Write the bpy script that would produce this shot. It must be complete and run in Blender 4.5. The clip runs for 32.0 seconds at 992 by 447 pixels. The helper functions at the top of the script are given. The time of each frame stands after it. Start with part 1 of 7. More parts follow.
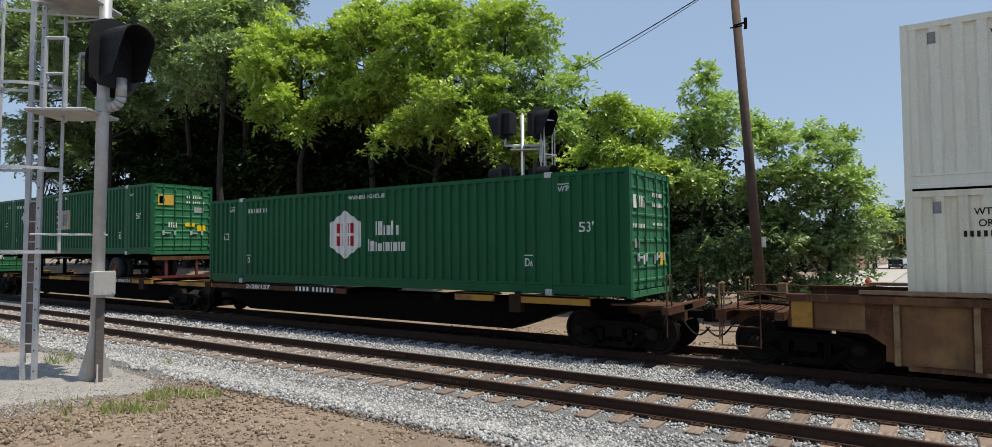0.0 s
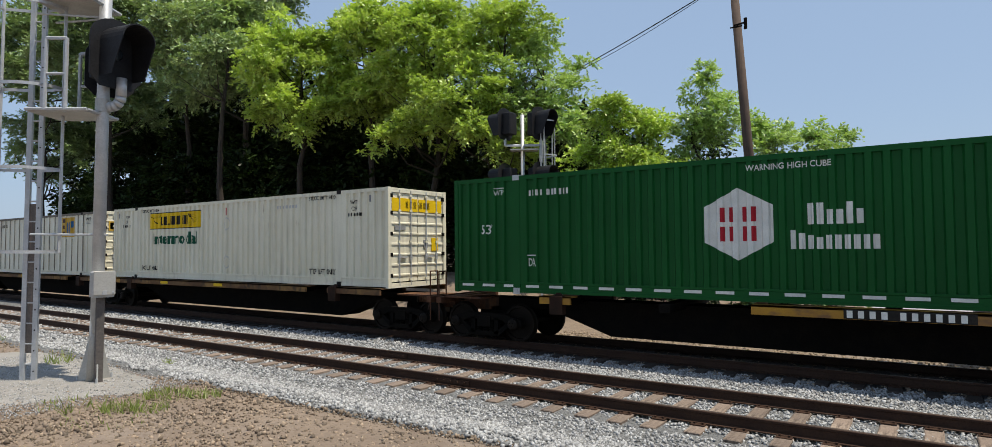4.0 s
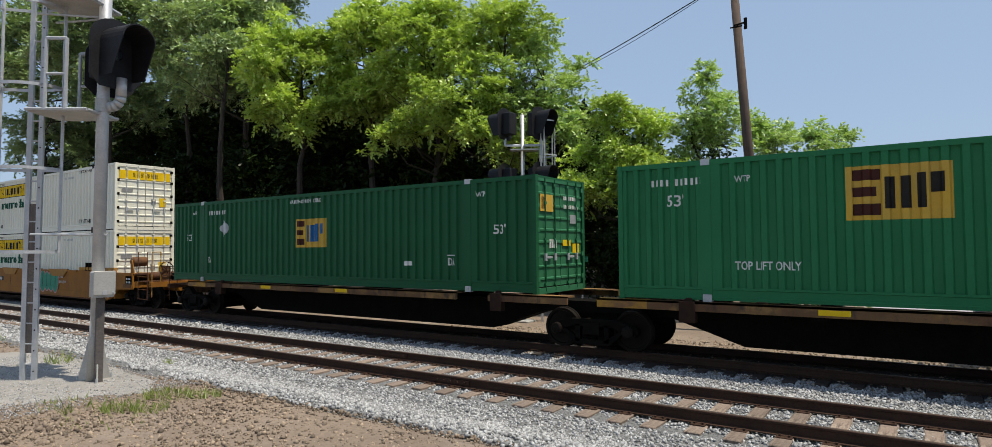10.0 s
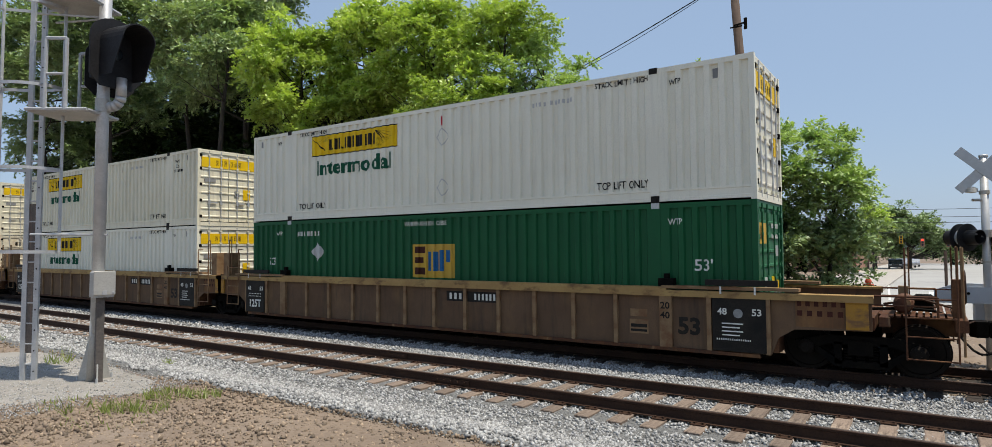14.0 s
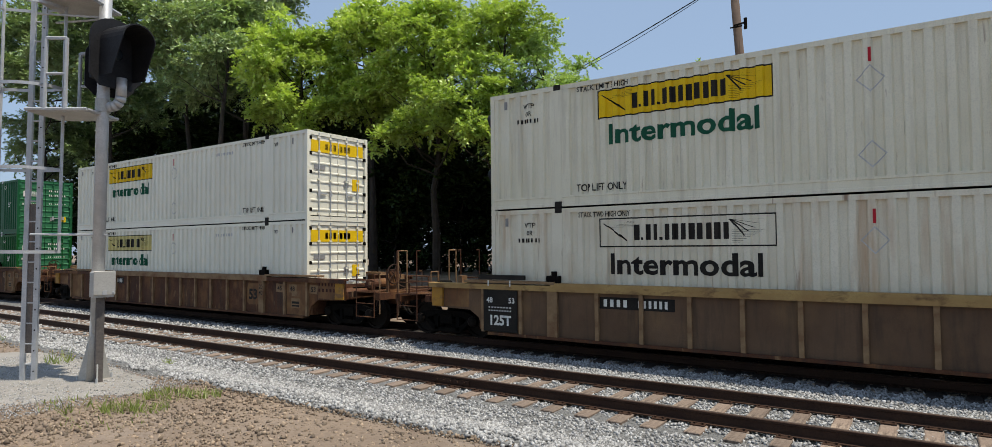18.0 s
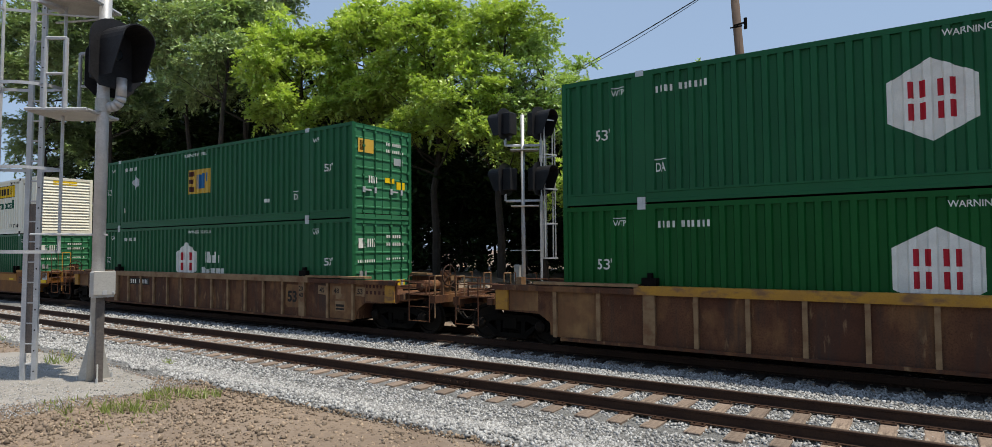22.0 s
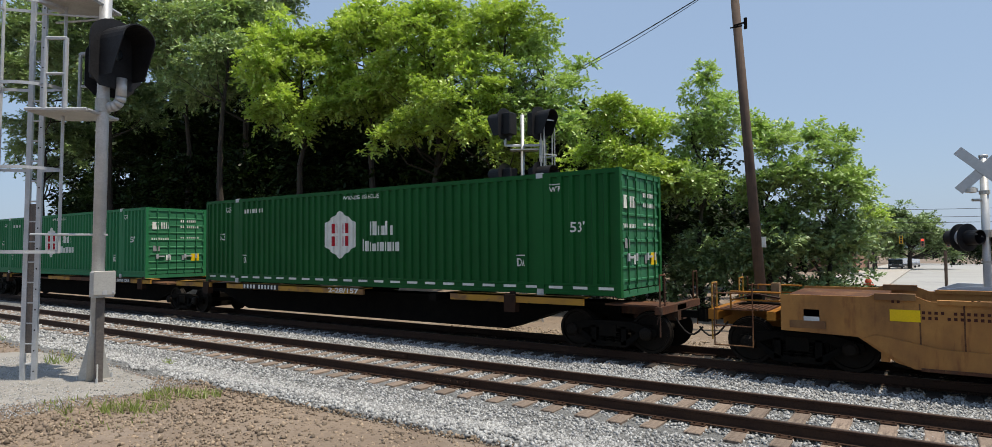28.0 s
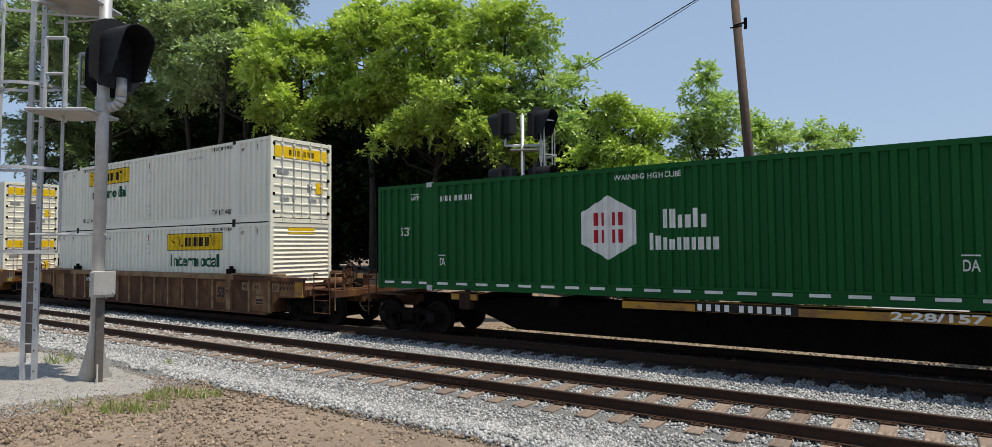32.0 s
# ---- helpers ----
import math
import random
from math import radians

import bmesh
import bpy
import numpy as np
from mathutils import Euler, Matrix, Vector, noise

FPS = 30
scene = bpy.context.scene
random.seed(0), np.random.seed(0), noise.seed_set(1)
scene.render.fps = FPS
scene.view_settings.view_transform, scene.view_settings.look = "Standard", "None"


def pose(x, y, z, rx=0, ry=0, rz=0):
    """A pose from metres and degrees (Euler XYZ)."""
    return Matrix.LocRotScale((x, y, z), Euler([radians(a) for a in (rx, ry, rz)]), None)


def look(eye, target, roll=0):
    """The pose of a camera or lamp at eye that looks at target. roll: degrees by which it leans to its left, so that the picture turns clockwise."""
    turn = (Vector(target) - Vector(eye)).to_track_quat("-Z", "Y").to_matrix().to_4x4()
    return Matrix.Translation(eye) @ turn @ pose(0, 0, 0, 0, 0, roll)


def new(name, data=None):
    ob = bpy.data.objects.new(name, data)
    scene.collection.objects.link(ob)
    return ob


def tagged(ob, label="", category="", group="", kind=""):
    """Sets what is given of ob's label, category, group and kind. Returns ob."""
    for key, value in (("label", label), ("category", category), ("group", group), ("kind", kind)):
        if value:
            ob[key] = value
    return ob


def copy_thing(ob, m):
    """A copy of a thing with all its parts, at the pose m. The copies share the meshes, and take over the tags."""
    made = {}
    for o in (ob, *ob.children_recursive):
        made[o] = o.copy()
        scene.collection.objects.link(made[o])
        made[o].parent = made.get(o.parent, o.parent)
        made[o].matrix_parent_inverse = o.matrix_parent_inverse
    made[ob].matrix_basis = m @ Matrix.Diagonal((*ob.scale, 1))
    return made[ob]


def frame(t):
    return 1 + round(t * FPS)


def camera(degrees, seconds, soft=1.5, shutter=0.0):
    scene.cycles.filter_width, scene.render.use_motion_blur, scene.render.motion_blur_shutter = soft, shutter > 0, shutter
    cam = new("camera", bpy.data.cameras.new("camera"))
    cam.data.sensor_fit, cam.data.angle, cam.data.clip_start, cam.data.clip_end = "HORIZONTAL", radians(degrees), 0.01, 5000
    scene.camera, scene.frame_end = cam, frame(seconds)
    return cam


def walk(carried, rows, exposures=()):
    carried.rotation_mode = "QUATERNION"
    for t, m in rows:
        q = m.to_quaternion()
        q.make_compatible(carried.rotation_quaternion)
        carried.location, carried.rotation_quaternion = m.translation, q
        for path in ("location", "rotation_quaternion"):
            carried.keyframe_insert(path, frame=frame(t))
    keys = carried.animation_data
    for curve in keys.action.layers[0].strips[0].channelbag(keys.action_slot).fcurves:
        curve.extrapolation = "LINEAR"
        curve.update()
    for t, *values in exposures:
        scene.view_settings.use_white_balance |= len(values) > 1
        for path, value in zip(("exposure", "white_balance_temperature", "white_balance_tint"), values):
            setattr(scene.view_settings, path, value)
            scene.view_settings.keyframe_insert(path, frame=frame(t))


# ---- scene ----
EYE = Vector((5.3415, -14.2302, 2.3854))
HEADING, TILT, LEAN = radians(-34.39), radians(2.141), -0.51
AIM = Vector((math.sin(HEADING) * math.cos(TILT), math.cos(HEADING) * math.cos(TILT), math.sin(TILT)))
cam = camera(76.68, 32.0, soft=0.5)
walk(cam, [(0, look(EYE, EYE + AIM * 10, LEAN)), (32, look(EYE, EYE + AIM * 10, LEAN))], exposures=[(0, 0.28, 7150, 9), (32, 0.28, 7150, 9)])

# ---- daylight: high summer sun from behind and to the side of the train ----
SHADE = Vector((-0.34, -0.075, -1.0))
world = bpy.data.worlds.new("sky")
scene.world = world
world.use_nodes = True
wn = world.node_tree.nodes
sky = wn.new("ShaderNodeTexSky")
sky.sky_type, sky.sun_disc = "NISHITA", False
sky.sun_elevation = radians(70.8)
sky.sun_rotation = math.atan2(0.34, 0.075)
sky.air_density, sky.dust_density, sky.ozone_density = 1.0, 1.2, 1.4
# summer haze evens out the blue from zenith to horizon
haze = wn.new("ShaderNodeMix")
haze.data_type = "RGBA"
haze.inputs[0].default_value = 0.72
haze.inputs[7].default_value = (2.4, 3.5, 5.5, 1.0)
world.node_tree.links.new(sky.outputs[0], haze.inputs[6])
world.node_tree.links.new(haze.outputs[2], wn["Background"].inputs[0])
wn["Background"].inputs[1].default_value = 0.118
sun_data = bpy.data.lights.new("sun", "SUN")
sun_data.energy, sun_data.angle, sun_data.color = 4.1, radians(0.55), (1.0, 0.965, 0.90)
sun = new("sun", sun_data)
sun.matrix_world = look((0, 0, 60), Vector((0, 0, 60)) + SHADE)


# ---- materials ----
def srgb(r, g, b):
    return tuple(((c / 255 + 0.055) / 1.055) ** 2.4 if c > 10 else c / 255 / 12.92 for c in (r, g, b)) + (1.0,)


def ramp(nt, a, b, src):
    n = nt.nodes.new("ShaderNodeMapRange")
    n.inputs["From Min"].default_value, n.inputs["From Max"].default_value = a, b
    nt.links.new(src, n.inputs["Value"])
    return n.outputs["Result"]


def noise_tex(nt, scale, detail=4, stretch=(1, 1, 1), rough=0.6):
    co = nt.nodes.new("ShaderNodeTexCoord")
    mp = nt.nodes.new("ShaderNodeMapping")
    mp.inputs["Scale"].default_value = stretch
    n = nt.nodes.new("ShaderNodeTexNoise")
    n.inputs["Scale"].default_value, n.inputs["Detail"].default_value, n.inputs["Roughness"].default_value = scale, detail, rough
    nt.links.new(co.outputs["Object"], mp.inputs["Vector"])
    nt.links.new(mp.outputs["Vector"], n.inputs["Vector"])
    return n.outputs["Fac"]


def mix(nt, fac, a, b, blend="MIX"):
    m = nt.nodes.new("ShaderNodeMix")
    m.data_type, m.blend_type = "RGBA", blend
    for sock, val in ((m.inputs[0], fac), (m.inputs[6], a), (m.inputs[7], b)):
        if isinstance(val, (tuple, float, int)):
            sock.default_value = val
        else:
            nt.links.new(val, sock)
    return m.outputs[2]


def surface(name, base, second=None, scale=3.0, rough=0.6, metal=0.0, bump=0.15, fine=40.0, stains=(), vary=0.0, island=0.0, spec=0.5, bump_dist=0.01):
    """A worn surface: two colours at a large scale, fine grain with relief, and stains: rows of
    (colour, scale, stretch, from, to, amount)."""
    m = bpy.data.materials.new(name)
    m.use_nodes = True
    nt = m.node_tree
    bsdf = nt.nodes["Principled BSDF"]
    col = mix(nt, ramp(nt, 0.35, 0.65, noise_tex(nt, scale)), base, second or base)
    grain = noise_tex(nt, fine, 3)
    dark = tuple(c * 0.8 for c in base[:3]) + (1.0,)
    col = mix(nt, ramp(nt, 0.45, 0.75, grain), col, dark)
    for colour, sc, stretch, lo, hi, amount in stains:
        f = nt.nodes.new("ShaderNodeMath")
        f.operation = "MULTIPLY"
        f.inputs[1].default_value = amount
        nt.links.new(ramp(nt, lo, hi, noise_tex(nt, sc, 5, stretch)), f.inputs[0])
        col = mix(nt, f.outputs[0], col, colour)
    for amount, node, sock in ((vary, "ShaderNodeObjectInfo", "Random"), (island, "ShaderNodeNewGeometry", "Random Per Island")):
        if amount:
            src = nt.nodes.new(node)
            hsv = nt.nodes.new("ShaderNodeHueSaturation")
            mr = nt.nodes.new("ShaderNodeMapRange")
            mr.inputs["To Min"].default_value, mr.inputs["To Max"].default_value = 1 - amount, 1 + amount
            nt.links.new(src.outputs[sock], mr.inputs["Value"])
            nt.links.new(mr.outputs["Result"], hsv.inputs["Value"])
            nt.links.new(col, hsv.inputs["Color"])
            col = hsv.outputs["Color"]
    nt.links.new(col, bsdf.inputs["Base Color"])
    bsdf.inputs["Metallic"].default_value = metal
    bsdf.inputs["Specular IOR Level"].default_value = spec
    rr = nt.nodes.new("ShaderNodeMapRange")
    rr.inputs["To Min"].default_value, rr.inputs["To Max"].default_value = max(0.05, rough - 0.1), min(1.0, rough + 0.1)
    nt.links.new(grain, rr.inputs["Value"])
    nt.links.new(rr.outputs["Result"], bsdf.inputs["Roughness"])
    if bump:
        b = nt.nodes.new("ShaderNodeBump")
        b.inputs["Strength"].default_value, b.inputs["Distance"].default_value = bump, bump_dist
        nt.links.new(grain, b.inputs["Height"])
        nt.links.new(b.outputs["Normal"], bsdf.inputs["Normal"])
    return m


def leaf_surface(name, a, b, clear, gloss=0.35):
    """Leaf: thin, lit from both sides."""
    m = bpy.data.materials.new(name)
    m.use_nodes = True
    nt = m.node_tree
    bsdf = nt.nodes["Principled BSDF"]
    geo = nt.nodes.new("ShaderNodeNewGeometry")
    mild = nt.nodes.new("ShaderNodeMapRange")
    mild.inputs["To Min"].default_value, mild.inputs["To Max"].default_value = 0.15, 0.75
    nt.links.new(geo.outputs["Random Per Island"], mild.inputs["Value"])
    col = mix(nt, mild.outputs["Result"], a, b)
    col = mix(nt, ramp(nt, 0.4, 0.65, noise_tex(nt, 0.35, 2)), col, tuple(c * 1.15 for c in b[:3]) + (1.0,))
    nt.links.new(col, bsdf.inputs["Base Color"])
    bsdf.inputs["Roughness"].default_value = 0.42
    bsdf.inputs["Specular IOR Level"].default_value = gloss
    tr = nt.nodes.new("ShaderNodeBsdfTranslucent")
    bright = mix(nt, 1.0, col, (1.35, 1.5, 0.6, 1.0), "MULTIPLY")
    nt.links.new(bright, tr.inputs["Color"])
    ms = nt.nodes.new("ShaderNodeMixShader")
    ms.inputs[0].default_value = clear
    nt.links.new(bsdf.outputs[0], ms.inputs[1])
    nt.links.new(tr.outputs[0], ms.inputs[2])
    nt.links.new(ms.outputs[0], nt.nodes["Material Output"].inputs["Surface"])
    return m


def glow(name, colour, strength):
    m = bpy.data.materials.new(name)
    m.use_nodes = True
    b = m.node_tree.nodes["Principled BSDF"]
    b.inputs["Base Color"].default_value = colour
    b.inputs["Emission Color"].default_value = colour
    b.inputs["Emission Strength"].default_value = strength
    return m


RUST = (0.16, 0.06, 0.025, 1)
GRIME = (0.035, 0.03, 0.026, 1)
STREAK = (6, 6, 0.35)
M = {}
M["green"] = surface("green_paint", (0.004, 0.088, 0.018, 1), (0.003, 0.070, 0.014, 1), 0.6, 0.5, 0, 0.06, 60, [(GRIME, 1.2, STREAK, 0.58, 0.85, 0.22)], spec=0.16)
M["green_dark"] = surface("dark_green_paint", (0.010, 0.100, 0.038, 1), (0.010, 0.083, 0.034, 1), 0.8, 0.45, 0, 0.06, 60, [(GRIME, 1.4, STREAK, 0.55, 0.85, 0.25), ((0.03, 0.10, 0.05, 1), 0.7, (1, 1, 0.5), 0.58, 0.8, 0.25)], spec=0.16)
M["green_faded"] = surface("faded_green_paint", (0.017, 0.155, 0.058, 1), (0.022, 0.170, 0.066, 1), 0.7, 0.55, 0, 0.06, 60, [(GRIME, 1.2, STREAK, 0.58, 0.85, 0.22), ((0.05, 0.15, 0.08, 1), 0.9, (1, 1, 0.4), 0.55, 0.8, 0.25)], spec=0.16)
# dusty door green, sun on the container ends put into the colour
M["green_door_lit"] = surface("dusty_sunlit_green_paint", (0.030, 0.165, 0.075, 1), (0.022, 0.135, 0.058, 1), 1.2, 0.55, 0, 0.06, 60, [(GRIME, 2.0, STREAK, 0.6, 0.85, 0.3)], spec=0.25)
M["white"] = surface("white_paint", (0.80, 0.775, 0.65, 1), (0.73, 0.70, 0.58, 1), 0.5, 0.45, 0, 0.05, 50, [((0.35, 0.33, 0.29, 1), 1.2, STREAK, 0.55, 0.85, 0.35)], spec=0.3)
M["white_worn"] = surface("worn_white_paint", (0.78, 0.735, 0.58, 1), (0.70, 0.65, 0.49, 1), 0.6, 0.5, 0, 0.05, 50, [((0.33, 0.28, 0.21, 1), 1.0, STREAK, 0.5, 0.8, 0.5), (RUST, 2.2, (5, 5, 0.6), 0.66, 0.78, 0.6)], spec=0.3)
M["white_rusty"] = surface("rust_streaked_white_paint", (0.74, 0.69, 0.55, 1), (0.64, 0.57, 0.43, 1), 0.6, 0.55, 0, 0.06, 50, [((0.45, 0.27, 0.14, 1), 0.9, (3, 3, 0.3), 0.52, 0.74, 0.7), (RUST, 1.6, (4, 4, 0.3), 0.64, 0.74, 0.8)], spec=0.3)
M["rust_patch"] = surface("heavily_rusted_paint", (0.52, 0.40, 0.27, 1), (0.24, 0.10, 0.045, 1), 1.5, 0.8, 0, 0.2, 40, [(RUST, 1.6, (5, 5, 0.35), 0.42, 0.58, 0.9), ((0.07, 0.03, 0.018, 1), 3, (5, 5, 0.5), 0.55, 0.66, 0.8)], spec=0.1)
M["umber"] = surface("dusty_umber_car_paint", (0.155, 0.095, 0.058, 1), (0.105, 0.062, 0.038, 1), 0.9, 0.75, 0, 0.15, 30, [((0.20, 0.12, 0.06, 1), 1.2, (1, 1, 0.6), 0.52, 0.72, 0.6), (GRIME, 1.2, (4, 4, 0.5), 0.5, 0.76, 0.6)], spec=0.12)
M["chord_tan"] = surface("yellowed_tan_chord_paint", (0.40, 0.26, 0.10, 1), (0.29, 0.17, 0.07, 1), 1.5, 0.65, 0, 0.15, 30, [((0.12, 0.065, 0.035, 1), 2.2, (1, 1, 2), 0.52, 0.66, 0.8)], spec=0.15)
M["white_emp"] = surface("grey_white_paint", (0.75, 0.715, 0.58, 1), (0.66, 0.62, 0.49, 1), 0.4, 0.4, 0, 0.04, 50, [((0.40, 0.33, 0.21, 1), 0.5, (1, 1, 0.8), 0.5, 0.8, 0.4), ((0.30, 0.15, 0.06, 1), 1.5, (3, 3, 0.35), 0.68, 0.78, 0.6), ((0.22, 0.15, 0.08, 1), 9, (1, 1, 1), 0.70, 0.76, 0.7)], spec=0.3)
M["seam"] = surface("dirty_shadow_grey", (0.20, 0.185, 0.15, 1), (0.12, 0.10, 0.08, 1), 3, 0.8, 0, 0.1, 30, [((0.07, 0.05, 0.04, 1), 4, (1, 1, 1), 0.5, 0.65, 0.7)])
M["brown"] = surface("rust_brown_steel", (0.072, 0.029, 0.017, 1), (0.125, 0.055, 0.027, 1), 1.2, 0.75, 0, 0.2, 30, [((0.24, 0.12, 0.05, 1), 1.1, (1, 1, 0.6), 0.53, 0.72, 0.75), ((0.30, 0.19, 0.10, 1), 3.5, (2, 2, 0.5), 0.62, 0.72, 0.6), (GRIME, 1.2, (4, 4, 0.5), 0.48, 0.72, 0.7)], spec=0.15)
M["tan_post"] = surface("sun_bleached_car_paint", (0.27, 0.17, 0.09, 1), (0.17, 0.10, 0.055, 1), 3, 0.65, 0, 0.15, 30, [(RUST, 3, (1, 1, 1), 0.5, 0.7, 0.6)], spec=0.15)
M["orange"] = surface("weathered_orange_yellow_paint", (0.33, 0.13, 0.016, 1), (0.25, 0.10, 0.018, 1), 0.8, 0.6, 0, 0.1, 30, [((0.12, 0.055, 0.025, 1), 0.9, (1.5, 1.5, 0.6), 0.45, 0.75, 0.6), (RUST, 2.5, (3, 3, 0.6), 0.58, 0.74, 0.6)], spec=0.15)
# faded orange, also holding the light on the low car's upper band
M["orange_faded_lit"] = surface("faded_lit_orange_paint", (0.42, 0.20, 0.045, 1), (0.32, 0.15, 0.035, 1), 0.7, 0.6, 0, 0.1, 30, [((0.14, 0.065, 0.03, 1), 0.8, (1.2, 1.2, 0.8), 0.5, 0.75, 0.6), (RUST, 2.5, (3, 3, 0.6), 0.6, 0.74, 0.6)], spec=0.15)
M["rusty_tan"] = surface("rust_faded_car_paint", (0.20, 0.10, 0.045, 1), (0.12, 0.055, 0.028, 1), 0.9, 0.7, 0, 0.2, 30, [((0.30, 0.17, 0.07, 1), 1.3, (1, 1, 1), 0.5, 0.7, 0.7), (GRIME, 1.2, (3, 3, 0.6), 0.5, 0.75, 0.6)], spec=0.15)
M["orange_rusty"] = surface("rust_bleached_orange_paint", (0.43, 0.205, 0.062, 1), (0.33, 0.145, 0.045, 1), 0.9, 0.65, 0, 0.12, 30, [((0.13, 0.06, 0.03, 1), 0.9, (1.5, 1.5, 0.7), 0.45, 0.72, 0.7), (RUST, 2.2, (3, 3, 0.6), 0.55, 0.72, 0.7)], spec=0.15)
M["orange_brown"] = surface("rust_dulled_orange_paint", (0.24, 0.095, 0.022, 1), (0.17, 0.068, 0.02, 1), 0.8, 0.65, 0, 0.1, 30, [((0.09, 0.045, 0.025, 1), 0.9, (1.5, 1.5, 0.6), 0.45, 0.75, 0.6), (RUST, 2.5, (3, 3, 0.6), 0.58, 0.74, 0.6)], spec=0.15)
M["m_cream"] = surface("bleached_cream_panel", (0.55, 0.46, 0.30, 1), (0.47, 0.40, 0.28, 1), 2, 0.55, 0, 0, 60, spec=0.12)
M["yellow_edge"] = surface("worn_yellow_paint", (0.43, 0.22, 0.03, 1), (0.32, 0.16, 0.04, 1), 2, 0.6, 0, 0.15, 30, [((0.17, 0.09, 0.05, 1), 2.0, (1, 1, 2), 0.5, 0.62, 0.85)], spec=0.15)
M["worn_beam"] = surface("rust_worn_tan_beam", (0.17, 0.095, 0.045, 1), (0.10, 0.05, 0.028, 1), 1.1, 0.75, 0, 0.15, 30, [((0.30, 0.17, 0.06, 1), 0.9, (1, 1, 2), 0.5, 0.64, 0.8), (GRIME, 2.0, (2, 2, 1), 0.52, 0.66, 0.8)], spec=0.12)
M["dark_steel"] = surface("oily_black_steel", (0.005, 0.0045, 0.004, 1), (0.010, 0.008, 0.006, 1), 3, 0.85, 0.0, 0.2, 30, spec=0.06)
M["wheel_steel"] = surface("worn_wheel_steel", (0.010, 0.008, 0.006, 1), (0.018, 0.013, 0.010, 1), 5, 0.6, 0.2, 0.1, 40, spec=0.1)
M["rail"] = surface("rusty_rail_steel", (0.040, 0.022, 0.016, 1), (0.06, 0.032, 0.02, 1), 2, 0.7, 0.1, 0.2, 40, spec=0.15)
M["rail_top"] = surface("running_surface", (0.10, 0.068, 0.052, 1), (0.07, 0.048, 0.038, 1), 2, 0.5, 0.3, 0.05, 40)
M["tie"] = surface("weathered_timber", (0.21, 0.155, 0.12, 1), (0.28, 0.215, 0.165, 1), 2.5, 0.9, 0, 0.5, 25, [((0.06, 0.04, 0.03, 1), 4, (6, 0.6, 1), 0.5, 0.7, 0.8)], vary=0.25, bump_dist=0.02)
M["tie_oily"] = surface("oil_darkened_timber", (0.028, 0.021, 0.017, 1), (0.045, 0.033, 0.026, 1), 2.5, 0.85, 0, 0.5, 25, vary=0.25)
M["stone"] = surface("pale_granite_ballast", (0.36, 0.36, 0.355, 1), (0.245, 0.245, 0.245, 1), 12, 0.9, 0, 0.2, 90, island=0.5)
M["ballast"] = surface("ballast_bed", (0.21, 0.21, 0.205, 1), (0.11, 0.11, 0.108, 1), 16, 0.95, 0, 1.0, 28, [((0.05, 0.05, 0.05, 1), 22, (1, 1, 1), 0.52, 0.62, 0.8)], bump_dist=0.05)
# oil stain and the shade under the train both put into this colour
M["ballast_oil_shade"] = surface("oil_and_shade_ballast", (0.022, 0.020, 0.019, 1), (0.012, 0.011, 0.010, 1), 14, 0.9, 0, 1.0, 28, bump_dist=0.05)
M["ground"] = surface("dry_earth", (0.23, 0.172, 0.125, 1), (0.165, 0.122, 0.09, 1), 0.8, 0.95, 0, 0.8, 14, [((0.26, 0.21, 0.17, 1), 0.5, (1, 1, 1), 0.5, 0.65, 0.6), ((0.10, 0.07, 0.05, 1), 9, (1, 1, 1), 0.56, 0.66, 0.7)], bump_dist=0.03)
M["clod"] = surface("dry_earth_clods", (0.28, 0.215, 0.155, 1), (0.17, 0.125, 0.088, 1), 6, 0.95, 0, 0.3, 60, island=0.55)
M["pad"] = surface("crushed_pale_gravel", (0.31, 0.29, 0.265, 1), (0.24, 0.225, 0.20, 1), 2, 0.95, 0, 0.7, 30, [((0.24, 0.20, 0.16, 1), 18, (1, 1, 1), 0.56, 0.66, 0.6)], bump_dist=0.02)
M["road"] = surface("sun_bleached_asphalt", (0.36, 0.355, 0.34, 1), (0.30, 0.295, 0.285, 1), 0.15, 0.9, 0, 0.2, 20, [((0.20, 0.2, 0.2, 1), 0.25, (1, 0.3, 1), 0.58, 0.64, 0.5)])
M["kerb"] = surface("concrete", (0.42, 0.39, 0.35, 1), (0.34, 0.31, 0.28, 1), 1.5, 0.9, 0, 0.3, 20)
M["galv"] = surface("galvanised_steel", (0.52, 0.53, 0.54, 1), (0.42, 0.43, 0.44, 1), 6, 0.5, 0.35, 0.08, 40, [((0.25, 0.24, 0.23, 1), 3, STREAK, 0.58, 0.8, 0.5)])
M["alu"] = surface("grey_cast_aluminium", (0.45, 0.44, 0.41, 1), (0.38, 0.37, 0.345, 1), 4, 0.55, 0.3, 0.08, 40)
M["signal_black"] = surface("flat_black_paint", (0.012, 0.012, 0.014, 1), (0.02, 0.02, 0.022, 1), 4, 0.55, 0, 0.05, 40, spec=0.2)
M["guard"] = surface("dull_brown_grey_guard_metal", (0.10, 0.085, 0.075, 1), (0.17, 0.14, 0.12, 1), 2, 0.55, 0.3, 0.1, 30, [((0.22, 0.13, 0.10, 1), 3, STREAK, 0.55, 0.75, 0.6)])
M["duct"] = surface("weathered_dark_duct", (0.085, 0.075, 0.068, 1), (0.12, 0.10, 0.09, 1), 5, 0.8, 0, 0.2, 30)
M["concrete"] = surface("mast_foundation_concrete", (0.40, 0.39, 0.37, 1), (0.30, 0.29, 0.27, 1), 3, 0.9, 0, 0.3, 30)
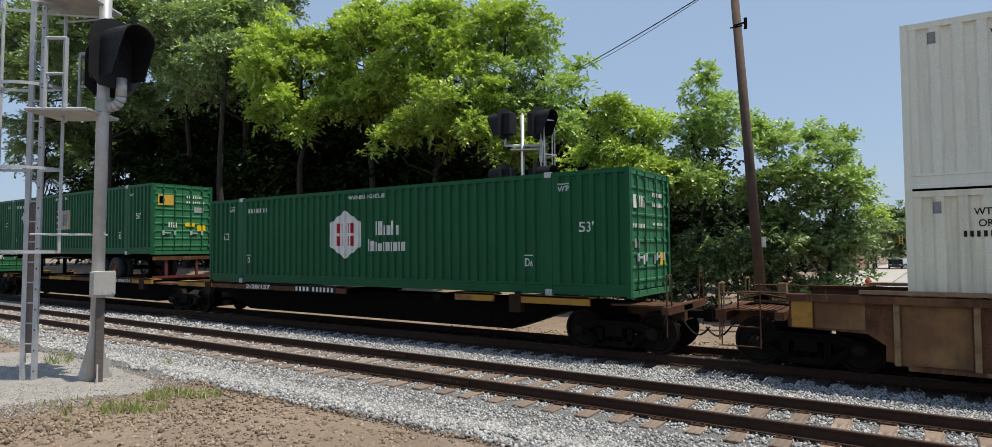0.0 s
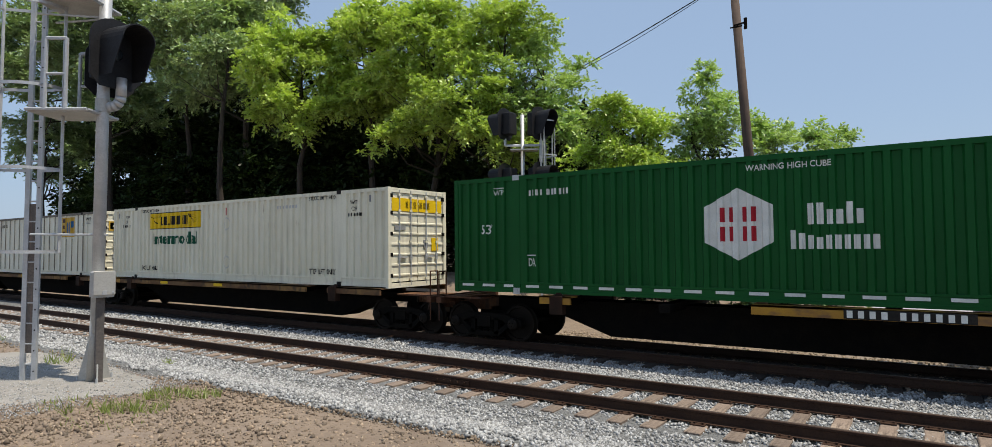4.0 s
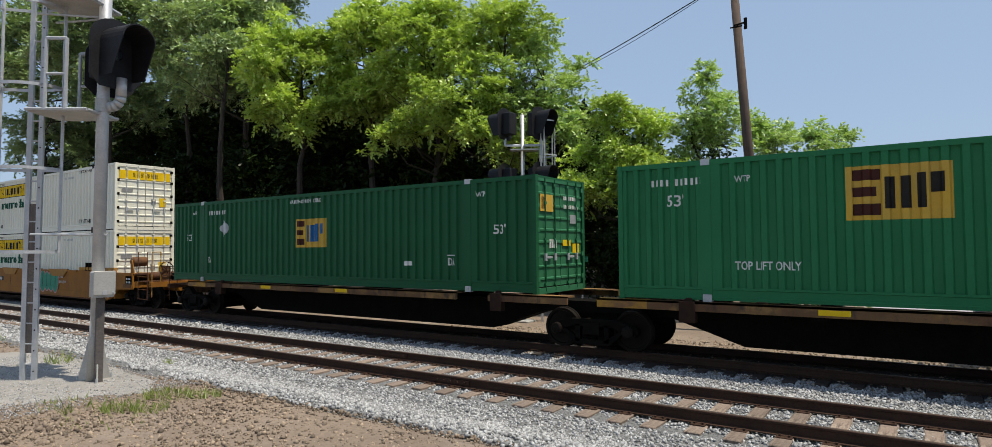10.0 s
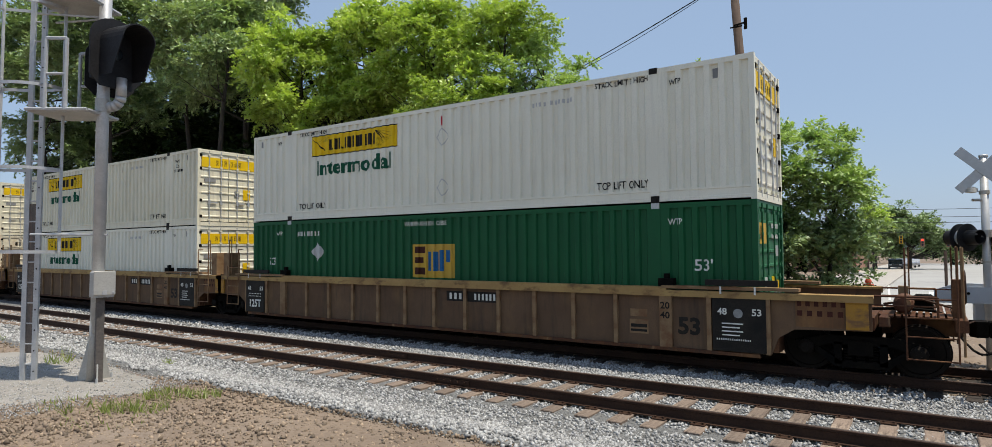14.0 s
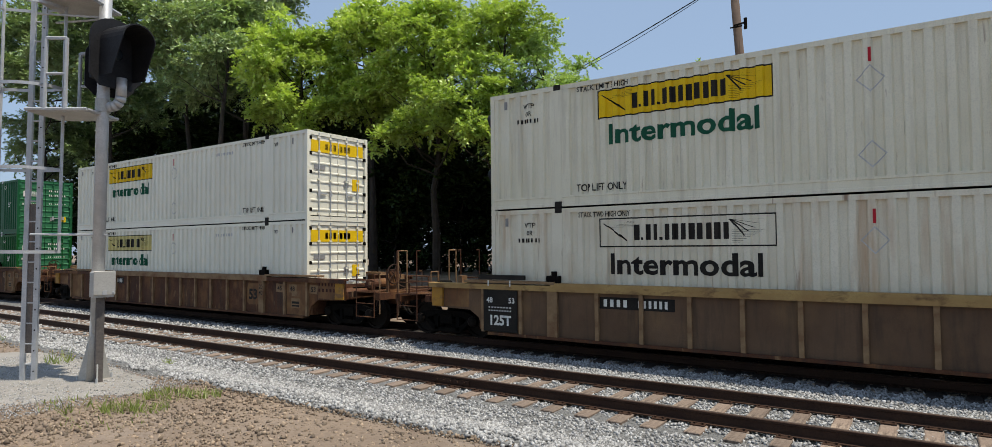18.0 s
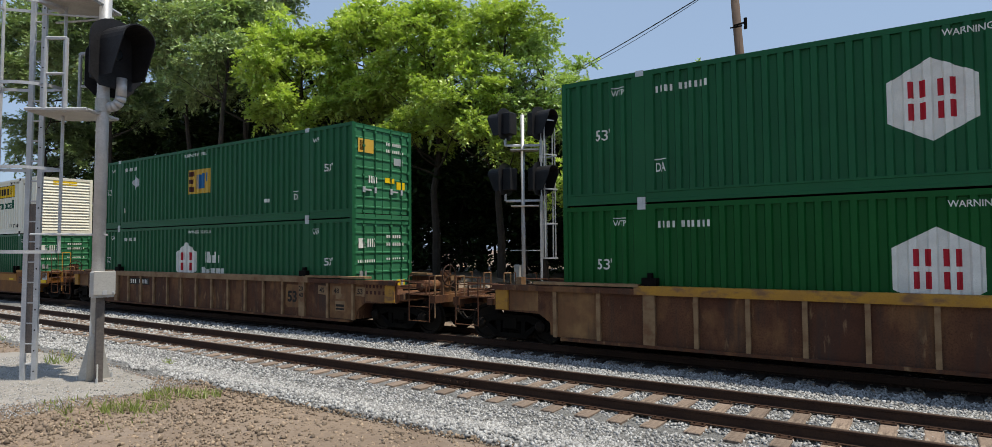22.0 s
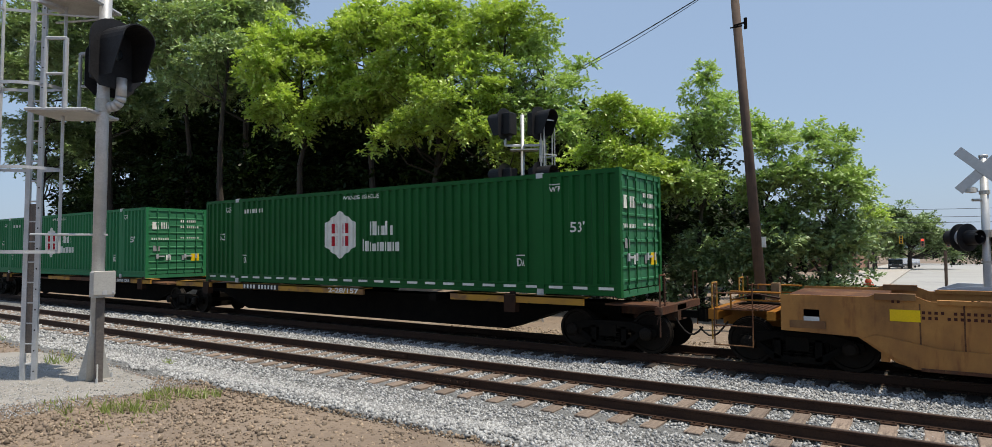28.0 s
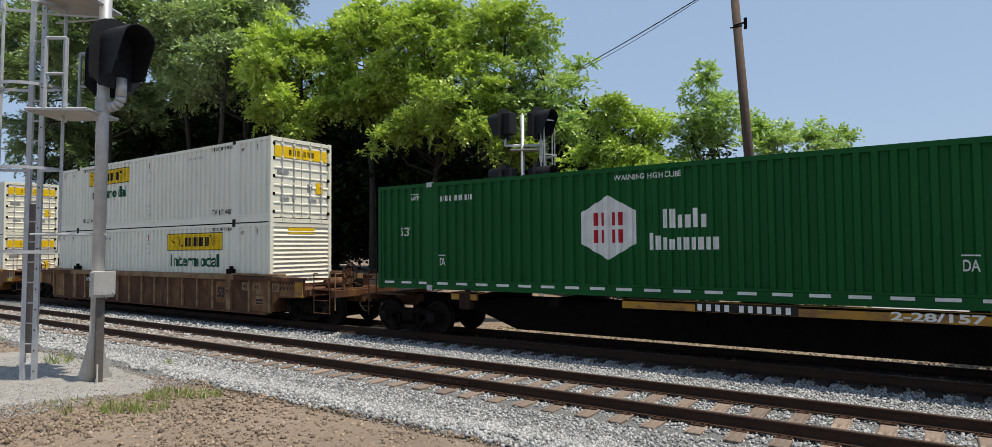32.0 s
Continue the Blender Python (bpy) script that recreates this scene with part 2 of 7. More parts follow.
M["pole_wood"] = surface("creosoted_pole_wood", (0.115, 0.075, 0.055, 1), (0.075, 0.05, 0.038, 1), 3, 0.9, 0, 0.5, 30, [((0.04, 0.03, 0.025, 1), 3, (8, 8, 0.3), 0.5, 0.7, 0.7)])
M["bark"] = surface("grey_brown_bark", (0.055, 0.042, 0.032, 1), (0.03, 0.024, 0.02, 1), 4, 0.95, 0, 0.7, 12, bump_dist=0.03)
M["leaf"] = leaf_surface("broad_leaf", (0.125, 0.195, 0.088, 1), (0.36, 0.46, 0.22, 1), 0.16, 0.6)
M["leaf_light"] = leaf_surface("yellow_green_leaf", (0.175, 0.265, 0.062, 1), (0.43, 0.53, 0.14, 1), 0.28, 0.5)
# shade under the trees is put into this dark leaf colour
M["leaf_dark_shade"] = leaf_surface("dark_shade_leaf", (0.010, 0.020, 0.007, 1), (0.024, 0.042, 0.012, 1), 0.08, 0.1)
M["leaf_fresh"] = leaf_surface("fresh_green_leaf", (0.15, 0.235, 0.080, 1), (0.36, 0.47, 0.19, 1), 0.28, 0.5)
# deep green, with shade of low foliage and left crowns in its colour
M["leaf_mid"] = leaf_surface("deep_green_shade_leaf", (0.080, 0.135, 0.055, 1), (0.26, 0.35, 0.155, 1), 0.12, 0.6)
M["grass"] = leaf_surface("grass_blade", (0.10, 0.135, 0.035, 1), (0.22, 0.26, 0.08, 1), 0.25)
M["m_white"] = surface("white_marking", (0.74, 0.73, 0.67, 1), (0.62, 0.61, 0.56, 1), 3, 0.5, 0, 0, 60, spec=0.12)
M["m_yellow"] = surface("yellow_marking", (0.80, 0.52, 0.015, 1), (0.70, 0.45, 0.02, 1), 2, 0.45, 0, 0, 60, spec=0.12)
M["m_paleyellow"] = surface("faded_yellow_marking", (0.62, 0.52, 0.20, 1), (0.52, 0.45, 0.2, 1), 2, 0.55, 0, 0, 60, spec=0.12)
M["m_green"] = surface("dark_green_lettering", (0.008, 0.085, 0.045, 1), (0.012, 0.10, 0.055, 1), 2, 0.5, 0, 0, 60, spec=0.12)
M["m_black"] = surface("black_lettering", (0.014, 0.013, 0.012, 1), (0.03, 0.025, 0.02, 1), 2, 0.55, 0, 0, 60, spec=0.12)
M["m_grey"] = surface("faded_grey_lettering", (0.30, 0.30, 0.29, 1), (0.2, 0.2, 0.2, 1), 5, 0.6, 0, 0, 60, spec=0.12)
M["m_red"] = surface("red_marking", (0.45, 0.018, 0.03, 1), (0.38, 0.02, 0.03, 1), 2, 0.5, 0, 0, 60, spec=0.12)
M["grimy_brown"] = surface("grimy_brown_steel", (0.04, 0.02, 0.013, 1), (0.022, 0.014, 0.01, 1), 3, 0.8, 0, 0.2, 30, spec=0.1)
M["dull_red"] = surface("dull_red_bumper_paint", (0.12, 0.018, 0.015, 1), (0.08, 0.02, 0.016, 1), 4, 0.7, 0, 0, 60)
M["m_brown"] = surface("brown_lettering", (0.05, 0.017, 0.012, 1), (0.07, 0.02, 0.014, 1), 2, 0.5, 0, 0, 60, spec=0.12)
M["m_blue"] = surface("blue_lettering", (0.012, 0.10, 0.26, 1), (0.016, 0.13, 0.30, 1), 2, 0.5, 0, 0, 60, spec=0.12)
M["m_tan"] = surface("tan_logo_panel", (0.60, 0.36, 0.05, 1), (0.52, 0.33, 0.07, 1), 2, 0.5, 0, 0, 60, spec=0.12)
M["m_teal"] = surface("teal_spray_paint", (0.02, 0.21, 0.13, 1), (0.03, 0.27, 0.17, 1), 2, 0.5, 0, 0, 60, spec=0.12)
M["m_pink"] = surface("pink_spray_paint", (0.55, 0.25, 0.26, 1), (0.45, 0.2, 0.2, 1), 2, 0.5, 0, 0, 60, spec=0.12)
M["pale_grey"] = surface("pale_grey_gate_paint", (0.52, 0.54, 0.57, 1), (0.46, 0.48, 0.51, 1), 3, 0.5, 0, 0, 60)
M["m_faint"] = surface("faint_grey_marking", (0.46, 0.46, 0.45, 1), (0.56, 0.56, 0.54, 1), 6, 0.6, 0, 0, 60, spec=0.12)
M["silver"] = surface("bare_silver_plate", (0.50, 0.51, 0.51, 1), (0.42, 0.43, 0.43, 1), 3, 0.4, 0.5, 0, 60)
M["orange_red"] = surface("hydrant_red_paint", (0.55, 0.07, 0.025, 1), (0.48, 0.06, 0.025, 1), 4, 0.5, 0, 0.05, 40)
M["tyre"] = surface("tyre_rubber", (0.02, 0.02, 0.02, 1), (0.03, 0.028, 0.026, 1), 4, 0.85, 0, 0.1, 40)
M["hub_pale"] = surface("pale_wheel_rim", (0.50, 0.47, 0.38, 1), (0.4, 0.36, 0.3, 1), 4, 0.5, 0.2, 0.05, 40)
M["hub_rust"] = surface("rusty_red_wheel_rim", (0.13, 0.045, 0.03, 1), (0.17, 0.06, 0.04, 1), 4, 0.7, 0, 0.1, 40)
M["car_grey"] = surface("grey_car_paint", (0.10, 0.11, 0.12, 1), (0.12, 0.13, 0.14, 1), 1, 0.25, 0.5, 0, 60)
M["car_silver"] = surface("silver_car_paint", (0.45, 0.46, 0.48, 1), (0.40, 0.41, 0.43, 1), 1, 0.25, 0.6, 0, 60)
M["glass_dark"] = surface("tinted_car_glass", (0.02, 0.025, 0.03, 1), None, 1, 0.08, 0, 0, 60)
M["signal_yellow"] = surface("yellow_signal_housing", (0.62, 0.36, 0.02, 1), (0.55, 0.30, 0.02, 1), 2, 0.5, 0, 0, 60)
M["sign_green"] = surface("green_sign_face", (0.01, 0.16, 0.09, 1), None, 2, 0.5, 0, 0, 60)
M["brick_far"] = surface("red_brown_masonry", (0.26, 0.13, 0.09, 1), (0.32, 0.18, 0.12, 1), 3, 0.85, 0, 0.1, 20)
M["plaster_far"] = surface("pale_stucco", (0.55, 0.50, 0.42, 1), (0.48, 0.44, 0.37, 1), 2, 0.85, 0, 0.1, 20)
M["cable"] = surface("black_cable", (0.02, 0.02, 0.022, 1), None, 2, 0.6, 0, 0, 60)
M["lens_red"] = glow("red_stop_light", (1.0, 0.06, 0.03, 1), 1.5)
M["lens_dark"] = surface("dark_red_lens", (0.10, 0.01, 0.01, 1), None, 2, 0.15, 0, 0, 60)


# ---- mesh building ----
class Mb:
    """Gathers faces for one mesh."""

    def __init__(self):
        self.v, self.f = [], []

    def add(self, vs, fs):
        k = len(self.v)
        self.v += [tuple(p) for p in vs]
        self.f += [tuple(i + k for i in q) for q in fs]
        return self

    def box(self, x0, x1, y0, y1, z0, z1):
        return self.add([(x, y, z) for x in (x0, x1) for y in (y0, y1) for z in (z0, z1)],
                        [(0, 1, 3, 2), (4, 6, 7, 5), (0, 4, 5, 1), (2, 3, 7, 6), (0, 2, 6, 4), (1, 5, 7, 3)])

    def cbox(self, x0, x1, y0, y1, z0, z1, c=0.01):
        """Box with its four upright edges and its top edge cut off."""
        ring = lambda e, z: [(x0 + e + c, y0 + e, z), (x1 - e - c, y0 + e, z), (x1 - e, y0 + e + c, z), (x1 - e, y1 - e - c, z),
                             (x1 - e - c, y1 - e, z), (x0 + e + c, y1 - e, z), (x0 + e, y1 - e - c, z), (x0 + e, y0 + e + c, z)]
        vs = ring(0, z0) + ring(0, z1 - c) + ring(c, z1)
        fs = [tuple(range(7, -1, -1)), tuple(range(16, 24))]
        fs += [(r * 8 + i, r * 8 + (i + 1) % 8, r * 8 + 8 + (i + 1) % 8, r * 8 + 8 + i) for r in range(2) for i in range(8)]
        return self.add(vs, fs)

    def prism(self, poly, a, b, axis="y"):
        """A polygon in the plane across the axis, drawn out from a to b."""
        put = {"y": lambda p, d: (p[0], d, p[1]), "x": lambda p, d: (d, p[0], p[1]), "z": lambda p, d: (p[0], p[1], d)}[axis]
        n = len(poly)
        vs = [put(p, a) for p in poly] + [put(p, b) for p in poly]
        fs = [tuple(range(n)), tuple(range(2 * n - 1, n - 1, -1))] + [(i, n + i, n + (i + 1) % n, (i + 1) % n) for i in range(n)]
        return self.add(vs, fs)

    def tube(self, p0, p1, r0, r1=None, n=10, caps=True):
        p0, p1 = Vector(p0), Vector(p1)
        d = (p1 - p0).normalized()
        u = d.orthogonal().normalized()
        w = d.cross(u)
        r1 = r0 if r1 is None else r1
        vs = [c + (u * math.cos(a) + w * math.sin(a)) * r for c, r in ((p0, r0), (p1, r1)) for a in (math.tau * i / n for i in range(n))]
        fs = [(i, (i + 1) % n, n + (i + 1) % n, n + i) for i in range(n)]
        if caps:
            fs += [tuple(range(n - 1, -1, -1)), tuple(range(n, 2 * n))]
        return self.add(vs, fs)

    def path(self, pts, r, n=8):
        for a, b in zip(pts, pts[1:]):
            self.tube(a, b, r, r, n)
        return self

    def lathe(self, prof, centre, axis="y", n=24):
        """Rings (offset along the axis, radius) round an axis through the centre."""
        c = Vector(centre)
        put = {"y": lambda o, r, a: (r * math.cos(a), o, r * math.sin(a)), "z": lambda o, r, a: (r * math.cos(a), r * math.sin(a), o),
               "x": lambda o, r, a: (o, r * math.cos(a), r * math.sin(a))}[axis]
        vs = [c + Vector(put(o, r, math.tau * i / n)) for o, r in prof for i in range(n)]
        fs = [(k * n + i, k * n + (i + 1) % n, (k + 1) * n + (i + 1) % n, (k + 1) * n + i) for k in range(len(prof) - 1) for i in range(n)]
        return self.add(vs, fs)

    def mesh(self, name):
        me = bpy.data.meshes.new(name)
        me.from_pydata(self.v, [], self.f)
        bm = bmesh.new()
        bm.from_mesh(me)
        bmesh.ops.recalc_face_normals(bm, faces=bm.faces)
        bm.to_mesh(me)
        bm.free()
        return me


def part(name, mb, material, parent=None, label="", smooth=False):
    """One mesh object under its thing; mb is an Mb or a mesh."""
    me = mb.mesh(name) if isinstance(mb, Mb) else mb
    if not me.materials:
        me.materials.append(M[material])
    if smooth:
        me.shade_smooth()
    ob = new(name, me)
    ob.parent = parent
    if label:
        tagged(ob, label)
    return ob


def thing(name, label, category, group="", kind="", at=None):
    ob = tagged(new(name), label, category, group, kind)
    ob.empty_display_size = 0.3
    if at is not None:
        ob.matrix_basis = at
    return ob


def flat_mesh(name, verts, faces):
    me = bpy.data.meshes.new(name)
    me.from_pydata(verts, [], faces)
    return me


def soup(name, verts, corner, n):
    """A mesh of n-cornered faces from arrays, fast."""
    me = bpy.data.meshes.new(name)
    me.vertices.add(len(verts))
    me.vertices.foreach_set("co", verts.astype(np.float32).ravel())
    me.loops.add(corner.size)
    me.loops.foreach_set("vertex_index", corner.astype(np.int32).ravel())
    me.polygons.add(corner.size // n)
    me.polygons.foreach_set("loop_start", np.arange(0, corner.size, n, dtype=np.int32))
    me.update(calc_edges=True)
    return me


# ---- ground and tracks ----
def lie(y):
    """Height of the ground across the tracks on the viewer's side."""
    s = min(max((-6.0 - y) / 3.3, 0), 1)
    return -0.27 + 0.70 * s * s * (3 - 2 * s)


def bank(x, y):
    """Wooded bank behind the line."""
    s = min(max((y - 5.0) / 3.5, 0), 1) * min(max((-7.0 - x) / 5, 0), 1)
    return 1.25 * s * s * (3 - 2 * s)


def fall(y):
    """How far the land beyond the crossing has dropped."""
    return 0.0165 * (min(max(y, 28.0), 180.0) - 28.0)


def ground_sheet():
    xs = [-600, -300, -160, -110] + [-80 + 2 * i for i in range(30)] + [-20 + 0.5 * i for i in range(81)] + [24, 32, 45, 70, 110, 200, 400, 700]
    ys = [-500, -200, -90, -50, -35, -26] + [-20 + 0.4 * i for i in range(76)] + [11, 12, 14, 17, 22, 30, 45, 70, 110, 180, 300, 600]
    vs, fs = [], []
    for x in xs:
        for y in ys:
            near = math.hypot(x - EYE.x, y - EYE.y) < 30
            z = lie(y) + bank(x, y) + (0.03 * noise.noise((x * 0.9, y * 0.9, 3)) if near else 0) - (0.05 if -9 < y < 4 else 0) - fall(y)
            vs.append((x, y, z))
    n = len(ys)
    for i in range(len(xs) - 1):
        for j in range(n - 1):
            fs.append((i * n + j, (i + 1) * n + j, (i + 1) * n + j + 1, i * n + j + 1))
    me = flat_mesh("ground", vs, fs)
    me.shade_smooth()
    tagged(part("ground", me, "ground"), "dry tan earth beside a railway line, scattered with stones", "ground", kind="structure")


def patch(name, outline, lift, material, label, category, rise=lie):
    """An uneven sheet a little above the ground, with a ragged edge."""
    n = len(outline)
    cx, cy = sum(p[0] for p in outline) / n, sum(p[1] for p in outline) / n
    ring, rings = [], 6
    for i in range(n):
        (ax, ay), (bx, by) = outline[i], outline[(i + 1) % n]
        for k in range(6):
            x, y = ax + (bx - ax) * k / 6, ay + (by - ay) * k / 6
            j = 1 + 0.10 * noise.noise((x * 2, y * 2, 1))
            ring.append((cx + (x - cx) * j, cy + (y - cy) * j))
    m = len(ring)
    vs = [(cx, cy, rise(cy) + lift + 0.03)]
    for r in range(1, rings + 1):
        for x, y in ring:
            px, py = cx + (x - cx) * r / rings, cy + (y - cy) * r / rings
            vs.append((px, py, rise(py) + (lift + 0.03 + 0.012 * noise.noise((px * 3, py * 3, 2)) if r < rings else -0.06)))
    fs = [(0, 1 + i, 1 + (i + 1) % m) for i in range(m)]
    fs += [(1 + r * m + i, 1 + (r + 1) * m + i, 1 + (r + 1) * m + (i + 1) % m, 1 + r * m + (i + 1) % m) for r in range(rings - 1) for i in range(m)]
    me = flat_mesh(name, vs, fs)
    me.shade_smooth()
    return tagged(part(name, me, material), label, category, kind="structure")


NEAR, FAR = -4.25, 0.0
GAUGE = 1.505
TIE0, TIE_STEP = -74.7, 0.56


def ballast_height(y):
    """Top of the stone bed across both tracks."""
    if y > 1.7:
        return -0.22 - 0.12 * min(1, (y - 1.7) / 1.2)
    if y < -5.7:
        return max(lie(y) + 0.015, -0.225 - 0.03 * min(1, (-5.7 - y) / 0.8))
    return -0.225 - 0.07 * math.exp(-((y + 2.12) / 0.55) ** 2)


def ballast_bed():
    xs = [-150, -100, -70, -50] + [-40 + i for i in range(60)] + [24, 30, 40, 60]
    ys = [-9.1, -8.9, -8.7, -8.4, -8.1, -7.8, -7.5, -7.2, -6.9, -6.6, -6.3, -6, -5.8, -5.5, -5.2, -4.8, -4.2, -3.6, -3.2, -2.8, -2.4, -2.1, -1.8, -1.4, -0.8, 0, 0.8, 1.3, 1.7, 2.2, 2.9]
    vs = [(x, y, ballast_height(y) + 0.012 * noise.noise((x, y * 2, 0)) - (0.09 if j in (0, len(ys) - 1) else 0)) for x in xs for j, y in enumerate(ys)]
    n = len(ys)
    fs = [(i * n + j, (i + 1) * n + j, (i + 1) * n + j + 1, i * n + j + 1) for i in range(len(xs) - 1) for j in range(n - 1)]
    me = flat_mesh("ballast_bed", vs, fs)
    me.shade_smooth()
    tagged(part("ballast_bed", me, "ballast"), "bed of pale grey crushed stone under two tracks", "ballast", kind="structure")
    # stone between the busy track's rails: oil stain plus the train's shade painted in
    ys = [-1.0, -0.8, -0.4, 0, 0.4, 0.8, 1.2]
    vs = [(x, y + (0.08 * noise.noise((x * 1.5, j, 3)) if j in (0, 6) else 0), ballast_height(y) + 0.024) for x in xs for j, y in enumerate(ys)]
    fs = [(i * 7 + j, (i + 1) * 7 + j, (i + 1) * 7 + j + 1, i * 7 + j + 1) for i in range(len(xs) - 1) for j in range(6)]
    tagged(part("stained_ballast", flat_mesh("stained_ballast", vs, fs), "ballast_oil_shade"), "crushed stone between the rails, oil and train shade in its colour", "ballast", kind="structure")


def stones(name, rows, label, material="stone", seed=5, rise=ballast_height, category="ballast stones", ragged=0.0):
    """Loose angular stones: rows of (x0, x1, y0, y1, count, size)."""
    rng = np.random.default_rng(seed)
    octa = np.array([(1, 0, 0), (-1, 0, 0), (0, 1, 0), (0, -1, 0), (0, 0, 1), (0, 0, -1)], float)
    tri = np.array([(0, 2, 4), (2, 1, 4), (1, 3, 4), (3, 0, 4), (2, 0, 5), (1, 2, 5), (3, 1, 5), (0, 3, 5)])
    allv, allf, k = [], [], 0
    for x0, x1, y0, y1, count, size in rows:
        p = np.stack([rng.uniform(x0, x1, count), rng.uniform(y0, y1, count), np.zeros(count)], 1)
        on_tie = np.zeros(count, bool)
        for yc in (NEAR, FAR):
            k_tie = np.round((p[:, 0] - TIE0) / TIE_STEP)
            on_tie |= (np.abs(p[:, 0] - TIE0 - TIE_STEP * k_tie) < 0.125) & (np.abs(p[:, 1] - yc) < 1.28) & (rng.uniform(0, 1, count) < 0.93)
        if ragged:
            on_tie |= p[:, 1] < y0 + ragged * np.array([0.5 + 0.5 * noise.noise((x * 1.3, 7, 7)) + 0.25 * noise.noise((x * 5, 3, 7)) for x in p[:, 0]])
        p = p[~on_tie]
        count = len(p)
        p[:, 2] = [rise(y) for y in p[:, 1]]
        p[:, 2] += rng.uniform(-0.35, 0.6, count) * size
        sc = size * rng.uniform(0.6, 1.35, (count, 1, 1)) * rng.uniform(0.65, 1.2, (count, 1, 3))
        v = octa[None] * sc + rng.normal(0, 0.22 * size, (count, 6, 3))
        a = rng.uniform(0, math.tau, count)
        b = rng.uniform(-0.9, 0.9, count)
        ca, sa, cb, sb = np.cos(a), np.sin(a), np.cos(b), np.sin(b)
        x, y, z = v[..., 0], v[..., 1], v[..., 2]
        y, z = y * cb[:, None] - z * sb[:, None], y * sb[:, None] + z * cb[:, None]
        x, y = x * ca[:, None] - y * sa[:, None], x * sa[:, None] + y * ca[:, None]
        v = np.stack([x, y, z], -1) + p[:, None]
        allv.append(v.reshape(-1, 3))
        allf.append((tri[None] + (k + 6 * np.arange(count))[:, None, None]).reshape(-1, 3))
        k += 6 * count
    me = soup(name, np.concatenate(allv), np.concatenate(allf), 3)
    return tagged(part(name, me, material), label, category, kind="stuff")


def rail_mesh(x0, x1):
    prof = [(-0.07, -0.18), (0.07, -0.18), (0.07, -0.168), (0.012, -0.15), (0.012, -0.045), (0.036, -0.035), (0.036, -0.008), (0.028, -0.002),
            (-0.028, -0.002), (-0.036, -0.008), (-0.036, -0.035), (-0.012, -0.045), (-0.012, -0.15), (-0.07, -0.168)]
    return Mb().prism(prof, x0, x1, "x").mesh("rail")


def track(name, yc, x0, x1, tie_material, label, seed):
    rng = random.Random(seed)
    tr = thing(name, label, "railway track", kind="structure")
    rail = rail_mesh(x0, x1)
    head = Mb().box(x0, x1, -0.027, 0.027, -0.002, 0.0).mesh("rail_head")
    for s in (-1, 1):
        r = part("rail", rail, "rail", tr, "rust-brown steel rail")
        r.location = (0, yc + s * GAUGE / 2, 0)
        h = part("running_surface", head, "rail_top", r, "worn shiny rail head")
        h.location = (0, 0, 0)
    shapes = [Mb().cbox(-0.115, 0.115, -1.30, 1.30, -0.36, -0.185, 0.012).mesh("tie") for _ in range(1)]
    plate = Mb().box(-0.10, 0.10, -0.17, 0.17, -0.186, -0.176)
    for sx in (-0.06, 0.06):
        for sy in (-0.10, 0.10):
            plate.box(sx - 0.013, sx + 0.013, sy - 0.018, sy + 0.018, -0.178, -0.15)
    plate = plate.mesh("tie_plate")
    x = TIE0
    while x < x1:
        t = part("tie", shapes[0], tie_material, tr)
        t.location = (x + rng.uniform(-0.02, 0.02), yc + rng.uniform(-0.06, 0.06), rng.uniform(-0.012, 0.006))
        t.rotation_euler = (0, 0, rng.uniform(-0.02, 0.02))
        if x > -14:
            for s in (-1, 1):
                p = part("tie_plate", plate, "rail", tr)
                p.location = (t.location.x, yc + s * GAUGE / 2, 0.003)
        x += TIE_STEP
    return tr


ground_sheet()
ballast_bed()
track("track_near", NEAR, -75, 14, "tie", "empty railway track on weathered timber ties", 3)
track("track_far", FAR, -75, 14, "tie_oily", "occupied railway track on oil-darkened ties", 4)
# bars joining two rail lengths
for jx, jy in ((-2.0, NEAR - GAUGE / 2), (-4.9, NEAR + GAUGE / 2)):
    j = Mb().box(-0.42, 0.42, -0.042, -0.014, -0.135, -0.05)
    for bx in (-0.32, -0.16, 0.0, 0.16, 0.32):
        j.tube((bx, -0.042, -0.09), (bx, -0.062, -0.09), 0.018, n=6)
    jb = tagged(part("rail_joint_bar", j, "rail"), "bolted steel bar joining two rail lengths", "joint bar", "joint bars")
    jb.location = (jx, jy, 0)

# paler gravel round the mast and the crumbly earth in front
patch("gravel_pad", [(-9.5, -9.0), (-6.0, -9.0), (-3.6, -9.25), (-3.2, -9.75), (-3.6, -10.6), (-4.2, -11.6), (-6.5, -12.5), (-10.5, -11.0)], 0.0, "pad",
      "pale crushed gravel pad round a signal mast", "gravel")


# ---- trees ----
LEAVES_A_TWIG = 9


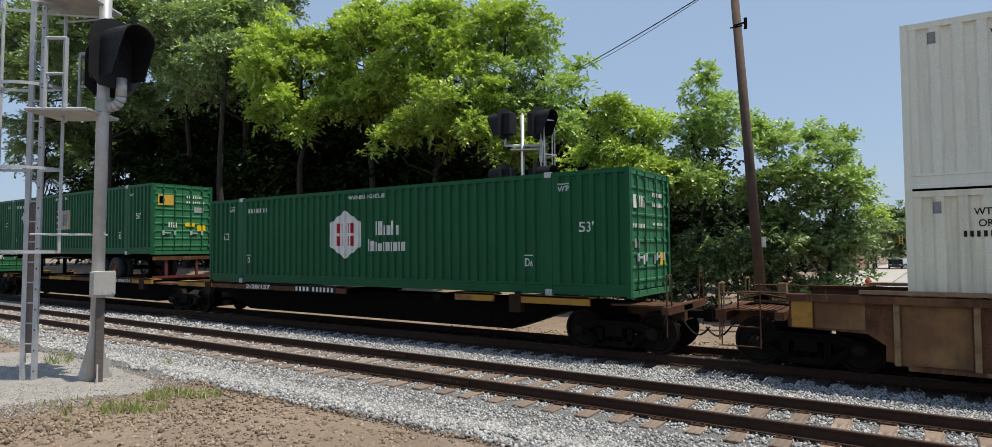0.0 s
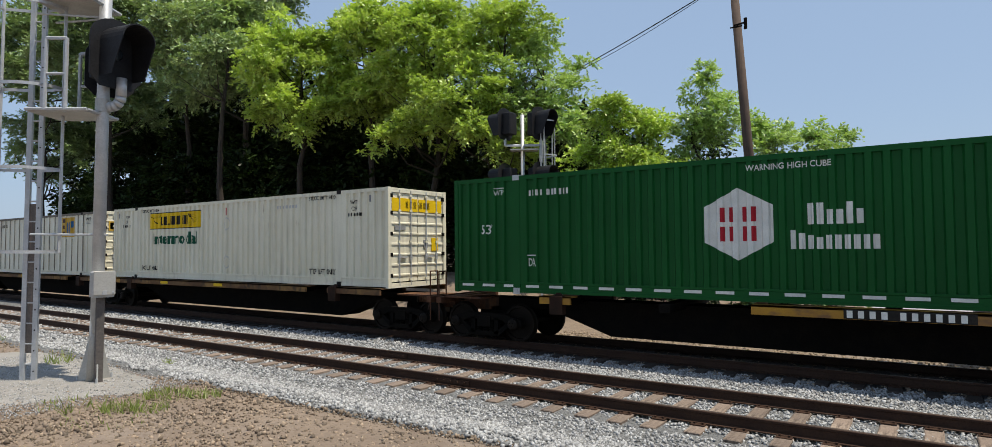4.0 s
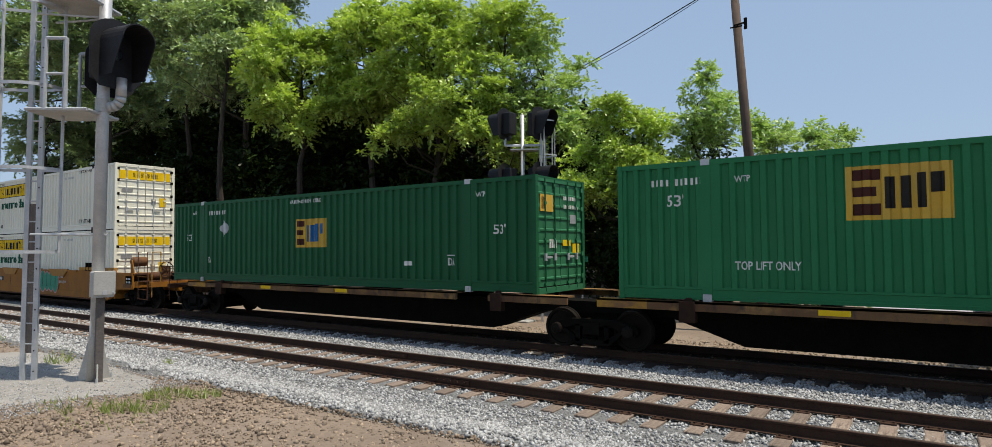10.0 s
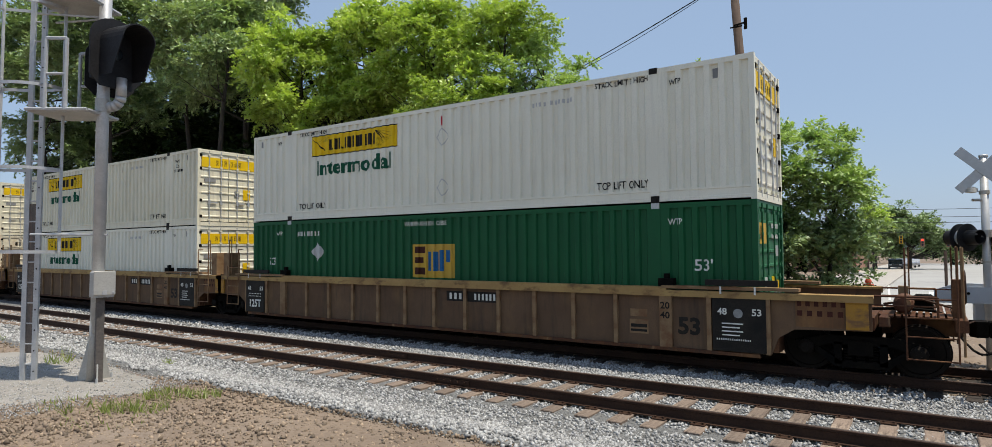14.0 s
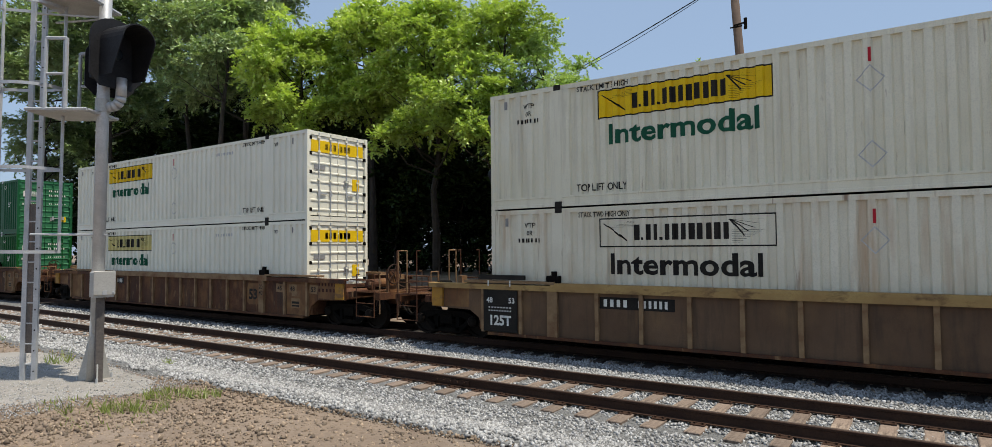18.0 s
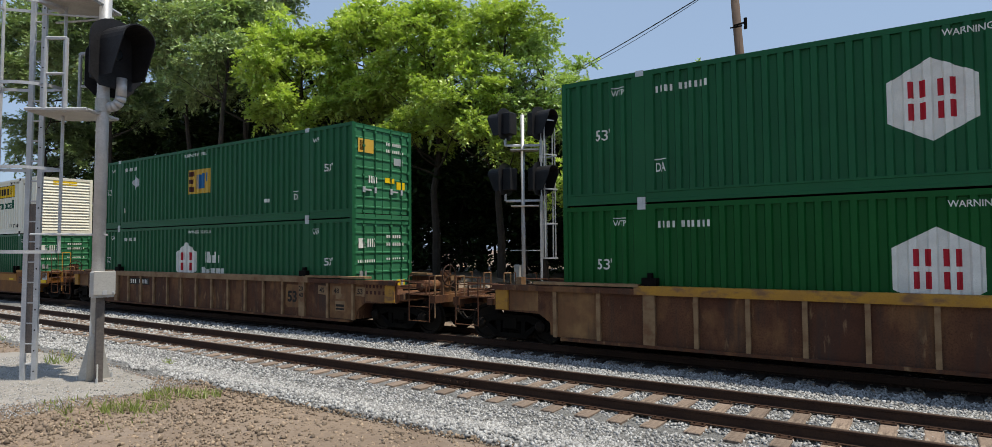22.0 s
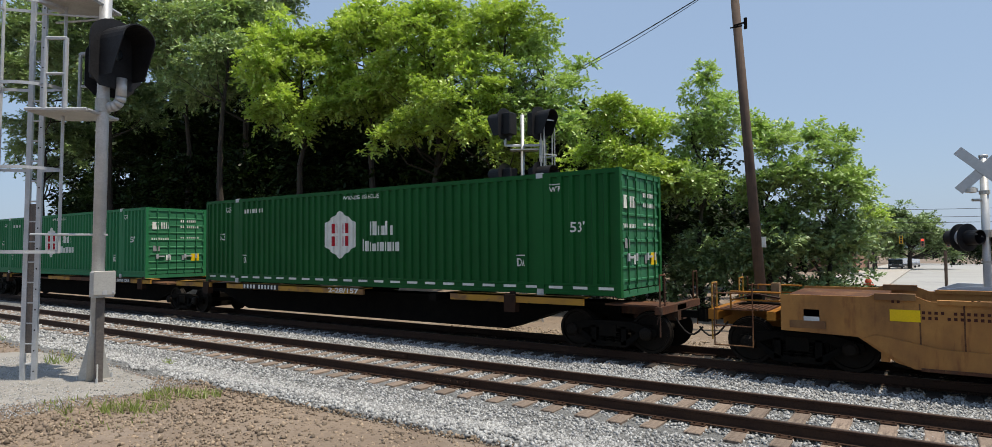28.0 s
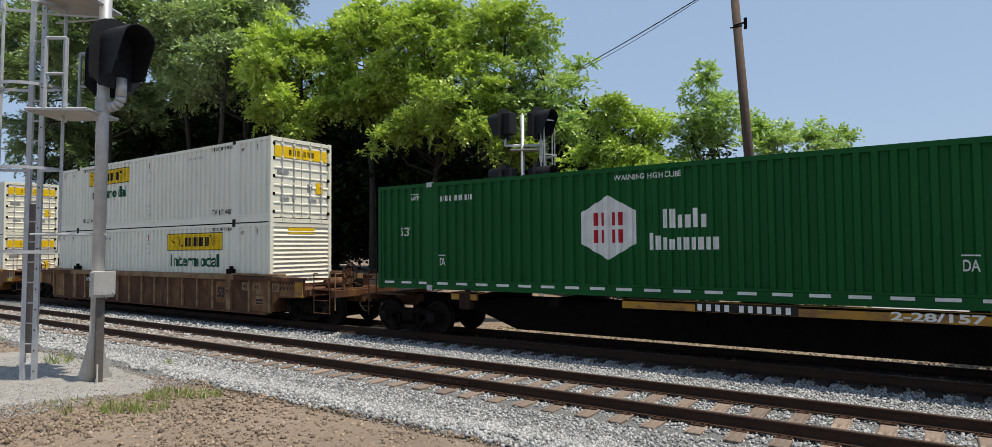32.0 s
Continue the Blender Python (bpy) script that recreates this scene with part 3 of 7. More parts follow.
def leaves(rng, clumps, cover, size):
    """Narrow leaves in two rows along drooping twigs that spread from clump centres (x, y, z, radius)."""
    c = np.array(clumps, float)
    per = np.maximum(2, (1.3 * cover * math.pi * c[:, 3] ** 2 / (0.30 * size * size) / LEAVES_A_TWIG).astype(int))
    c = np.repeat(c, per, axis=0)
    n = len(c)
    d = rng.normal(0, 1, (n, 3))
    d /= np.linalg.norm(d, axis=1)[:, None]
    up_side = rng.uniform(0, 1, n) < 0.72
    d[up_side, 2] = np.abs(d[up_side, 2])
    start = c[:, :3] + d * c[:, 3:4] * rng.uniform(0.15, 0.80, (n, 1)) * np.array((1, 1, 0.75))
    out = d * np.array((1, 1, 0.9)) + rng.normal(0, 0.4, (n, 3)) + np.array((0, 0, 0.12))
    out /= np.linalg.norm(out, axis=1)[:, None]
    reach = np.maximum(2.6 * size, 0.40 * c[:, 3]) * rng.uniform(0.7, 1.25, n)
    side = np.cross(out, np.array((0, 0, 1.0)) + rng.normal(0, 0.35, (n, 3)))
    side /= np.linalg.norm(side, axis=1)[:, None] + 1e-9
    k = np.arange(LEAVES_A_TWIG)
    f = ((k + 0.6) / LEAVES_A_TWIG)[None, :, None]
    hand = np.where(k % 2, 1.0, -1.0)[None, :, None]
    m = n * LEAVES_A_TWIG
    p = start[:, None] + out[:, None] * reach[:, None, None] * f + np.array((0, 0, -0.30)) * reach[:, None, None] * f ** 2
    tip = out[:, None] * 0.65 + side[:, None] * hand * (1.05 - 0.5 * f) + np.array((0, 0, -0.22)) + rng.normal(0, 0.30, (n, LEAVES_A_TWIG, 3))
    p, tip = p.reshape(m, 3), tip.reshape(m, 3)
    tip /= np.linalg.norm(tip, axis=1)[:, None]
    nrm = np.array((0, 0, 1.0)) + rng.normal(0, 0.45, (m, 3))
    wide = np.cross(tip, nrm)
    wide /= np.linalg.norm(wide, axis=1)[:, None] + 1e-9
    up = np.cross(wide, tip)
    ln = size * rng.uniform(0.75, 1.3, m)[:, None]
    wd = ln * rng.uniform(0.24, 0.36, m)[:, None]
    v = np.stack([p, p + tip * ln * 0.45 + wide * wd + up * wd * 0.25, p + tip * ln, p + tip * ln * 0.45 - wide * wd + up * wd * 0.25], 1)
    return v.reshape(-1, 3)


def tree(name, x, y, z, top, crowns, label, material="leaf", seed=1, cover=1.3, size=0.22, trunk=0.2, clump=0.75, count=1.0, dense=0.72):
    """Trunk with limbs and a crown of leaf clumps gathered on boughs. crowns: lobes (dx, dy, height, half width, half depth, half height)."""
    rng = np.random.default_rng(seed)
    t = thing(name, label, "tree", "trees behind the line", at=pose(x, y, z))
    wood = Mb()
    pts = [Vector((0, 0, -0.3))]
    steps = 6
    for i in range(1, steps + 1):
        pts.append(Vector((0.12 * i * rng.uniform(-0.6, 0.6), 0.12 * i * rng.uniform(-0.6, 0.6), top * 0.82 * i / steps)))
    for i in range(steps):
        wood.tube(pts[i], pts[i + 1], trunk * (1 - 0.8 * i / steps), trunk * (1 - 0.8 * (i + 1) / steps), 8, caps=False)
    clumps = []
    for dx, dy, h, rx, ry, rz in crowns:
        n = max(3, int(count * 0.92 * (rx * ry * rz / clump ** 3) ** 0.80))
        for k in range(n):
            d = rng.normal(0, 1, 3)
            d /= np.linalg.norm(d)
            if rng.uniform() < 0.6:
                d[2] = abs(d[2])
            r = rng.uniform(dense, 1.0)
            q = np.array((dx + d[0] * r * rx, dy + d[1] * r * ry, h + d[2] * r * rz))
            f = min(0.95, max(0.2, (q[2] - 0.6 * np.hypot(q[0], q[1])) / (top * 0.82)))
            i = min(steps - 1, int(f * steps))
            a = pts[i].lerp(pts[i + 1], f * steps - i)
            b = Vector(q)
            mid = a.lerp(b, 0.5) + Vector((0, 0, -0.10 * (b - a).length)) + Vector(rng.normal(0, 0.15, 3))
            r0 = trunk * 0.36 * (1 - 0.6 * f)
            wood.tube(a, mid, r0, r0 * 0.6, 5, caps=False)
            wood.tube(mid, b, r0 * 0.6, r0 * 0.2, 5, caps=False)
            for j in range(5):
                e = q + rng.normal(0, 1, 3) * clump * np.array((0.78, 0.78, 0.55))
                clumps.append((*e, clump * rng.uniform(0.5, 1.1)))
                if j % 2 == 0:
                    wood.tube(b, Vector(e), r0 * 0.22, r0 * 0.06, 4, caps=False)
    part("trunk", wood, "bark", t)
    v = leaves(rng, clumps, cover, size * 0.85)
    part("crown", soup("crown", v, np.arange(len(v)), 4), material, t)
    return t


TREES = (
    # x, y, foot, top, lobes, label, leaf, cover, leaf size, trunk, clump
    (-61, 9.5, 1.2, 23, [(0, 0, 17.0, 6.5, 4.5, 5.5), (-3, 1.5, 11.0, 5, 3.0, 2.5)], "tall broadleaf tree, crown shade put into its leaf colour", "leaf_mid", 1.4, 0.30, 0.34, 1.2),
    (-49, 10.0, 1.2, 22, [(0, 0, 17.0, 4.6, 4.2, 4.8), (1, 0.5, 12.0, 3.5, 2.6, 1.8)], "tall broadleaf tree, crown shade put into its leaf colour", "leaf_mid", 1.4, 0.28, 0.3, 1.1),
    (-41.2, 12, 1.2, 22, [(0, 0, 17.5, 3.8, 3.6, 4.0), (-1.5, -1.5, 13.6, 2.6, 2.2, 1.6)], "tall broadleaf tree with dark foliage", "leaf", 1.5, 0.28, 0.3, 1.1),
    (-35.4, 13, 1.2, 25, [(0, 0, 20, 4.0, 3.8, 4.4), (1.4, -1.2, 15.2, 2.8, 2.6, 1.8), (-1.6, -2.0, 12.6, 2.2, 2.0, 1.3)], "very tall broadleaf tree with dark foliage", "leaf", 1.5, 0.30, 0.36, 1.15),
    (-32.2, 9.2, 1.2, 18.5, [(0, 0, 15.6, 2.6, 2.8, 2.2), (-2.2, -0.6, 13.6, 1.9, 1.8, 1.2), (2.0, -0.8, 12.6, 1.6, 1.7, 1.1)], "broadleaf tree with sunlit outer leaves", "leaf", 1.4, 0.24, 0.28, 0.8),
    (-24.6, 9.5, 1.2, 14.6, [(0, 0, 11.2, 2.7, 3.2, 2.7), (2.4, -1.6, 8.8, 1.8, 1.8, 1.2), (-1.4, -0.5, 8.8, 1.5, 1.6, 1.1)], "broadleaf tree with bright sunlit leaves", "leaf_light", 1.4, 0.23, 0.26, 0.85),
    (-20.8, 11.5, 1.2, 16.0, [(0, 0, 12.1, 2.7, 3.0, 3.0), (0.6, -0.8, 8.6, 2.0, 2.2, 1.2)], "tall broadleaf tree with bright sunlit leaves", "leaf_light", 1.4, 0.24, 0.28, 0.85),
    (-15.7, 11.0, 1.2, 14.8, [(0, 0, 10.8, 2.3, 2.8, 3.1), (-1.8, -0.5, 9.4, 1.5, 1.8, 2.0), (0.6, -1.5, 6.6, 1.9, 1.8, 1.5)], "broadleaf tree with bright yellow-green leaves", "leaf_light", 1.3, 0.21, 0.24, 0.76),
    (-11.3, 10.5, 1.0, 13.4, [(0, 0, 9.8, 2.1, 2.5, 2.8), (-1.2, -2.0, 7.6, 1.5, 1.5, 1.1), (0.8, -1.0, 5.6, 1.7, 1.6, 1.4)], "broadleaf tree with bright yellow-green leaves", "leaf_light", 1.3, 0.20, 0.22, 0.72),
    (-9.3, 11.2, 0.8, 12.0, [(0, 0, 9.2, 1.5, 1.8, 2.3), (0.4, -0.6, 6.4, 1.5, 1.5, 1.9)], "open-crowned broadleaf tree with sunlit leaves", "leaf_fresh", 1.1, 0.20, 0.18, 0.66),
    (-4.5, 9.3, 0.0, 8.6, [(0, 0, 6.4, 1.6, 1.6, 1.7), (-0.9, -0.6, 4.4, 1.6, 1.4, 1.2), (0.9, -0.2, 4.6, 1.3, 1.3, 1.2)], "small tree with pale yellow-green leaves", "leaf_light", 1.5, 0.17, 0.14, 0.52),
    (-1.80, 10.2, -0.3, 9.9, [(0.1, 0, 8.3, 0.75, 0.9, 1.3), (0.2, -0.2, 6.5, 1.15, 1.1, 1.3), (0.3, -0.3, 4.7, 1.4, 1.3, 1.1)], "slender open-crowned tree with feathery leaves", "leaf_fresh", 1.3, 0.17, 0.12, 0.46),
    (0.95, 8.9, -0.3, 7.2, [(0, 0, 5.9, 0.65, 0.8, 1.2), (0.25, -0.3, 4.4, 0.95, 1.0, 1.0)], "bushy small tree with soft drooping leaves", "leaf_fresh", 1.9, 0.15, 0.10, 0.36),
    (2.60, 9.9, -0.3, 7.1, [(0.0, 0, 5.9, 0.55, 0.8, 1.1), (0.45, -0.3, 4.5, 0.85, 0.9, 0.9)], "bushy small tree with soft drooping leaves", "leaf_fresh", 1.9, 0.15, 0.10, 0.36),
)
for i, (tx, ty, tz, top, lobes, label, leaf, cover, size, trunk, clump) in enumerate(TREES):
    tree("broadleaf_tree", tx, ty, tz, top, lobes, label, leaf, 11 + i, cover * 1.25, size, trunk, clump, 0.98)
# low foliage coloured darker to carry the shade at the trees' feet
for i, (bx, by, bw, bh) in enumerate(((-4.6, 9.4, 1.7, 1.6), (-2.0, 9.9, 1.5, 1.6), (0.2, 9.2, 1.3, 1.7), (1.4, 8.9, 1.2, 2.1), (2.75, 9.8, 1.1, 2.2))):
    b = tree("shrub", bx, by, -0.3, bh * 2.2, [(0, 0, bh, bw, 1.2, bh * 0.95)], "shrub under the trees with shade put into its leaf colour", "leaf_mid" if bx > -3 else "leaf_dark_shade", 140 + i, 1.7, 0.17, 0.06, 0.40, 1.0, 0.3)
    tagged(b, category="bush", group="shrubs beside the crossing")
# undergrowth and the wood behind, shade put into their leaf colour
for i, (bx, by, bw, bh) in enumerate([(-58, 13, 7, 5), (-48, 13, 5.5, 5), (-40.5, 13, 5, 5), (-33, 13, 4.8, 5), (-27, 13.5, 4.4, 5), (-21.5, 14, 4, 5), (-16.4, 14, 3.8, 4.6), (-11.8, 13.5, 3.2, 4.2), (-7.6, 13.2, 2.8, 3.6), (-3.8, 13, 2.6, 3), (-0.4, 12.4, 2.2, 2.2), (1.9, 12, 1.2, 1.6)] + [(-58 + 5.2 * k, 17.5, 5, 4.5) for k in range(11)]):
    b = tree("understorey_bush", bx, by, 1.0 if bx < -8 else -0.2, bh * 1.7, [(0, 0, bh * 0.85, bw, 2.2, bh * 0.95)], "dense undergrowth with the wood's shade put into its leaf colour", "leaf_dark_shade", 40 + i, 1.0, 0.44 if bx < -8 else 0.28, 0.10, 1.0 if bx < -8 else 0.6, 1.1 if bx < -8 else 0.8, 0.2)
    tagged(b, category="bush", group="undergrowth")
# low row added to close the bright gaps under the crowns
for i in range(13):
    b = tree("understorey_bush", -60 + 4.3 * i, 15.2 + 0.5 * (i % 2), 0.4, 2.6, [(0, 0, 1.5, 3.0, 1.2, 1.5)], "dense low undergrowth with shade put into its leaf colour", "leaf_dark_shade", 90 + i, 1.2, 0.4, 0.06, 0.7, 1.0, 0.1)
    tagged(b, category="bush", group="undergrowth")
# mostly unseen rear row, added close behind to keep sun off the undergrowth
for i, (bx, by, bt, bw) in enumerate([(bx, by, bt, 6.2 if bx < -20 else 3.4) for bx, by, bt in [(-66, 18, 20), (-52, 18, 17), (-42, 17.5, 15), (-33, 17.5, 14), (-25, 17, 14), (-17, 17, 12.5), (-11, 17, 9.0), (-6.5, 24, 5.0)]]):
    tree("woodland_tree", bx, by, 0.8, bt, [(0, 0, bt * 0.62, bw, 4.6, bt * 0.34), (0.5, 0, bt * 0.27, bw, 3.4, bt * 0.27)], "tall woodland tree, shade put into its dense leaf colour", "leaf_dark_shade", 60 + i, 1.9, 0.65 if bx < -20 else 0.42, 0.3, 1.6 if bx < -20 else 1.0, 1.1, 0.3)


# ---- containers ----
LONG, TALL, HALF = 16.154, 2.896, 1.295
R = LONG / 2


def profile(kind):
    """Side sheet of a container: break points along its length and how far each lies inside the outer face."""
    pts = [(-R + 0.10, 0.02)]
    bays = [(-R + 0.10, -R + 1.72), (-R + 2.10, R - 2.24), (R - 1.86, R - 0.10)]
    shape = {"fine": (0.285, ((0.0, 0.004), (0.10, 0.004), (0.13, 0.060), (0.255, 0.060))),
             "broad": (0.30, ((0.0, 0.004), (0.115, 0.004), (0.150, 0.060), (0.265, 0.060))),
             "panel": (0.61, ((0.0, 0.050), (0.255, 0.050), (0.267, 0.004), (0.343, 0.004), (0.355, 0.050)))}[kind]
    for a, b in bays:
        n = max(1, round((b - a) / shape[0]))
        w = (b - a) / n
        for i in range(n):
            pts += [(a + w * (i + q / shape[0]), d) for q, d in shape[1]]
        pts.append((b, 0.006))
    pts.append((R - 0.10, 0.02))
    pts.sort()
    return pts


PROFILES = {k: profile(k) for k in ("fine", "broad", "panel")}


def on_side(me, kind, x, z, name, y_extra=0.004):
    """Lay a flat outline (in its own x, y) on the container's side sheet, following the folds."""
    pts = PROFILES[kind]
    bm = bmesh.new()
    bm.from_mesh(me)
    bmesh.ops.transform(bm, matrix=Matrix.Translation((x, z, 0)), verts=bm.verts)
    lo, hi = min(v.co.x for v in bm.verts), max(v.co.x for v in bm.verts)
    for px, _ in pts:
        if lo < px < hi:
            bmesh.ops.bisect_plane(bm, geom=bm.verts[:] + bm.edges[:] + bm.faces[:], plane_co=(px, 0, 0), plane_no=(1, 0, 0))
    xs, ds = [p[0] for p in pts], [p[1] for p in pts]
    for v in bm.verts:
        v.co = (v.co.x, -HALF + float(np.interp(v.co.x, xs, ds)) - y_extra, v.co.y)
    out = bpy.data.meshes.new(name)
    bm.to_mesh(out)
    bm.free()
    return out


def words(text, height, width=0.0, bold=0.0):
    """Lettering as a flat mesh, capitals of that height, from x = 0, squeezed to the width if one is given."""
    cu = bpy.data.curves.new("words", "FONT")
    cu.body, cu.size, cu.fill_mode = text, height / 0.73, "FRONT"
    cu.offset, cu.resolution_u = bold * height, 3
    ob = bpy.data.objects.new("words", cu)
    scene.collection.objects.link(ob)
    bpy.context.view_layer.update()
    me = bpy.data.meshes.new_from_object(ob.evaluated_get(bpy.context.evaluated_depsgraph_get()))
    bpy.data.objects.remove(ob)
    me.materials.clear()
    if width:
        w = max(v.co.x for v in me.vertices)
        for v in me.vertices:
            v.co.x *= width / w
    return me


def shapes(polys):
    vs, fs = [], []
    for p in polys:
        fs.append(tuple(range(len(vs), len(vs) + len(p))))
        vs += [(x, y, 0) for x, y in p]
    return flat_mesh("shape", vs, fs)


def rect(x0, x1, z0, z1):
    return [(x0, z0), (x1, z0), (x1, z1), (x0, z1)]


def bars(x0, x1, z, h, n, seed=1, skip=()):
    """A row of plain upright blocks in place of characters."""
    w = (x1 - x0) / n
    return [rect(x0 + w * i, x0 + w * (i + 0.52), z, z + h) for i in range(n) if i not in skip]


def pairs(x0, x1, z, heights, part_w=0.34):
    """Bold lettering reduced to pairs of plain upright bars."""
    w = (x1 - x0) / len(heights)
    out = []
    for i, (h0, h1) in enumerate(heights):
        a = x0 + w * i
        out += [rect(a, a + w * part_w, z, z + h0), rect(a + w * 0.5, a + w * (0.5 + part_w), z, z + h1)]
    return out


SINGLE = ("name_block", "emblem_bar", "logo_block")


def container(kind, paint, doors=True, marks=(), label="", end_paint=None):
    """A 53-foot box; x runs along it with the door end at +R, z from its underside."""
    c = thing("shipping_container", label, "container", "containers on the train")
    pts = PROFILES[kind]
    zb, zt = (0.20, TALL - 0.10) if kind == 'panel' else (0.29, TALL - 0.10)
    for s in (-1, 1):
        vs, fs = [], []
        for x, d in pts:
            y = s * (HALF - d)
            vs += [(x, y, zb), (x, y, zt)]
        fs = [(2 * i, 2 * i + 2, 2 * i + 3, 2 * i + 1) for i in range(len(pts) - 1)]
        part("side_sheet", flat_mesh("side_sheet", vs, fs), paint, c)
        rail = [(0.06, 0.035), (0.004, 0.035), (0.004, 0.10), (0.014, 0.11), (0.014, zb - 0.05), (0.0, zb - 0.04), (0.0, zb + 0.004), (0.06, zb + 0.004)]
        part("bottom_rail", Mb().prism([(s * (HALF - d), z) for d, z in rail], -R + 0.1, R - 0.1, "x"), paint, c)
        part("top_rail", Mb().box(-R + 0.1, R - 0.1, min(s * HALF, s * (HALF - 0.07)), max(s * HALF, s * (HALF - 0.07)), TALL - 0.11, TALL - 0.006), "seam" if kind == "panel" else paint, c)
        for px in (-R + 1.91, R - 2.05):
            a, b = min(s * (HALF + 0.004), s * (HALF - 0.06)), max(s * (HALF + 0.004), s * (HALF - 0.06))
            post = part("lift_post", Mb().box(px - 0.10, px + 0.10, a, b, 0.16, TALL - 0.10), paint, c)
            cast = "m_black" if paint.startswith("white") else "silver"
            for z0, z1 in ((0.0, 0.15), (TALL - 0.115, TALL + 0.012)):
                part("lift_casting", Mb().box(px - 0.09, px + 0.09, min(s * (HALF + 0.012), s * (HALF - 0.10)), max(s * (HALF + 0.012), s * (HALF - 0.10)), z0, z1).box(px - 0.03, px + 0.03, min(s * (HALF + 0.022), s * HALF), max(s * (HALF + 0.022), s * HALF), z0 + 0.03, z1 - 0.03), cast, post)
        for px in (-R, R):
            q = 1 if px > 0 else -1
            part("corner_post", Mb().box(min(px, px - q * 0.11), max(px, px - q * 0.11), min(s * HALF, s * (HALF - 0.13)), max(s * HALF, s * (HALF - 0.13)), 0.0, TALL), paint, c)
    if kind == "panel":
        n = round((R - 2.24 + R - 2.10) / 0.61)
        w = (2 * R - 4.34) / n
        for i in range(n):
            q = -R + 2.10 + w * (i + 0.5)
            z_top = 1.70 if R - 4.36 < q < R - 2.75 else zt - 0.004
            rib = part("side_rib", Mb().box(q - 0.034, q + 0.034, -HALF - 0.002, -HALF + 0.006, zb + 0.01, z_top), "white", c)
            # dirty seams with the ribs' edge shadows painted in as dark strips
            for e in (-0.058, 0.046):
                part("rib_seam", Mb().box(q + e, q + e + 0.012, -HALF + 0.030, -HALF + 0.052, zb + 0.01, z_top), "seam", rib)
        for q in (-R + 1.78, R - 1.92):
            part("post_seam", Mb().box(q - 0.02, q, -HALF - 0.002, -HALF + 0.02, zb, zt), "seam", c)
    part("roof", Mb().box(-R + 0.02, R - 0.02, -HALF + 0.03, HALF - 0.03, TALL - 0.06, TALL - 0.015), paint, c)
    part("underframe", Mb().box(-R + 0.05, R - 0.05, -HALF + 0.08, HALF - 0.08, 0.03, 0.17), "dark_steel", c)
    # far end: plain folded sheet
    vs, fs, y = [], [], -HALF + 0.13
    i = 0
    while y < HALF - 0.12:
        vs += [(-R + (0.03 if i % 4 < 2 else 0.07), y, 0.1), (-R + (0.03 if i % 4 < 2 else 0.07), y, TALL - 0.05)]
        y += 0.075 if i % 2 else 0.11
        i += 1
    part("front_wall", flat_mesh("front_wall", vs, [(2 * k, 2 * k + 2, 2 * k + 3, 2 * k + 1) for k in range(len(vs) // 2 - 1)]), paint, c)
    end = end_paint or ("green_door_lit" if paint.startswith("green") else paint)
    part("end_sill", Mb().box(R - 0.10, R - 0.005, -HALF + 0.13, HALF - 0.13, 0.0, 0.14), end, c)
    part("end_header", Mb().box(R - 0.10, R - 0.022, -HALF + 0.13, HALF - 0.13, TALL - 0.14, TALL - 0.01), end, c)
    if doors:
        for s in (-1, 1):
            y0, y1 = sorted((s * 0.012, s * (HALF - 0.135)))
            zs = [0.15, 0.32, 0.40, 0.62, 0.70, 0.92, 1.0, 1.22, 1.30, 1.52, 1.60, 1.82, 1.90, 2.12, 2.20, 2.42, 2.50, TALL - 0.15]
            front = []
            for k in range(len(zs) - 1):
                ina = 0.030 if k % 2 else 0.052
                front += [(R - ina, zs[k] + (0.02 if k % 2 else 0)), (R - ina, zs[k + 1] - (0.02 if k % 2 else 0))]
            d = Mb().prism([(R - 0.11, zs[0])] + front + [(R - 0.11, zs[-1])], y0, y1)
            door = part("door", d, end, c)
            for f in (0.30, 0.72):
                y = y0 + (y1 - y0) * f
                rod = part("locking_rod", Mb().tube((R - 0.012, y, 0.06), (R - 0.012, y, TALL - 0.06), 0.019, n=8), "galv" if paint.startswith("white") else paint, door)
                part("rod_handle", Mb().box(R - 0.03, R + 0.012, y - 0.03, y + 0.30 if f < 0.5 else y + 0.03, 0.86, 0.91).box(R - 0.03, R + 0.008, y - 0.045, y + 0.045, 0.80, 0.98), "galv", door)
                for z in (0.20, 1.3, 2.2, 2.66):
                    rodclip = Mb().box(R - 0.04, R + 0.006, y - 0.05, y + 0.05, z, z + 0.06)
                    part("rod_guide", rodclip, end, door)
            hy = y0 if s < 0 else y1
            for z in (0.3, 0.9, 1.5, 2.1, 2.6):
                part("hinge", Mb().box(R - 0.05, R + 0.004, hy - 0.05, hy + 0.05, z, z + 0.11), "dark_steel" if paint.startswith("white") else end, door)
    else:
        wall = part("end_wall", Mb().box(R - 0.10, R - 0.055, -HALF + 0.13, HALF - 0.13, 0.15, TALL - 0.14), end, c)
        z = 0.16
        while z < TALL - 0.25:
            part("end_rib", Mb().prism([(R - 0.057, z), (R - 0.03, z), (R - 0.015, z + 0.03), (R - 0.057, z + 0.13)], -HALF + 0.13, HALF - 0.13), end, wall)
            z += 0.15
    for k, (me, x, z, material, name) in enumerate(marks):
        singles = [me] if name not in SINGLE else [shapes([[tuple(me.vertices[i].co[:2]) for i in p.vertices]]) for p in me.polygons]
        if name == "reflective_tape":
            part(name, Mb().box(x, x + 0.36, -HALF + 0.002, -HALF + 0.016, z, z + 0.062), material, c)
            continue
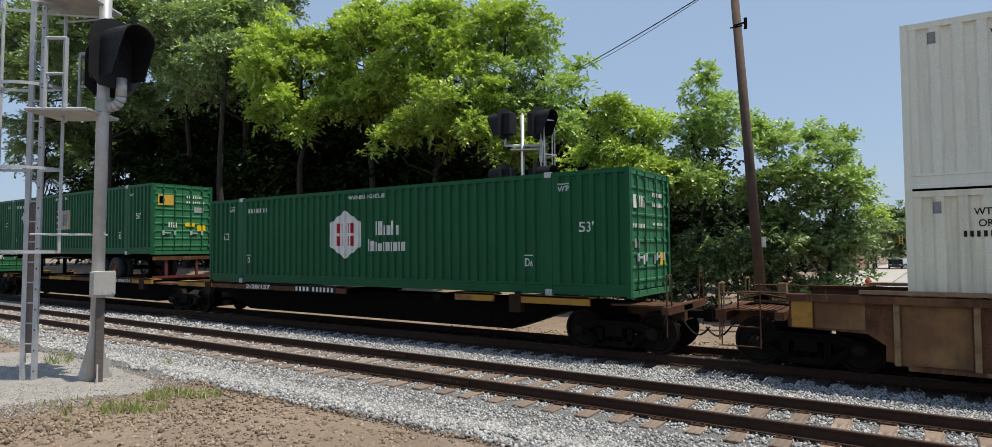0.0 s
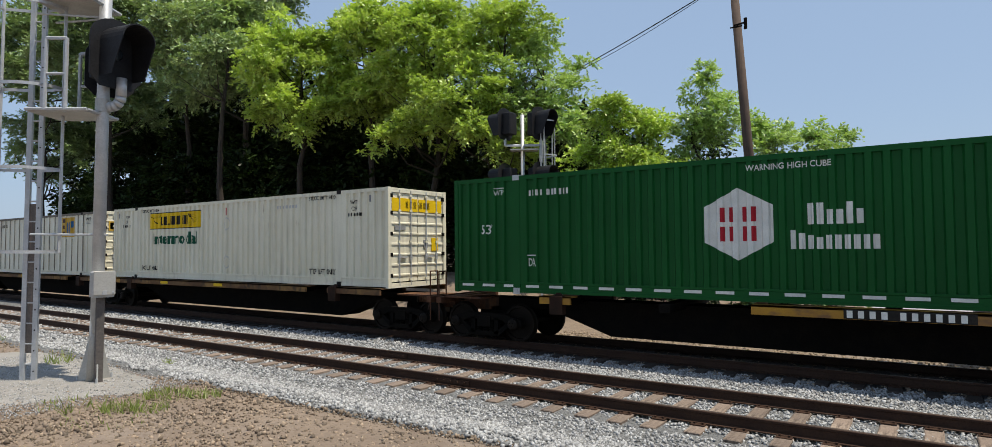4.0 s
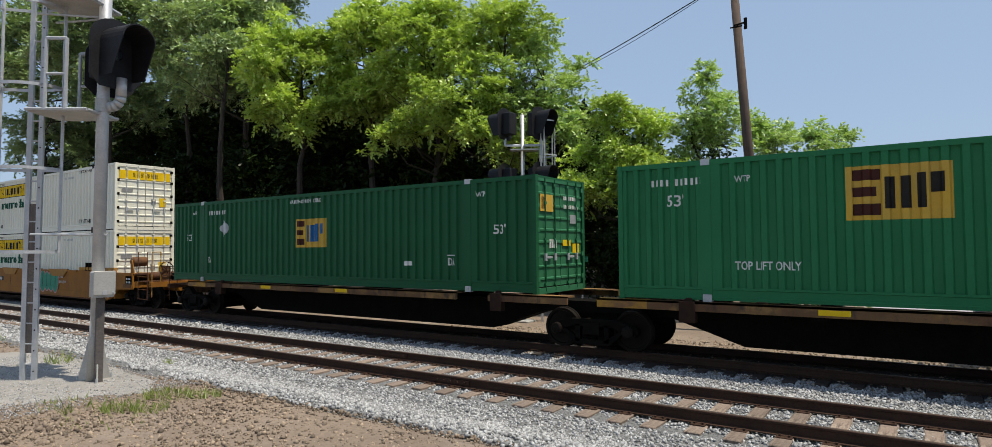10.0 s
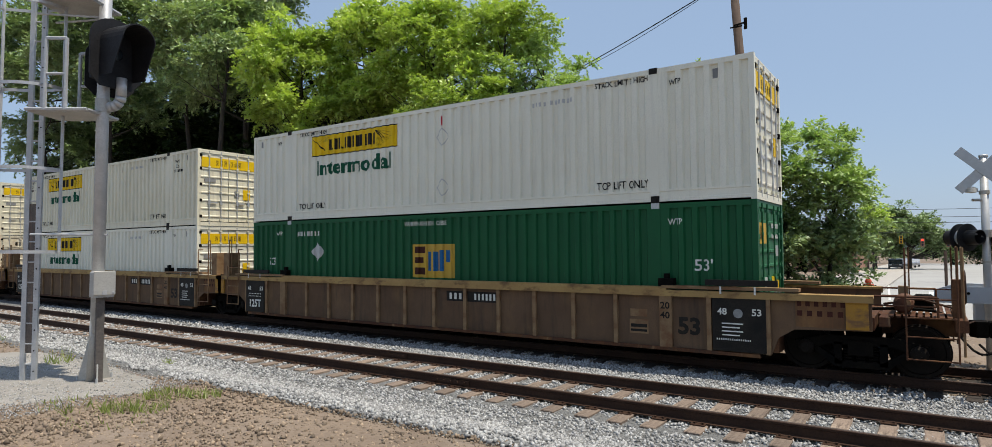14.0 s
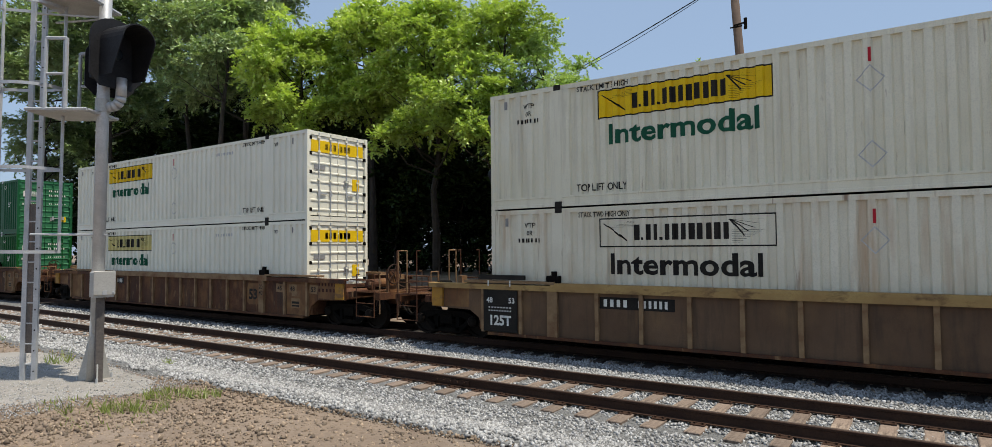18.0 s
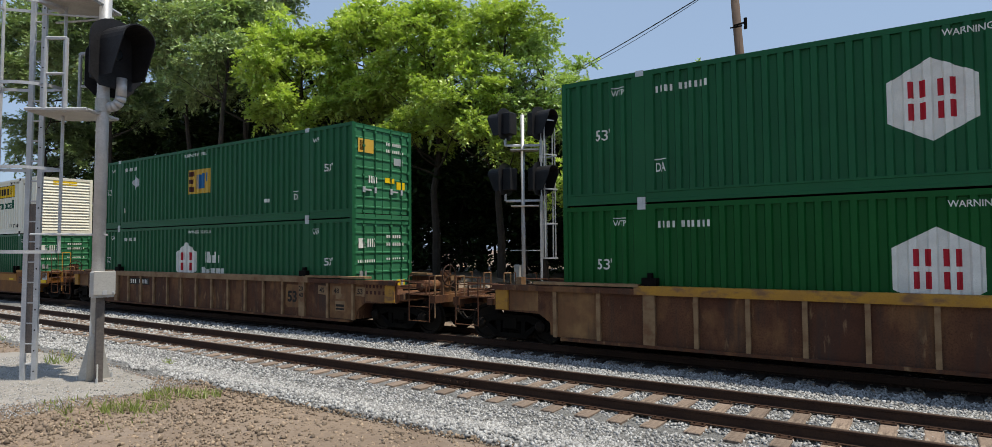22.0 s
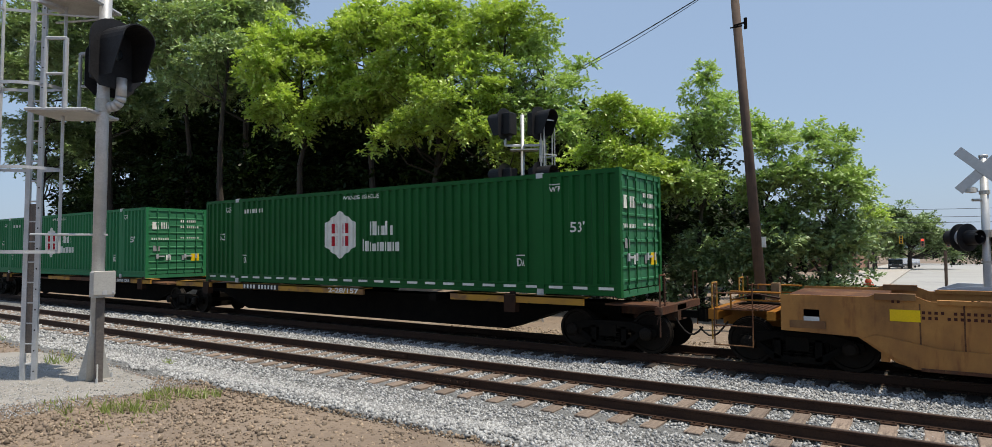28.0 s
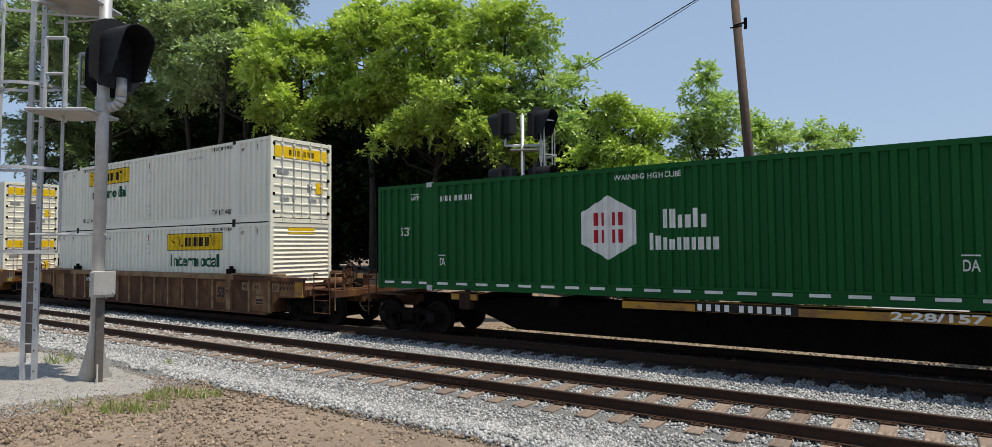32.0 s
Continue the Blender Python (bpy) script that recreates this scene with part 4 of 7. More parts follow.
        for one in singles:
            part(name, on_side(one, kind, x, z, name, 0.003 + 0.0015 * min(k, 4)), material, c)
    return c


def end_marks(c, rows):
    """Flat plates and panels on the door end: (y0, y1, z0, z1, material, name)."""
    for y0, y1, z0, z1, material, name in rows:
        if name.endswith("bars"):
            n = max(3, round((y1 - y0) / 0.09))
            w = (y1 - y0) / n
            m = Mb()
            for k in range(n):
                m.box(R - 0.04, R - 0.024, y0 + w * k, y0 + w * (k + 0.5), z0 + 0.01, z1 - 0.01)
            part(name, m, material, c)
        else:
            part(name, Mb().box(R - 0.04, R - 0.024, y0, y1, z0, z1), material, c)


def side_pair(text, h, right, left, z, material, w=0.0, name="lettering"):
    me = words(text, h, w, 0.02)
    return [(me, right, z, material, name), (me, left, z, material, name)]


HEX = [(0.0, 0.72), (0.65, 0.36), (0.65, -0.36), (0.0, -0.72), (-0.65, -0.36), (-0.65, 0.36)]
HEX_BARS = [rect(x, x + 0.085, z0, z1) for x in (-0.34, -0.17, 0.085, 0.255) for z0, z1 in ((-0.34, -0.045), (0.045, 0.34))]


def hub_marks(tape=True):
    """Emblem, lettering blocks and stencils of the green boxes with the hexagon."""
    m = [(shapes([HEX]), R - 9.05, 1.56, "m_white", "hexagon_emblem"), (shapes(HEX_BARS), R - 9.05, 1.56, "m_red", "emblem_bar")]
    m.append((shapes(pairs(0.0, 0.96, 0, ((0.40, 0.40), (0.27, 0.27), (0.40, 0.27)))), R - 7.80, 1.52, "m_white", "name_block"))
    m.append((shapes(pairs(0.0, 1.50, 0, ((0.36, 0.30), (0.26, 0.22), (0.26, 0.26), (0.26, 0.26), (0.26, 0.26)))), R - 8.10, 1.06, "m_white", "name_block"))
    m += side_pair("53'", 0.24, R - 1.25, -R + 0.82, 1.48, "m_white")
    m += side_pair("WTP", 0.13, R - 1.78, -R + 1.25, 2.44, "m_white", 0.30)
    m += [(shapes([rect(0, 0.30, 0, 0.02)]), R - 1.78, 2.60, "m_white", "stencil_bar"), (shapes([rect(0, 0.30, 0, 0.02)]), -R + 1.25, 2.60, "m_white", "stencil_bar")]
    m.append((words("WARNING HIGH CUBE", 0.12, 1.5, 0.02), R - 8.88, 2.60, "m_white", "lettering"))
    m += side_pair("DA", 0.20, R - 2.72, -R + 2.22, 0.68, "m_white", 0.24)
    m += [(shapes([rect(0, 0.26, 0, 0.025)]), R - 2.73, 0.93, "m_white", "stencil_bar"), (shapes([rect(0, 0.26, 0, 0.025)]), -R + 2.21, 0.93, "m_white", "stencil_bar")]
    m.append((shapes(bars(0, 1.15, 0, 0.14, 11, skip=(4,))), -R + 2.25, 2.38, "m_white", "number_bars"))
    if tape:
        m += [(shapes([rect(0, 0.36, 0, 0.062)]), -R + 0.25 + 0.64 * i, 0.165, "m_white", "reflective_tape") for i in range(25)]
    return m


HUB_END = [(-1.02, -0.76, 2.0, 2.30, "m_white", "end_emblem"), (-0.66, -0.28, 2.02, 2.30, "m_white", "end_name_bars"), (0.16, 0.90, 2.30, 2.42, "m_white", "end_number_bars"), (0.16, 0.98, 2.06, 2.18, "m_white", "end_number_bars"),
           (-1.05, -0.30, 1.55, 1.66, "m_white", "end_stencil_bars"), (0.16, 1.0, 1.62, 1.70, "m_white", "end_stencil_bars"), (-0.98, -0.70, 1.10, 1.32, "m_grey", "data_plate"), (-0.45, -0.25, 0.72, 0.94, "m_white", "data_plate"), (0.62, 0.98, 0.68, 0.98, "m_yellow", "warning_label"), (0.22, 0.42, 0.72, 0.92, "m_grey", "data_plate")]
EMP_END = [(-1.04, -0.40, 2.02, 2.44, "m_tan", "end_logo_panel"), (-0.98, -0.80, 2.08, 2.38, "m_brown", "end_logo_block"), (0.16, 0.90, 2.34, 2.46, "m_white", "end_number_bars"), (0.16, 0.98, 2.12, 2.24, "m_white", "end_number_bars"),
           (0.5, 0.9, 1.75, 1.98, "silver", "end_placard"), (0.10, 0.52, 1.16, 1.32, "m_yellow", "warning_label"), (-0.60, -0.20, 1.10, 1.34, "m_white", "end_stencil_bars"), (0.62, 1.0, 0.98, 1.22, "m_yellow", "warning_label")]
JB_END = [(-1.12, -0.02, 2.22, 2.60, "m_yellow", "end_name_panel"), (0.03, 1.10, 2.22, 2.60, "m_yellow", "end_name_panel"), (0.62, 0.92, 1.05, 1.45, "m_yellow", "warning_label"), (-1.0, -0.55, 1.66, 1.80, "m_grey", "vent_plate"), (0.25, 0.45, 1.15, 1.38, "m_grey", "data_plate")]
JB_END_BARS = [(-0.55 + 0.17 * i, -0.44 + 0.17 * i, 2.31, 2.51, "m_black", "end_name_block") for i in range(3)] + [(0.06 + 0.17 * i, 0.18 + 0.17 * i, 2.31, 2.51, "m_black", "end_name_block") for i in range(3)]


def emp_marks(top_lift=False, x=-9.0, blue="m_blue", panel="m_tan", diamond=-12.9):
    z, k = (1.57, 1.08) if top_lift else (1.19, 1.0)
    grow = lambda rows: [rect(q0 * k, q1 * k, z0 * k, z1 * k) for q0, q1, z0, z1 in rows]
    m = [(shapes(grow([(0, 1.47, 0, 0.90)])), R + x, z, panel, "logo_panel")]
    m.append((shapes(grow([(0.10, 0.50, 0.66, 0.84), (0.10, 0.44, 0.39, 0.55), (0.10, 0.50, 0.08, 0.27)])), R + x, z, "m_brown", "logo_block"))
    m.append((shapes(grow([(0.56, 0.70, 0.18, 0.70), (0.78, 0.92, 0.18, 0.70), (1.00, 1.12, 0.18, 0.74), (1.18, 1.36, 0.42, 0.74)])), R + x, z, blue, "logo_block"))
    m.append((words("WARNING HIGH CUBE", 0.12, 1.5, 0.02), R - 9.3, 2.60, "m_white", "lettering"))
    m.append((shapes([[(0, 0.30), (-0.27, 0), (0, -0.30), (0.27, 0)]]), R + diamond, 1.90, "silver", "diamond_placard"))
    m.append((shapes(bars(0, 1.15, 0, 0.14, 11, skip=(4,))), -R + (0.76 if top_lift else 2.25), 2.40, "m_white", "number_bars"))
    if top_lift:
        m += side_pair("53'", 0.24, R - 1.30, -R + 1.08, 1.97, "m_white")
        m += side_pair("WTP", 0.13, R - 1.78, -R + 2.48, 2.40, "m_white", 0.30)
        m += side_pair("TOP LIFT ONLY", 0.17, R - 3.55, -R + 2.46, 0.66, "m_white", 1.2)
    else:
        m += side_pair("53'", 0.24, R - 1.25, -R + 0.82, 1.48, "m_white")
        m += side_pair("WTP", 0.13, R - 1.78, -R + 1.25, 2.44, "m_white", 0.30)
        m += side_pair("DA", 0.20, R - 2.72, -R + 2.22, 0.68, "m_white", 0.24)
        m += [(shapes([rect(0, 0.3, 0, 0.12)]), R - 4.3, 0.66, "m_white", "data_plate"), (shapes([rect(0, 0.26, 0, 0.025)]), R - 2.73, 0.93, "m_white", "stencil_bar")]
    return m


def jb_marks(x=-13.20, yellow="m_yellow", green="m_green", lift=True, flip=False, pin=False, stack="STACK LIMIT 3 HIGH"):
    """Yellow name panel with scrolls, green lettering and black stencils of the white boxes."""
    z = 2.0
    m = [(shapes([rect(-0.03, 3.69, -0.03, 0.62)]), R + x, z, "m_black", "panel_border"), (shapes([rect(0, 3.66, 0, 0.59)]), R + x, z, yellow, "name_panel")]
    fan = [rect(0.66 - 0.10 * i, 0.80, 0.53 - 0.03 * i, 0.535 - 0.03 * i) for i in range(5)] + [rect(2.86, 3.0 + 0.07 * i, 0.05 + 0.035 * i, 0.056 + 0.035 * i) for i in range(8)]
    fan += [[(0.08 + 0.09 * i, 0.50 - 0.06 * i), (0.12 + 0.09 * i, 0.50 - 0.06 * i), (0.66, 0.10), (0.62, 0.10)] for i in range(5)] + [[(3.48 - 0.09 * i, 0.50 - 0.08 * i), (3.44 - 0.09 * i, 0.50 - 0.08 * i), (2.80, 0.52), (2.84, 0.52)] for i in range(5)]
    m.append((shapes(fan), R + x, z, "m_black", "scroll_lines"))
    m.append((shapes([rect(0.80, 0.92, 0.12, 0.46), rect(0.97, 1.02, 0.12, 0.18), rect(1.08, 1.17, 0.12, 0.46), rect(1.24, 1.33, 0.12, 0.46), rect(1.38, 1.43, 0.12, 0.18)] + pairs(1.48, 2.86, 0.12, ((0.34, 0.34),) * 4)), R + x, z, "m_black", "name_block"))
    m.append((words("Intermodal", 0.46, 3.23, 0.034), R + x + 0.20, z - 0.61, green, "lettering"))
    st = R - 3.42, -R + 2.43
    m += side_pair(stack, 0.12, st[0], st[1], 2.66, "m_black", 1.25)
    if pin:
        m += side_pair("WTP", 0.12, R - 1.55, -R + 0.95, 2.46, "m_black", 0.30)
        m += side_pair("OR", 0.12, R - 1.50, -R + 1.0, 2.27, "m_black", 0.2)
        m += [(shapes(bars(0, 0.62, 0, 0.10, 7)), q, 2.10, "m_black", "stencil_bars") for q in (R - 1.70, -R + 0.8)]
    else:
        m += side_pair("WTP", 0.12, R - 1.72, -R + 1.25, 2.50, "m_black", 0.26)
    if lift:
        m += side_pair("TOP LIFT ONLY", 0.17, R - 3.40, -R + 2.40, 0.36, "m_black", 1.21)
    m.append((shapes(bars(0, 1.15, 0, 0.10, 11, skip=(4,))), R - 5.1 if not flip else -R + 4.0, 2.46, "m_faint", "number_bars"))
    for dz in (0.70, 2.06):
        q = [[(0, 0.25), (-0.23, 0), (0, -0.25), (0.23, 0)]]
        ring = [[(0, 0.25), (-0.23, 0), (-0.20, 0), (0, 0.215)], [(0, 0.25), (0, 0.215), (0.20, 0), (0.23, 0)], [(0, -0.25), (0, -0.215), (-0.20, 0), (-0.23, 0)], [(0, -0.25), (0.23, 0), (0.20, 0), (0, -0.215)]]
        m.append((shapes(ring), R - 7.9, dz, "m_faint", "placard_frame"))
    m.append((shapes([rect(-0.025, 0.025, 0, 0.26)]), R - 7.9, 2.36, "m_red", "red_stencil_bar"))
    m += [(shapes([rect(-0.06, 0.06, 0, 0.20)]), q, 2.50, "m_grey", "vent_plate") for q in (R - 0.75, -R + 0.45)]
    return m


def emp_white_marks():
    m = [(shapes([rect(0, 1.35, 0, 0.92)]), R - 4.24, 1.79, "m_tan", "logo_panel")]
    m.append((shapes([rect(0.08, 0.48, 0.68, 0.86), rect(0.08, 0.42, 0.40, 0.56), rect(0.08, 0.48, 0.08, 0.27)]), R - 4.24, 1.79, "m_brown", "logo_block"))
    m.append((shapes([rect(0.53, 0.65, 0.2, 0.70), rect(0.72, 0.84, 0.2, 0.70), rect(0.92, 1.03, 0.2, 0.74), rect(1.09, 1.25, 0.44, 0.74)]), R - 4.24, 1.79, "m_blue", "logo_block"))
    m += side_pair("WTP", 0.15, R - 1.60, -R + 1.56, 2.50, "m_black", 0.38)
    m += [(shapes(bars(0, 0.34, 0, 0.035, 9) + bars(0, 0.34, 0.06, 0.035, 9) + [rect(0.02, 0.30, 0.26, 0.28)]), q, 2.36, "m_grey", "stencil_bars") for q in (R - 1.60, -R + 1.57)]
    m += [(shapes(bars(0, 1.42, 0, 0.15, 13, skip=(4, 5, 9))), -R + 3.79, 2.40, "m_black", "number_bars"), (words("53 / 102", 0.14, 0.46, 0.02), -R + 8.08, 2.42, "m_black", "lettering"), (words("53", 0.20, 0.22, 0.02), -R + 0.38, 0.52, "m_black", "lettering"), (shapes([rect(0, 0.26, 0, 0.05)]), -R + 0.36, 0.38, "m_brown", "stencil_bar")]
    return m


# ---- rail cars ----
WHEEL = 0.457


def bogie(parent, x):
    """Two-axle truck under a car, with wheelsets that turn."""
    frames = []
    for s in (-1, 1):
        f = Mb()
        frames.append(f)
        a, b = sorted((s * 0.92, s * 1.06))
        f.prism([(-1.10, 0.56), (-0.55, 0.70), (0.55, 0.70), (1.10, 0.56), (1.12, 0.42), (0.98, 0.40), (0.78, 0.44), (0.50, 0.54), (-0.50, 0.54), (-0.78, 0.44), (-0.98, 0.40), (-1.12, 0.42)], a, b)
        f.prism([(-0.82, 0.46), (-0.70, 0.48), (-0.34, 0.24), (0.34, 0.24), (0.70, 0.48), (0.82, 0.46), (0.42, 0.13), (-0.42, 0.13)], a, b)
        for q in (-0.42, 0.30):
            f.box(q, q + 0.12, a, b, 0.18, 0.58)
    bg = part("bogie", Mb().box(-0.20, 0.20, -1.10, 1.10, 0.36, 0.62).box(-0.3, 0.3, -0.3, 0.3, 0.62, 0.80).box(-0.34, 0.34, -0.88, 0.88, 0.14, 0.36), "dark_steel", parent, "oily black steel truck")
    bg.location = (x, 0, 0)
    for f in frames:
        part("side_frame", f, "dark_steel", bg)
    for s in (-1, 1):
        sp = Mb()
        for q in (-0.20, 0.0, 0.20):
            for k in range(5):
                sp.lathe([(-0.012, 0.05), (-0.012, 0.075), (0.012, 0.075), (0.012, 0.05)], (q, s * 0.99, 0.25 + 0.05 * k), "z", 10)
        part("spring_nest", sp, "dark_steel", bg)
        for q in (-0.89, 0.89):
            part("bearing_cap", Mb().lathe([(0, 0.14), (s * 0.10, 0.14), (s * 0.14, 0.09), (s * 0.145, 0.0)], (q, s * 1.03, WHEEL), "y", 14), "wheel_steel", bg)
    for q in (-0.89, 0.89):
        w = Mb().tube((0, -1.05, 0), (0, 1.05, 0), 0.075, n=10)
        for s in (-1, 1):
            w.lathe([(s * 0.675, 0.10), (s * 0.675, WHEEL + 0.026), (s * 0.705, WHEEL + 0.022), (s * 0.72, WHEEL), (s * 0.82, WHEEL - 0.006), (s * 0.82, WHEEL - 0.065), (s * 0.78, WHEEL - 0.08), (s * 0.76, 0.16), (s * 0.84, 0.13), (s * 0.84, 0.08)], (0, 0, 0), "y", 28)
            for k in range(3):
                a = math.tau * k / 3
                w.tube((0.05 * math.cos(a), s * 1.03, 0.05 * math.sin(a)), (0.05 * math.cos(a), s * 1.19, 0.05 * math.sin(a)), 0.014, n=6)
        ws = part("wheelset", w, "wheel_steel", bg)
        ws.location = (q, 0, WHEEL)
    return bg


def coupler(parent, x, d):
    """Knuckle coupler pointing along d with its air hose."""
    k = part("coupler", Mb().box(min(x, x + d * 0.5), max(x, x + d * 0.5), -0.08, 0.08, 0.76, 0.92).prism([(x + d * 0.45, -0.16), (x + d * 0.62, -0.20), (x + d * 0.72, -0.06), (x + d * 0.64, 0.02), (x + d * 0.72, 0.14), (x + d * 0.60, 0.2), (x + d * 0.45, 0.16)], 0.70, 0.98, "z"), "dark_steel", parent)
    hose = [(x, -0.30, 0.75)] + [(x + d * (0.1 + 0.1 * i), -0.32, 0.75 - 0.33 * math.sin(math.pi * (i + 1) / 7)) for i in range(6)]
    part("air_hose", Mb().path(hose, 0.022, 6), "m_black", k)
    part("uncoupling_lever", Mb().path([(x - d * 0.05, -1.35, 0.72), (x - d * 0.02, -1.30, 0.92), (x + d * 0.05, -0.4, 0.92), (x + d * 0.25, -0.1, 0.98)], 0.014, 6), "rail", k)


def platform_end(car, x, d, material, tall, brake):
    """End platform of a well car: deck, beams, grab irons and brake gear."""
    sx = lambda a: x + d * a
    box = lambda mb, a, b, *r: mb.box(min(sx(a), sx(b)), max(sx(a), sx(b)), *r)
    m = Mb()
    box(m, 0.0, 1.35, -0.28, 0.28, 0.70, 1.06)
    box(m, 0.10, 0.26, -1.38, 1.38, 0.94, 1.10)
    box(m, 1.18, 1.36, -1.36, 1.36, 0.90, 1.10)
    part("end_beam", m, material, car)
    m = Mb()
    for k in range(9):
        box(m, 0.24 + 0.105 * k, 0.31 + 0.105 * k, -1.30, 1.30, 1.10, 1.13)
    part("deck_grating", m, "brown", car)
    for s in (-1, 1):
        h = 2.30 if tall else 1.62
        post_paint = "yellow_edge" if material == "orange" else "tan_post"
        part("grab_iron", Mb().path([(sx(1.30), s * 1.30, 0.50), (sx(1.30), s * 1.30, h), (sx(1.30), s * 0.95, h), (sx(1.30), s * 0.95, 1.1)], 0.020, 6), post_paint, car)
        rungs = Mb().path([(sx(0.50), s * 1.44, 0.40), (sx(0.50), s * 1.44, h), (sx(0.50), s * 1.30, h)], 0.015, 6).path([(sx(1.22), s * 1.44, 0.40), (sx(1.22), s * 1.44, h), (sx(1.22), s * 1.30, h)], 0.015, 6)
        for z in (0.42, 0.80, 1.12, 1.44):
            rungs.path([(sx(0.50), s * 1.44, z), (sx(1.22), s * 1.44, z)], 0.014, 6)
        part("step_ladder", rungs, "brown", car)
        part("handrail", Mb().path([(sx(0.02), s * 1.25, 1.46), (sx(0.95), s * 1.25, 1.46), (sx(0.95), s * 1.25, 1.1)], 0.02, 6).path([(sx(0.02), s * 1.25, 1.30), (sx(0.95), s * 1.25, 1.30)], 0.016, 6), material, car)
    part("brake_pipe", Mb().path([(sx(-0.3), -0.8, 1.18), (sx(0.5), -0.75, 1.22), (sx(0.9), -0.4, 1.16), (sx(1.3), -0.35, 1.0)], 0.028, 6), "dark_steel", car)
    part("rod_linkage", Mb().path([(sx(0.1), 0.3, 1.2), (sx(0.7), -0.2, 1.35), (sx(1.2), -0.15, 1.2)], 0.022, 6), "rail", car)
    part("stanchion", Mb().box(min(sx(0.34), sx(0.50)), max(sx(0.34), sx(0.50)), 0.35, 0.6, 1.1, 1.55), "tan_post", car)
    part("valve_block", Mb().cbox(min(sx(0.6), sx(0.9)), max(sx(0.6), sx(0.9)), -0.15, 0.25, 1.12, 1.42, 0.03), "dark_steel", car)
    if brake:
        part("air_reservoir", Mb().lathe([(-0.42, 0.0), (-0.40, 0.12), (-0.34, 0.16), (0.34, 0.16), (0.40, 0.12), (0.42, 0.0)], (sx(0.45), -0.55, 1.30), "y", 14), "brown", car)
        wh = Mb()
        for k in range(16):
            a, b = math.tau * k / 16, math.tau * (k + 1) / 16
            wh.tube((sx(1.34), -0.75 + 0.28 * math.cos(a), 1.62 + 0.28 * math.sin(a)), (sx(1.34), -0.75 + 0.28 * math.cos(b), 1.62 + 0.28 * math.sin(b)), 0.018, n=6)
        for k in range(5):
            a = math.tau * k / 5
            wh.tube((sx(1.34), -0.75, 1.62), (sx(1.34), -0.75 + 0.27 * math.cos(a), 1.62 + 0.27 * math.sin(a)), 0.013, n=5)
        part("brake_wheel", wh, "rail", car)
        part("brake_stand", Mb().box(min(sx(1.16), sx(1.30)), max(sx(1.16), sx(1.30)), -0.9, -0.6, 1.1, 1.75), "brown", car)


def face_mark(car, me, x, z, y, material, name="lettering"):
    """A flat outline on a car's near side."""
    out = me.copy()
    for v in out.vertices:
        v.co = (v.co.x + x, y, v.co.y + z)
    return part(name, out, material, car)


